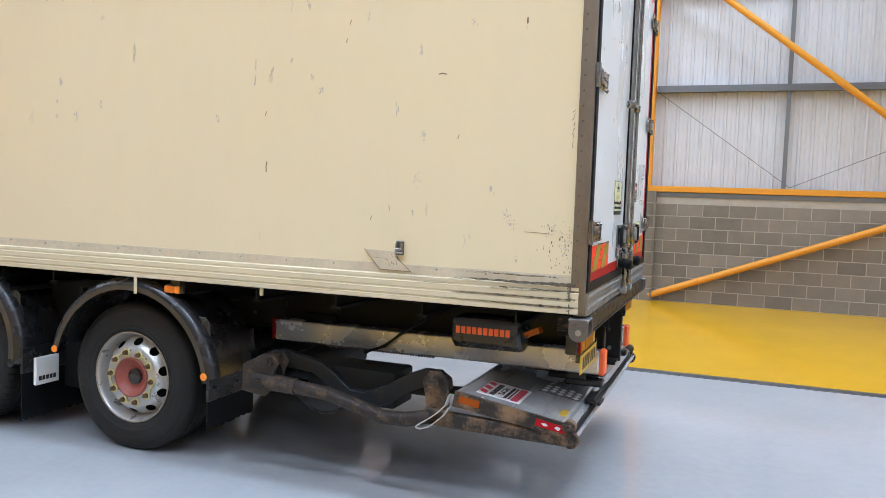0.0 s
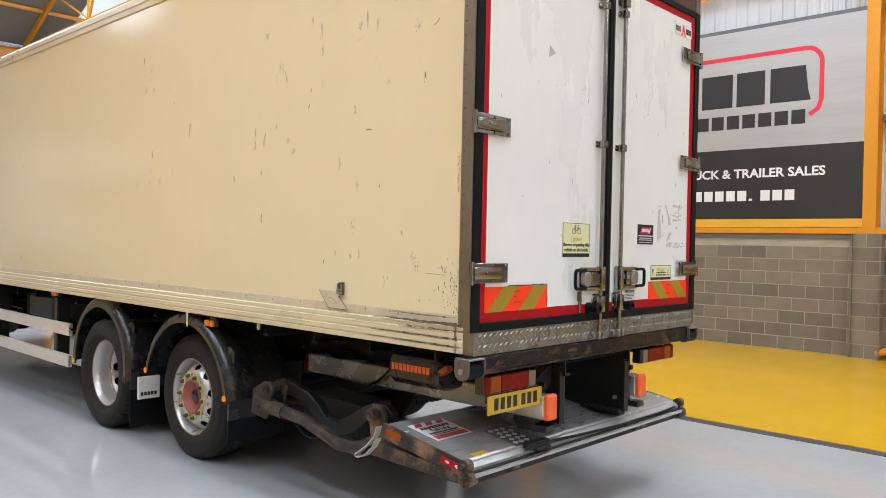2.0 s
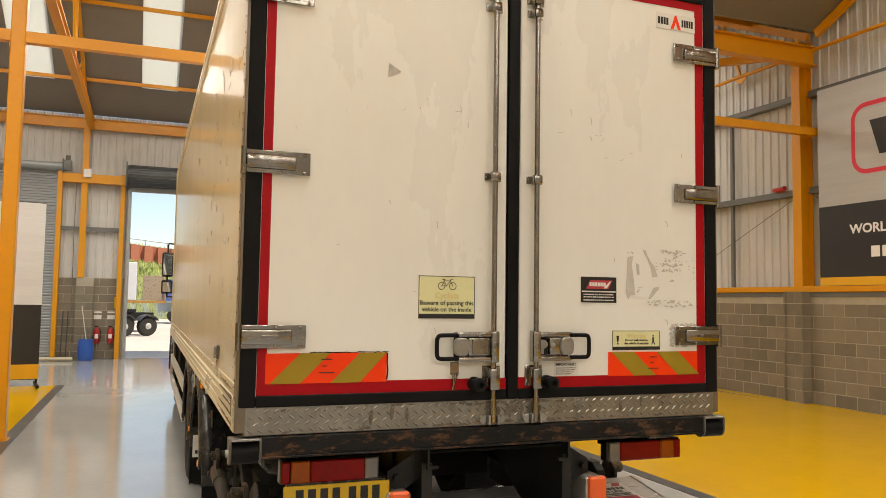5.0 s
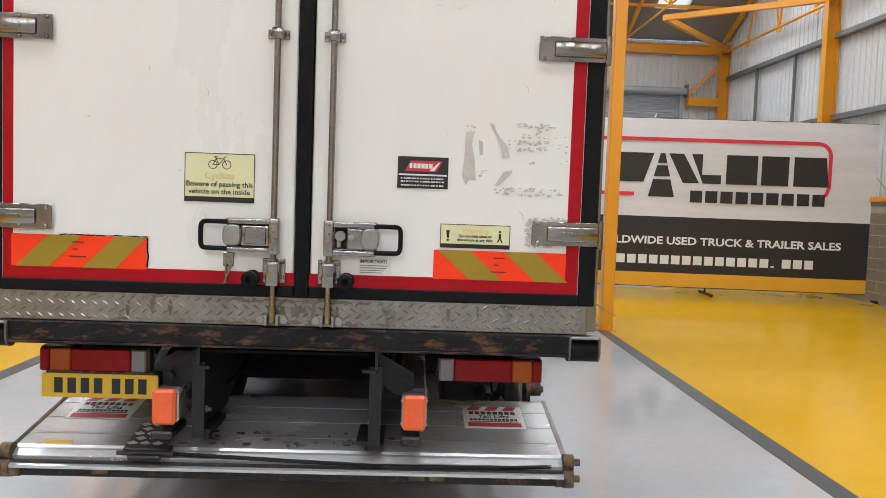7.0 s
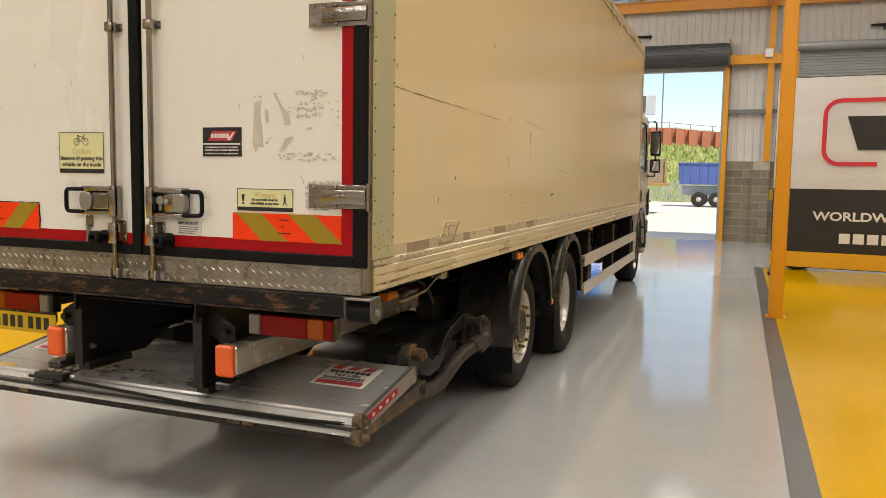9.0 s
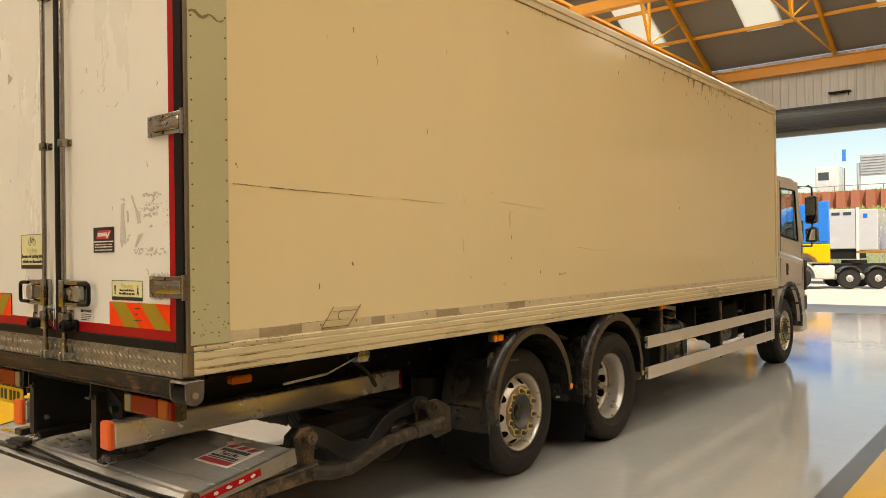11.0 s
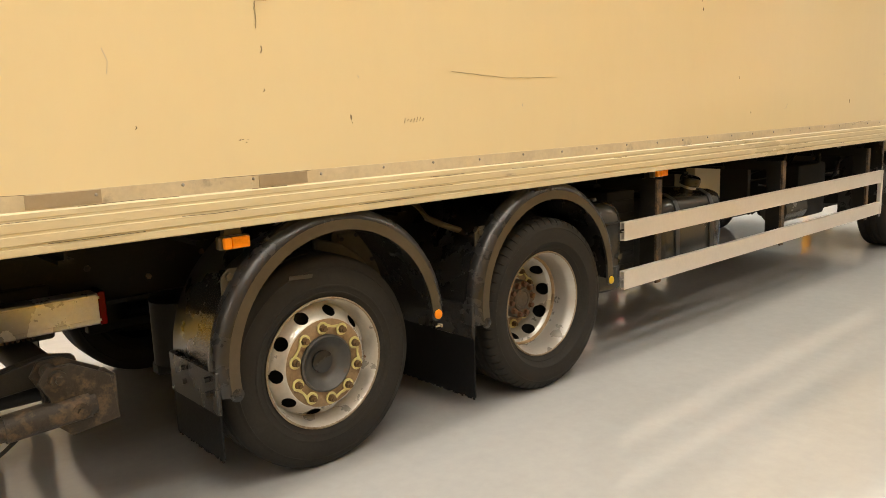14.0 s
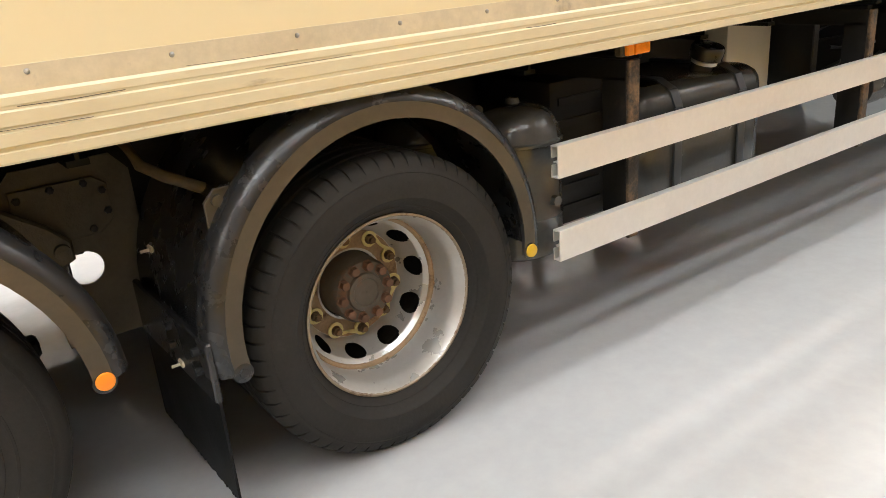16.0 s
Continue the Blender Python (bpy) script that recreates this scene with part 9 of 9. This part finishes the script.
def blades(name, count, box_at, size, material, label, seed, category):
    """Loose blades or leaves, one mesh of stuff."""
    rr = random.Random(seed)
    verts, faces = [], []
    for _ in range(count):
        x, y, z = box_at(rr)
        a = rr.uniform(0, 6.28)
        l = size * rr.uniform(0.5, 1.4)
        w = l * rr.uniform(0.12, 0.35)
        t = rr.uniform(-0.5, 0.5)
        k = len(verts)
        verts += [(x - w * math.cos(a), y - w * math.sin(a), z), (x + w * math.cos(a), y + w * math.sin(a), z), (x + t * l, y + rr.uniform(-0.4, 0.4) * l, z + l)]
        faces.append((k, k + 1, k + 2))
    me = bpy.data.meshes.new(name)
    me.from_pydata(verts, [], faces)
    me.materials.append(material)
    return tagged(new(name, me), label, category, "", "stuff")


def on_bank(rr):
    q = rr.random()
    y = rr.uniform(-45, 32)
    return (-65.0 - 10.4 * q, y, 5.4 * road_z(y) / 6.42 * q ** 0.9 - 0.05)


blades("grass", 34000, on_bank, 0.3, GRASS, "long green grass and weeds on the bank", 1, "grass")
def on_road_edge(rr):
    y = rr.uniform(-45, 32)
    return (-75.6 + rr.uniform(-0.4, 0.1), y, road_z(y) + rr.uniform(0.05, 0.35))


blades("weeds", 2600, on_road_edge, 0.3, GRASS, "weeds growing over the top of the piling", 2, "weeds")
bm = bmesh.new()
y = -60.0
while y < 45:
    prof = [(-75.5, y), (-75.5, y + 0.28), (-75.0, y + 0.38), (-75.0, y + 1.1), (-75.5, y + 1.2)]
    for (xa, ya), (xb, yb) in zip(prof, prof[1:]):
        add_prism(bm, [(xa, ya, road_z(ya) - 1.7), (xb, yb, road_z(yb) - 1.7), (xb, yb, road_z(yb) + 0.43), (xa, ya, road_z(ya) + 0.43)], (-0.03, 0, 0))
    y += 1.2
structure("sheet_piling", bm, PILE, "rust-red steel sheet piling along the top of the bank", "retaining wall")
bm = bmesh.new()
for ya, yb in ((-300, -4), (-4, 36), (36, 300)):
    add_prism(bm, [(-75.56, ya, road_z(ya) - 0.22), (-75.56, yb, road_z(yb) - 0.22), (-75.56, yb, road_z(yb)), (-75.56, ya, road_z(ya))], (-44, 0, 0))
structure("road", bm, CONCRETE, "raised road behind the piling", "road")
bm = bmesh.new()
for y in range(-50, 40, 2):
    add_cyl(bm, (-76.2, y, road_z(y)), (-76.2, y, road_z(y) + 1.0), 0.035, 6)
for z in (0.45, 0.98):
    for ya, yb in ((-50, -4), (-4, 36)):
        add_cyl(bm, (-76.2, ya, road_z(ya) + z), (-76.2, yb, road_z(yb) + z), 0.03, 6)
structure("guard_rail", bm, GALV, "thin grey guard rail along the raised road", "railing")
fence = structure("fence", bmesh.new(), FENCE, "grey-green palisade fence at the foot of the bank", "fence")
pale = bmesh.new()
add_box(pale, (-0.01, -0.035, 0.05), (0.01, 0.035, 1.62))
add_prism(pale, [(-0.01, -0.035, 1.62), (-0.01, 0.035, 1.62), (-0.01, 0.0, 1.74)], (0.02, 0, 0))
me = bpy.data.meshes.new("pale")
pale.to_mesh(me)
pale.free()
me.materials.append(FENCE)
for k in range(150):
    o = new("pale", me)
    o.parent = fence
    o.location = (-64.0, -20 + k * 0.18, 0)
for z in (0.4, 1.35):
    bm = bmesh.new()
    add_box(bm, (-64.06, -20, z), (-64.02, 8, z + 0.06))
    part("fence_rail", bm, FENCE, fence)

# gantry sign, blue sign, light mast
s = thing("road_sign_gantry", (-85, -9, 6.42), "grey electronic road sign on a gantry arm", "road sign")
bm = bmesh.new()
add_box(bm, (-0.3, -2.4, 2.5), (0.3, 2.7, 4.6), 0.05)
part("cabinet", bm, GREY_BOARD, s)
bm = bmesh.new()
add_box(bm, (0.3, -0.1, 2.7), (0.36, 1.7, 4.5), 0.02)
part("display", bm, DARK_STEEL, s)
bm = bmesh.new()
for k in range(7):
    add_box(bm, (0.3, -2.3, 2.6 + k * 0.28), (0.34, -0.2, 2.64 + k * 0.28))
part("ribs", bm, GALV, s)
bm = bmesh.new()
add_cyl(bm, (0, -2.6, 0), (0, -2.6, 3.8), 0.18, 12)
part("mast", bm, GREY_BOARD, s)
s = thing("blue_road_sign", (-85, -12.9, 6.42), "tall narrow blue road sign on a post", "road sign")
bm = bmesh.new()
add_cyl(bm, (0, 0, 0), (0, 0, 3.4), 0.06, 8)
part("post", bm, GALV, s)
bm = bmesh.new()
add_box(bm, (0.05, -0.17, 4.1), (0.12, 0.17, 5.3), 0.01)
part("sign_board", bm, SKY_BLUE, s)
s = thing("light_mast", (-95, -6.5, 6.42), "thin road light mast with two heads", "street lamp")
bm = bmesh.new()
add_cyl(bm, (0, 0, 0), (0, 0, 9.0), 0.08, 8)
part("mast", bm, GALV, s)
bm = bmesh.new()
for q in (-1, 1):
    add_bar(bm, (0, 0, 9.0), (0, q * 0.9, 9.25), 0.06, 0.06)
    add_box(bm, (-0.15, q * 0.9 - 0.3, 9.15), (0.15, q * 0.9 + 0.3, 9.3), 0.03)
part("lamp_head", bm, GALV, s)

# far electricity pylon
s = thing("pylon", (-420, 59.3, 0), "far grey lattice electricity pylon", "pylon")
bm = bmesh.new()
_lv = [(0, 4.0), (10, 2.6), (20, 1.4), (27, 0.9), (36, 0.5)]
for (z0, w0), (z1, w1) in zip(_lv, _lv[1:]):
    for a, b in ((1, 1), (1, -1), (-1, -1), (-1, 1)):
        add_bar(bm, (a * w0, b * w0, z0), (a * w1, b * w1, z1), 0.3, 0.3)
        add_bar(bm, (a * w0, b * w0, z0), (-b * w1, a * w1, z1), 0.16, 0.16)
for z, w in ((24, 6.5), (29, 5.0), (33, 4.0)):
    add_bar(bm, (0, -w, z), (0, w, z), 0.3, 0.3)
    add_bar(bm, (0, -w, z), (0, 0, z + 1.6), 0.2, 0.2)
    add_bar(bm, (0, w, z), (0, 0, z + 1.6), 0.2, 0.2)
part("lattice", bm, GALV, s)


# ---- parked vehicles ----
def yard_wheel(parent, x, y, r=0.5, w=0.3):
    e = new("wheel")
    e.parent = parent
    e.location = (x, y, r)
    bm = bmesh.new()
    add_lathe(bm, [(r * 0.58, -w / 2), (r * 0.9, -w / 2), (r, -w / 2 + 0.04), (r, w / 2 - 0.04), (r * 0.9, w / 2), (r * 0.58, w / 2)], (0, 0, 0), (0, 1, 0), 28)
    part("tyre", bm, TYRE, e, "", 40)
    bm = bmesh.new()
    for s in (-1, 1):
        add_lathe(bm, [(r * 0.58, s * w / 2), (r * 0.56, s * (w / 2 - 0.03)), (r * 0.45, s * (w / 2 - 0.05)), (r * 0.3, s * (w / 2 + 0.01)), (r * 0.15, s * (w / 2 + 0.02)), (r * 0.13, s * (w / 2 + 0.06)), (0.004, s * (w / 2 + 0.06))], (0, 0, 0), (0, 1, 0), 20, cap=False)
    part("rim", bm, SILVER, e, "", 40)


def tractor(at, turn):
    """A tractor unit: local +x is its nose, y to its left."""
    t = thing("tractor_unit", at, "parked tractor unit with blue upper and yellow lower cab", "truck")
    t.rotation_euler = (0, 0, radians(turn))
    bm = bmesh.new()
    add_prism(bm, [(x, -1.24, z) for x, z in ((-1.1, 1.9), (1.15, 1.9), (1.08, 2.3), (0.85, 3.0), (0.6, 3.3), (0.1, 3.55), (-0.9, 3.72), (-1.1, 3.72))], (0, 2.48, 0), 0.06)
    part("cab_top", bm, SKY_BLUE, t, "blue upper cab with wind deflector", 30)
    bm = bmesh.new()
    add_prism(bm, [(x, -1.25, z) for x, z in ((-1.1, 1.1), (-0.6, 1.12), (-0.5, 1.3), (-0.2, 1.5), (0.3, 1.5), (0.6, 1.3), (0.7, 1.0), (1.2, 0.9), (1.22, 1.4), (1.16, 1.9), (-1.1, 1.9))], (0, 2.5, 0), 0.04)
    part("cab_bottom", bm, CAB_YELLOW, t, "yellow lower cab")
    bm = bmesh.new()
    add_box(bm, (0.72, -1.23, 0.35), (1.3, 1.23, 0.9), 0.06, 2)
    part("bumper", bm, YARD_WHITE, t, "pale bumper", 40)
    for s in (-1, 1):
        bm = bmesh.new()
        add_prism(bm, [(x, s * 1.245, z) for x, z in ((-0.05, 2.1), (0.9, 2.05), (0.7, 2.85), (-0.05, 2.9))], (0, s * 0.02, 0))
        part("side_window", bm, DARK_GLASS, t)
        bm = bmesh.new()
        add_box(bm, (-1.0, s * 1.25 - 0.012, 2.0), (-0.25, s * 1.25 + 0.012, 3.4), 0.01)
        part("sleeper_panel", bm, SKY_BLUE, t)
        bm = bmesh.new()
        add_box(bm, (0.85, s * 1.5 - 0.14, 2.0), (1.05, s * 1.5 + 0.14, 2.75), 0.05, 2)
        add_bar(bm, (0.9, s * 1.2, 2.8), (0.9, s * 1.45, 2.7), 0.05, 0.05)
        part("mirror", bm, PLASTIC, t, "dark mirror", 40)
        bm = bmesh.new()
        ang = [radians(q) for q in range(0, 181, 15)]
        for a, b in zip(ang, ang[1:]):
            add_prism(bm, [(0.1 + r * math.cos(c), s * 1.1 - 0.18, 0.5 + r * math.sin(c)) for r, c in ((0.58, a), (0.66, a), (0.66, b), (0.58, b))], (0, 0.36, 0))
        part("wheel_arch", bm, YARD_WHITE, t, "pale wheel arch")
        bm = bmesh.new()
        add_box(bm, (-1.3, s * 0.95 - 0.25, 0.4), (-0.45, s * 0.95 + 0.25, 1.0), 0.1, 3)
        part("side_tank", bm, RAIL, t, "pale side tank", 40)
        for x in (0.1, -1.85, -2.95):
            yard_wheel(t, x, s * 1.05, 0.46 if x > 0 else 0.44)
        for x in (-1.85, -2.95):
            bm = bmesh.new()
            for a, b in zip(ang[2:-3], ang[3:-2]):
                add_prism(bm, [(x + r * math.cos(c), s * 1.05 - 0.25, 0.44 + r * math.sin(c)) for r, c in ((0.50, a), (0.53, a), (0.53, b), (0.50, b))], (0, 0.5, 0))
            part("rear_wing", bm, DARK_STEEL, t, "dark rear wing")
    bm = bmesh.new()
    add_box(bm, (-3.6, -0.45, 0.75), (-0.8, 0.45, 1.05), 0.02)
    add_cyl(bm, (-2.4, 0, 1.05), (-2.4, 0, 1.2), 0.5, 24)
    part("chassis_frame", bm, CHASSIS, t)
    return t


tractor((-34.0, -4.72, 0), -62)

tr = thing("white_trailer", (-38.2, -8.28, 0), "white box trailer with dark chassis parked in the yard", "trailer")
bm = bmesh.new()
add_box(bm, (-2.5, -6.0, 1.68), (0, 5.2, 3.55), 0.03)
part("body", bm, YARD_WHITE, tr, "plain white box body")
bm = bmesh.new()
add_box(bm, (-2.5, 5.26, 1.6), (0.03, 6.1, 3.5), 0.03)
part("end_body", bm, YARD_WHITE, tr, "pale end bay with blue mark")
bm = bmesh.new()
add_box(bm, (0.0, 5.2, 1.1), (0.05, 5.32, 3.6))
part("corner_pillar", bm, LABEL_W, tr)
bm = bmesh.new()
add_box(bm, (0.031, 5.5, 3.1), (0.04, 5.68, 3.3))
part("blue_mark", bm, SKY_BLUE, tr)
bm = bmesh.new()
for y in (4.15, 4.65):
    add_box(bm, (0.0, y, 3.27), (0.015, y + 0.35, 3.4))
part("vent", bm, DARK_STEEL, tr)
bm = bmesh.new()
add_box(bm, (-2.2, -6.0, 1.2), (-0.1, 5.2, 1.66), 0.02)
part("chassis_frame", bm, CHASSIS, tr)
bm = bmesh.new()
add_box(bm, (-2.3, 5.2, 1.46), (0.06, 7.5, 1.58), 0.01)
add_box(bm, (-0.1, 7.44, 1.5), (0.06, 7.5, 2.9), 0.01)
part("yellow_frame", bm, DULL_ORANGE, tr, "dull orange steel frame")
bm = bmesh.new()
add_box(bm, (-0.2, 6.4, 1.6), (-0.1, 7.4, 2.85), 0.01)
part("rusty_plate", bm, FLANGE, tr, "brown rusty plate")
for y in (-5.0, -3.7):
    e = new("wheel")
    e.parent = tr
    e.location = (-0.3, y, 0.5)
    bm = bmesh.new()
    add_cyl(bm, (-0.15, 0, 0), (0.15, 0, 0), 0.5, 24)
    part("tyre", bm, TYRE, e, "", 40)
    bm = bmesh.new()
    add_cyl(bm, (0.1, 0, 0), (0.16, 0, 0), 0.28, 20)
    part("rim", bm, SILVER, e, "", 40)
for y in (-2.0,):
    bm = bmesh.new()
    add_box(bm, (-0.4, y - 0.08, 0.0), (-0.25, y + 0.08, 1.2))
    part("landing_leg", bm, DARK_STEEL, tr)

tp = thing("tipper_truck", (-53, 3.3, 0), "blue and white tipper lorry parked in the yard", "truck")
tp.rotation_euler = (0, 0, radians(90))
bm = bmesh.new()
add_prism(bm, [(x, -1.2, z) for x, z in ((-4.4, 1.5), (0.4, 1.5), (0.6, 2.9), (-4.5, 2.9))], (0, 2.4, 0), 0.03)
part("tipper_body", bm, NAVY, tp, "blue ribbed tipper body")
bm = bmesh.new()
for k in range(9):
    for s in (-1, 1):
        add_box(bm, (-4.2 + k * 0.55, s * 1.2 - 0.05, 1.5), (-4.1 + k * 0.55, s * 1.2 + 0.05, 2.9))
add_box(bm, (-4.5, -1.27, 2.85), (0.6, 1.27, 2.97))
part("body_ribs", bm, NAVY, tp)
bm = bmesh.new()
add_prism(bm, [(x, -1.22, z) for x, z in ((0.9, 0.9), (2.5, 0.8), (2.55, 1.7), (2.35, 2.9), (1.0, 3.0), (0.9, 2.5))], (0, 2.44, 0), 0.06)
part("cab_shell", bm, YARD_WHITE, tp, "white tipper cab", 30)
for s in (-1, 1):
    bm = bmesh.new()
    add_prism(bm, [(x, s * 1.225, z) for x, z in ((1.25, 1.8), (2.35, 1.8), (2.2, 2.65), (1.25, 2.7))], (0, s * 0.02, 0))
    part("side_window", bm, DARK_GLASS, tp)
    for x in (-3.1, -2.0, 0.1, 1.3):
        yard_wheel(tp, x, s * 1.05)
bm = bmesh.new()
add_box(bm, (-4.3, -0.5, 0.8), (2.3, 0.5, 1.4), 0.03)
add_box(bm, (-1.2, -1.1, 0.5), (-0.6, 1.1, 1.2), 0.05)
part("chassis_frame", bm, GREY_BOARD, tp)

lw = thing("white_lorry", (-85, -5.2, 6.42), "white lorry cab passing on the raised road", "truck")
bm = bmesh.new()
add_box(bm, (-1.2, -10.2, 0.8), (1.2, -8.0, 3.6), 0.15, 3)
part("cab_shell", bm, YARD_WHITE, lw, "", 40)
bm = bmesh.new()
add_box(bm, (1.19, -9.9, 2.2), (1.22, -8.9, 3.0))
part("side_window", bm, DARK_GLASS, lw)
bm = bmesh.new()
add_box(bm, (-0.8, -10.2, 0.45), (0.8, -6.0, 0.9))
for y in (-9.4, -7.0):
    add_cyl(bm, (-1.1, y, 0.5), (1.1, y, 0.5), 0.5, 20)
part("running_gear", bm, TYRE, lw)

# bushes on the bank: stems and leaf clumps
for bx, by, bz, br in ((-73.5, -27.0, 6.0, 1.6), (-74.2, -18.2, 6.9, 1.3), (-74, -24.5, 6.2, 1.3), (-74.6, -18.7, 8.2, 1.15), (-74.4, -16.9, 6.9, 0.8), (-66.5, 5.5, 0.8, 1.4)):
    b = thing("bush", (bx, by, bz - 0.6), "green bush with loose uneven leaves on the bank", "bush", "bank bushes")
    bm = bmesh.new()
    rr = random.Random(int(-by * 10))
    for k in range(7):
        a = rr.uniform(0, 6.28)
        add_cyl(bm, (0, 0, 0), (math.cos(a) * br * 0.6, math.sin(a) * br * 0.6, br * rr.uniform(0.7, 1.2)), 0.04, 6, 0.01)
    part("stems", bm, RUSTIER, b)
    verts, faces = [], []
    for k in range(1500):
        d = Vector((rr.gauss(0, 1), rr.gauss(0, 1), rr.gauss(0, 1))).normalized() * br * (rr.uniform(0.3, 1.0) ** 0.5) * rr.uniform(0.75, 1.1)
        p = Vector((0, 0, br * 0.75)) + Vector((d.x, d.y, d.z * 0.75))
        q = [p + Vector((rr.gauss(0, 1), rr.gauss(0, 1), rr.gauss(0, 1))) * 0.09 for _ in range(3)]
        n = len(verts)
        verts += [tuple(c) for c in q]
        faces.append((n, n + 1, n + 2))
    me = bpy.data.meshes.new("leaves")
    me.from_pydata(verts, [], faces)
    me.materials.append(LEAF)
    o = new("leaves", me)
    o.parent = b
    o["kind"] = "stuff"

# ---- concrete blocks of the walls ----
BW, BH, JOINT = 0.436, 0.212, 0.015


def block_mesh(w, h, d):
    bm = bmesh.new()
    add_box(bm, (-w / 2, 0, -h / 2), (w / 2, d, h / 2), 0.002)
    me = bpy.data.meshes.new("block")
    bm.to_mesh(me)
    bm.free()
    me.materials.append(BLOCK)
    return me


WHOLE, HALF = block_mesh(BW, BH, 0.03), block_mesh(0.215, BH, 0.03)
rng = random.Random(17)


def course_blocks(u0, u1, z_top):
    """Centres of blocks laid in half bond: (u, z, whole)."""
    out = []
    rows = int(z_top / (BH + JOINT)) + 1
    for r in range(rows):
        z = 0.012 + BH / 2 + r * (BH + JOINT)
        if z + BH / 2 > z_top + 0.02:
            break
        u = u0 if r % 2 == 0 else u0 + 0.5 * (BW + JOINT)
        if r % 2:
            out.append((u0 + 0.1075, z, False))
        while u + BW <= u1 + 0.001:
            out.append((u + BW / 2, z, True))
            u += BW + JOINT
        if u + 0.215 <= u1 + 0.001:
            out.append((u + 0.1075, z, False))
    return out


rest = bmesh.new()
count = 0
for u, z, whole in course_blocks(X_FRONT + 0.02, X_BACK - 0.02, BLOCK_TOP - 0.075):
    proud = rng.uniform(0.0025, 0.005)
    if -9.2 < u < 4.2 and count < 300:
        o = new("block", WHOLE if whole else HALF)
        o.parent = WALL_NORTH
        o.location = (u, Y_BLOCK - proud, z)
        count += 1
    else:
        w = (BW if whole else 0.215) / 2
        add_box(rest, (u - w, Y_BLOCK - proud, z - BH / 2), (u + w, Y_BLOCK + 0.01, z + BH / 2))
o = part("block_courses", rest, BLOCK, WALL_NORTH)
o["kind"] = "stuff"

# piers in front of the wall columns
for _x in COLS_X[1:]:
    bm = bmesh.new()
    add_box(bm, (_x - 0.225, Y_SIDE - 0.36, 0), (_x + 0.225, Y_BLOCK - 0.012, BLOCK_TOP - 0.004))
    pier = structure("wall_pier", bm, MORTAR, "concrete block pier carrying the wall column", "pier", "wall piers")
    if _x < 4:
        for r in range(9):
            z = 0.012 + BH / 2 + r * (BH + JOINT)
            parts = ((0.0, True),) if r % 2 else ((-0.1135, False), (0.1135, False))
            for du, whole in parts:
                o = new("block", WHOLE if whole else HALF)
                o.parent = pier
                o.location = (_x + du, Y_SIDE - 0.36 - 0.004, z)
            for s in (-1, 1):
                for dv, wh in (((0.19, False),) if r % 2 else ((0.24, False),)):
                    o = new("block", HALF)
                    o.parent = pier
                    o.rotation_euler = (0, 0, radians(90 * s))
                    o.location = (_x + s * (0.225 + 0.004), Y_SIDE - 0.36 + dv * 0.3, z)
# front wall piers
rest = bmesh.new()
for y0, y1 in ((-SHUT_IN, -DOOR_HALF - 0.1), (DOOR_HALF + 0.1, SHUT_IN), (SHUT_OUT, Y_SIDE), (-Y_SIDE, -SHUT_OUT)):
    near = abs(y0 + y1) < 8
    for u, z, whole in course_blocks(y0 + 0.01, y1 - 0.01, FRONT_BLOCK_TOP):
        proud = rng.uniform(0.0025, 0.005)
        if near:
            o = new("block", WHOLE if whole else HALF)
            o.parent = WALL_WEST
            o.rotation_euler = (0, 0, radians(90))
            o.location = (X_FRONT + proud, u, z)
        else:
            w = (BW if whole else 0.215) / 2
            add_box(rest, (X_FRONT - 0.01, u - w, z - BH / 2), (X_FRONT + proud, u + w, z + BH / 2))
o = part("block_courses", rest, BLOCK, WALL_WEST)
o["kind"] = "stuff"
for _s in (-1, 1):
    bm = bmesh.new()
    add_box(bm, (X_FRONT, _s * 3.3 - 0.22, 0), (X_FRONT + 0.22, _s * 3.3 + 0.22, FRONT_BLOCK_TOP))
    pier = structure("wall_pier", bm, MORTAR, "concrete block pier under the front stanchion", "pier", "wall piers")
    for r in range(9):
        z = 0.012 + BH / 2 + r * (BH + JOINT)
        for du, whole in (((0.0, True),) if r % 2 else ((-0.1135, False), (0.1135, False))):
            o = new("block", WHOLE if whole else HALF)
            o.parent = pier
            o.rotation_euler = (0, 0, radians(90))
            o.location = (X_FRONT + 0.22 + 0.004, _s * 3.3 + du, z)
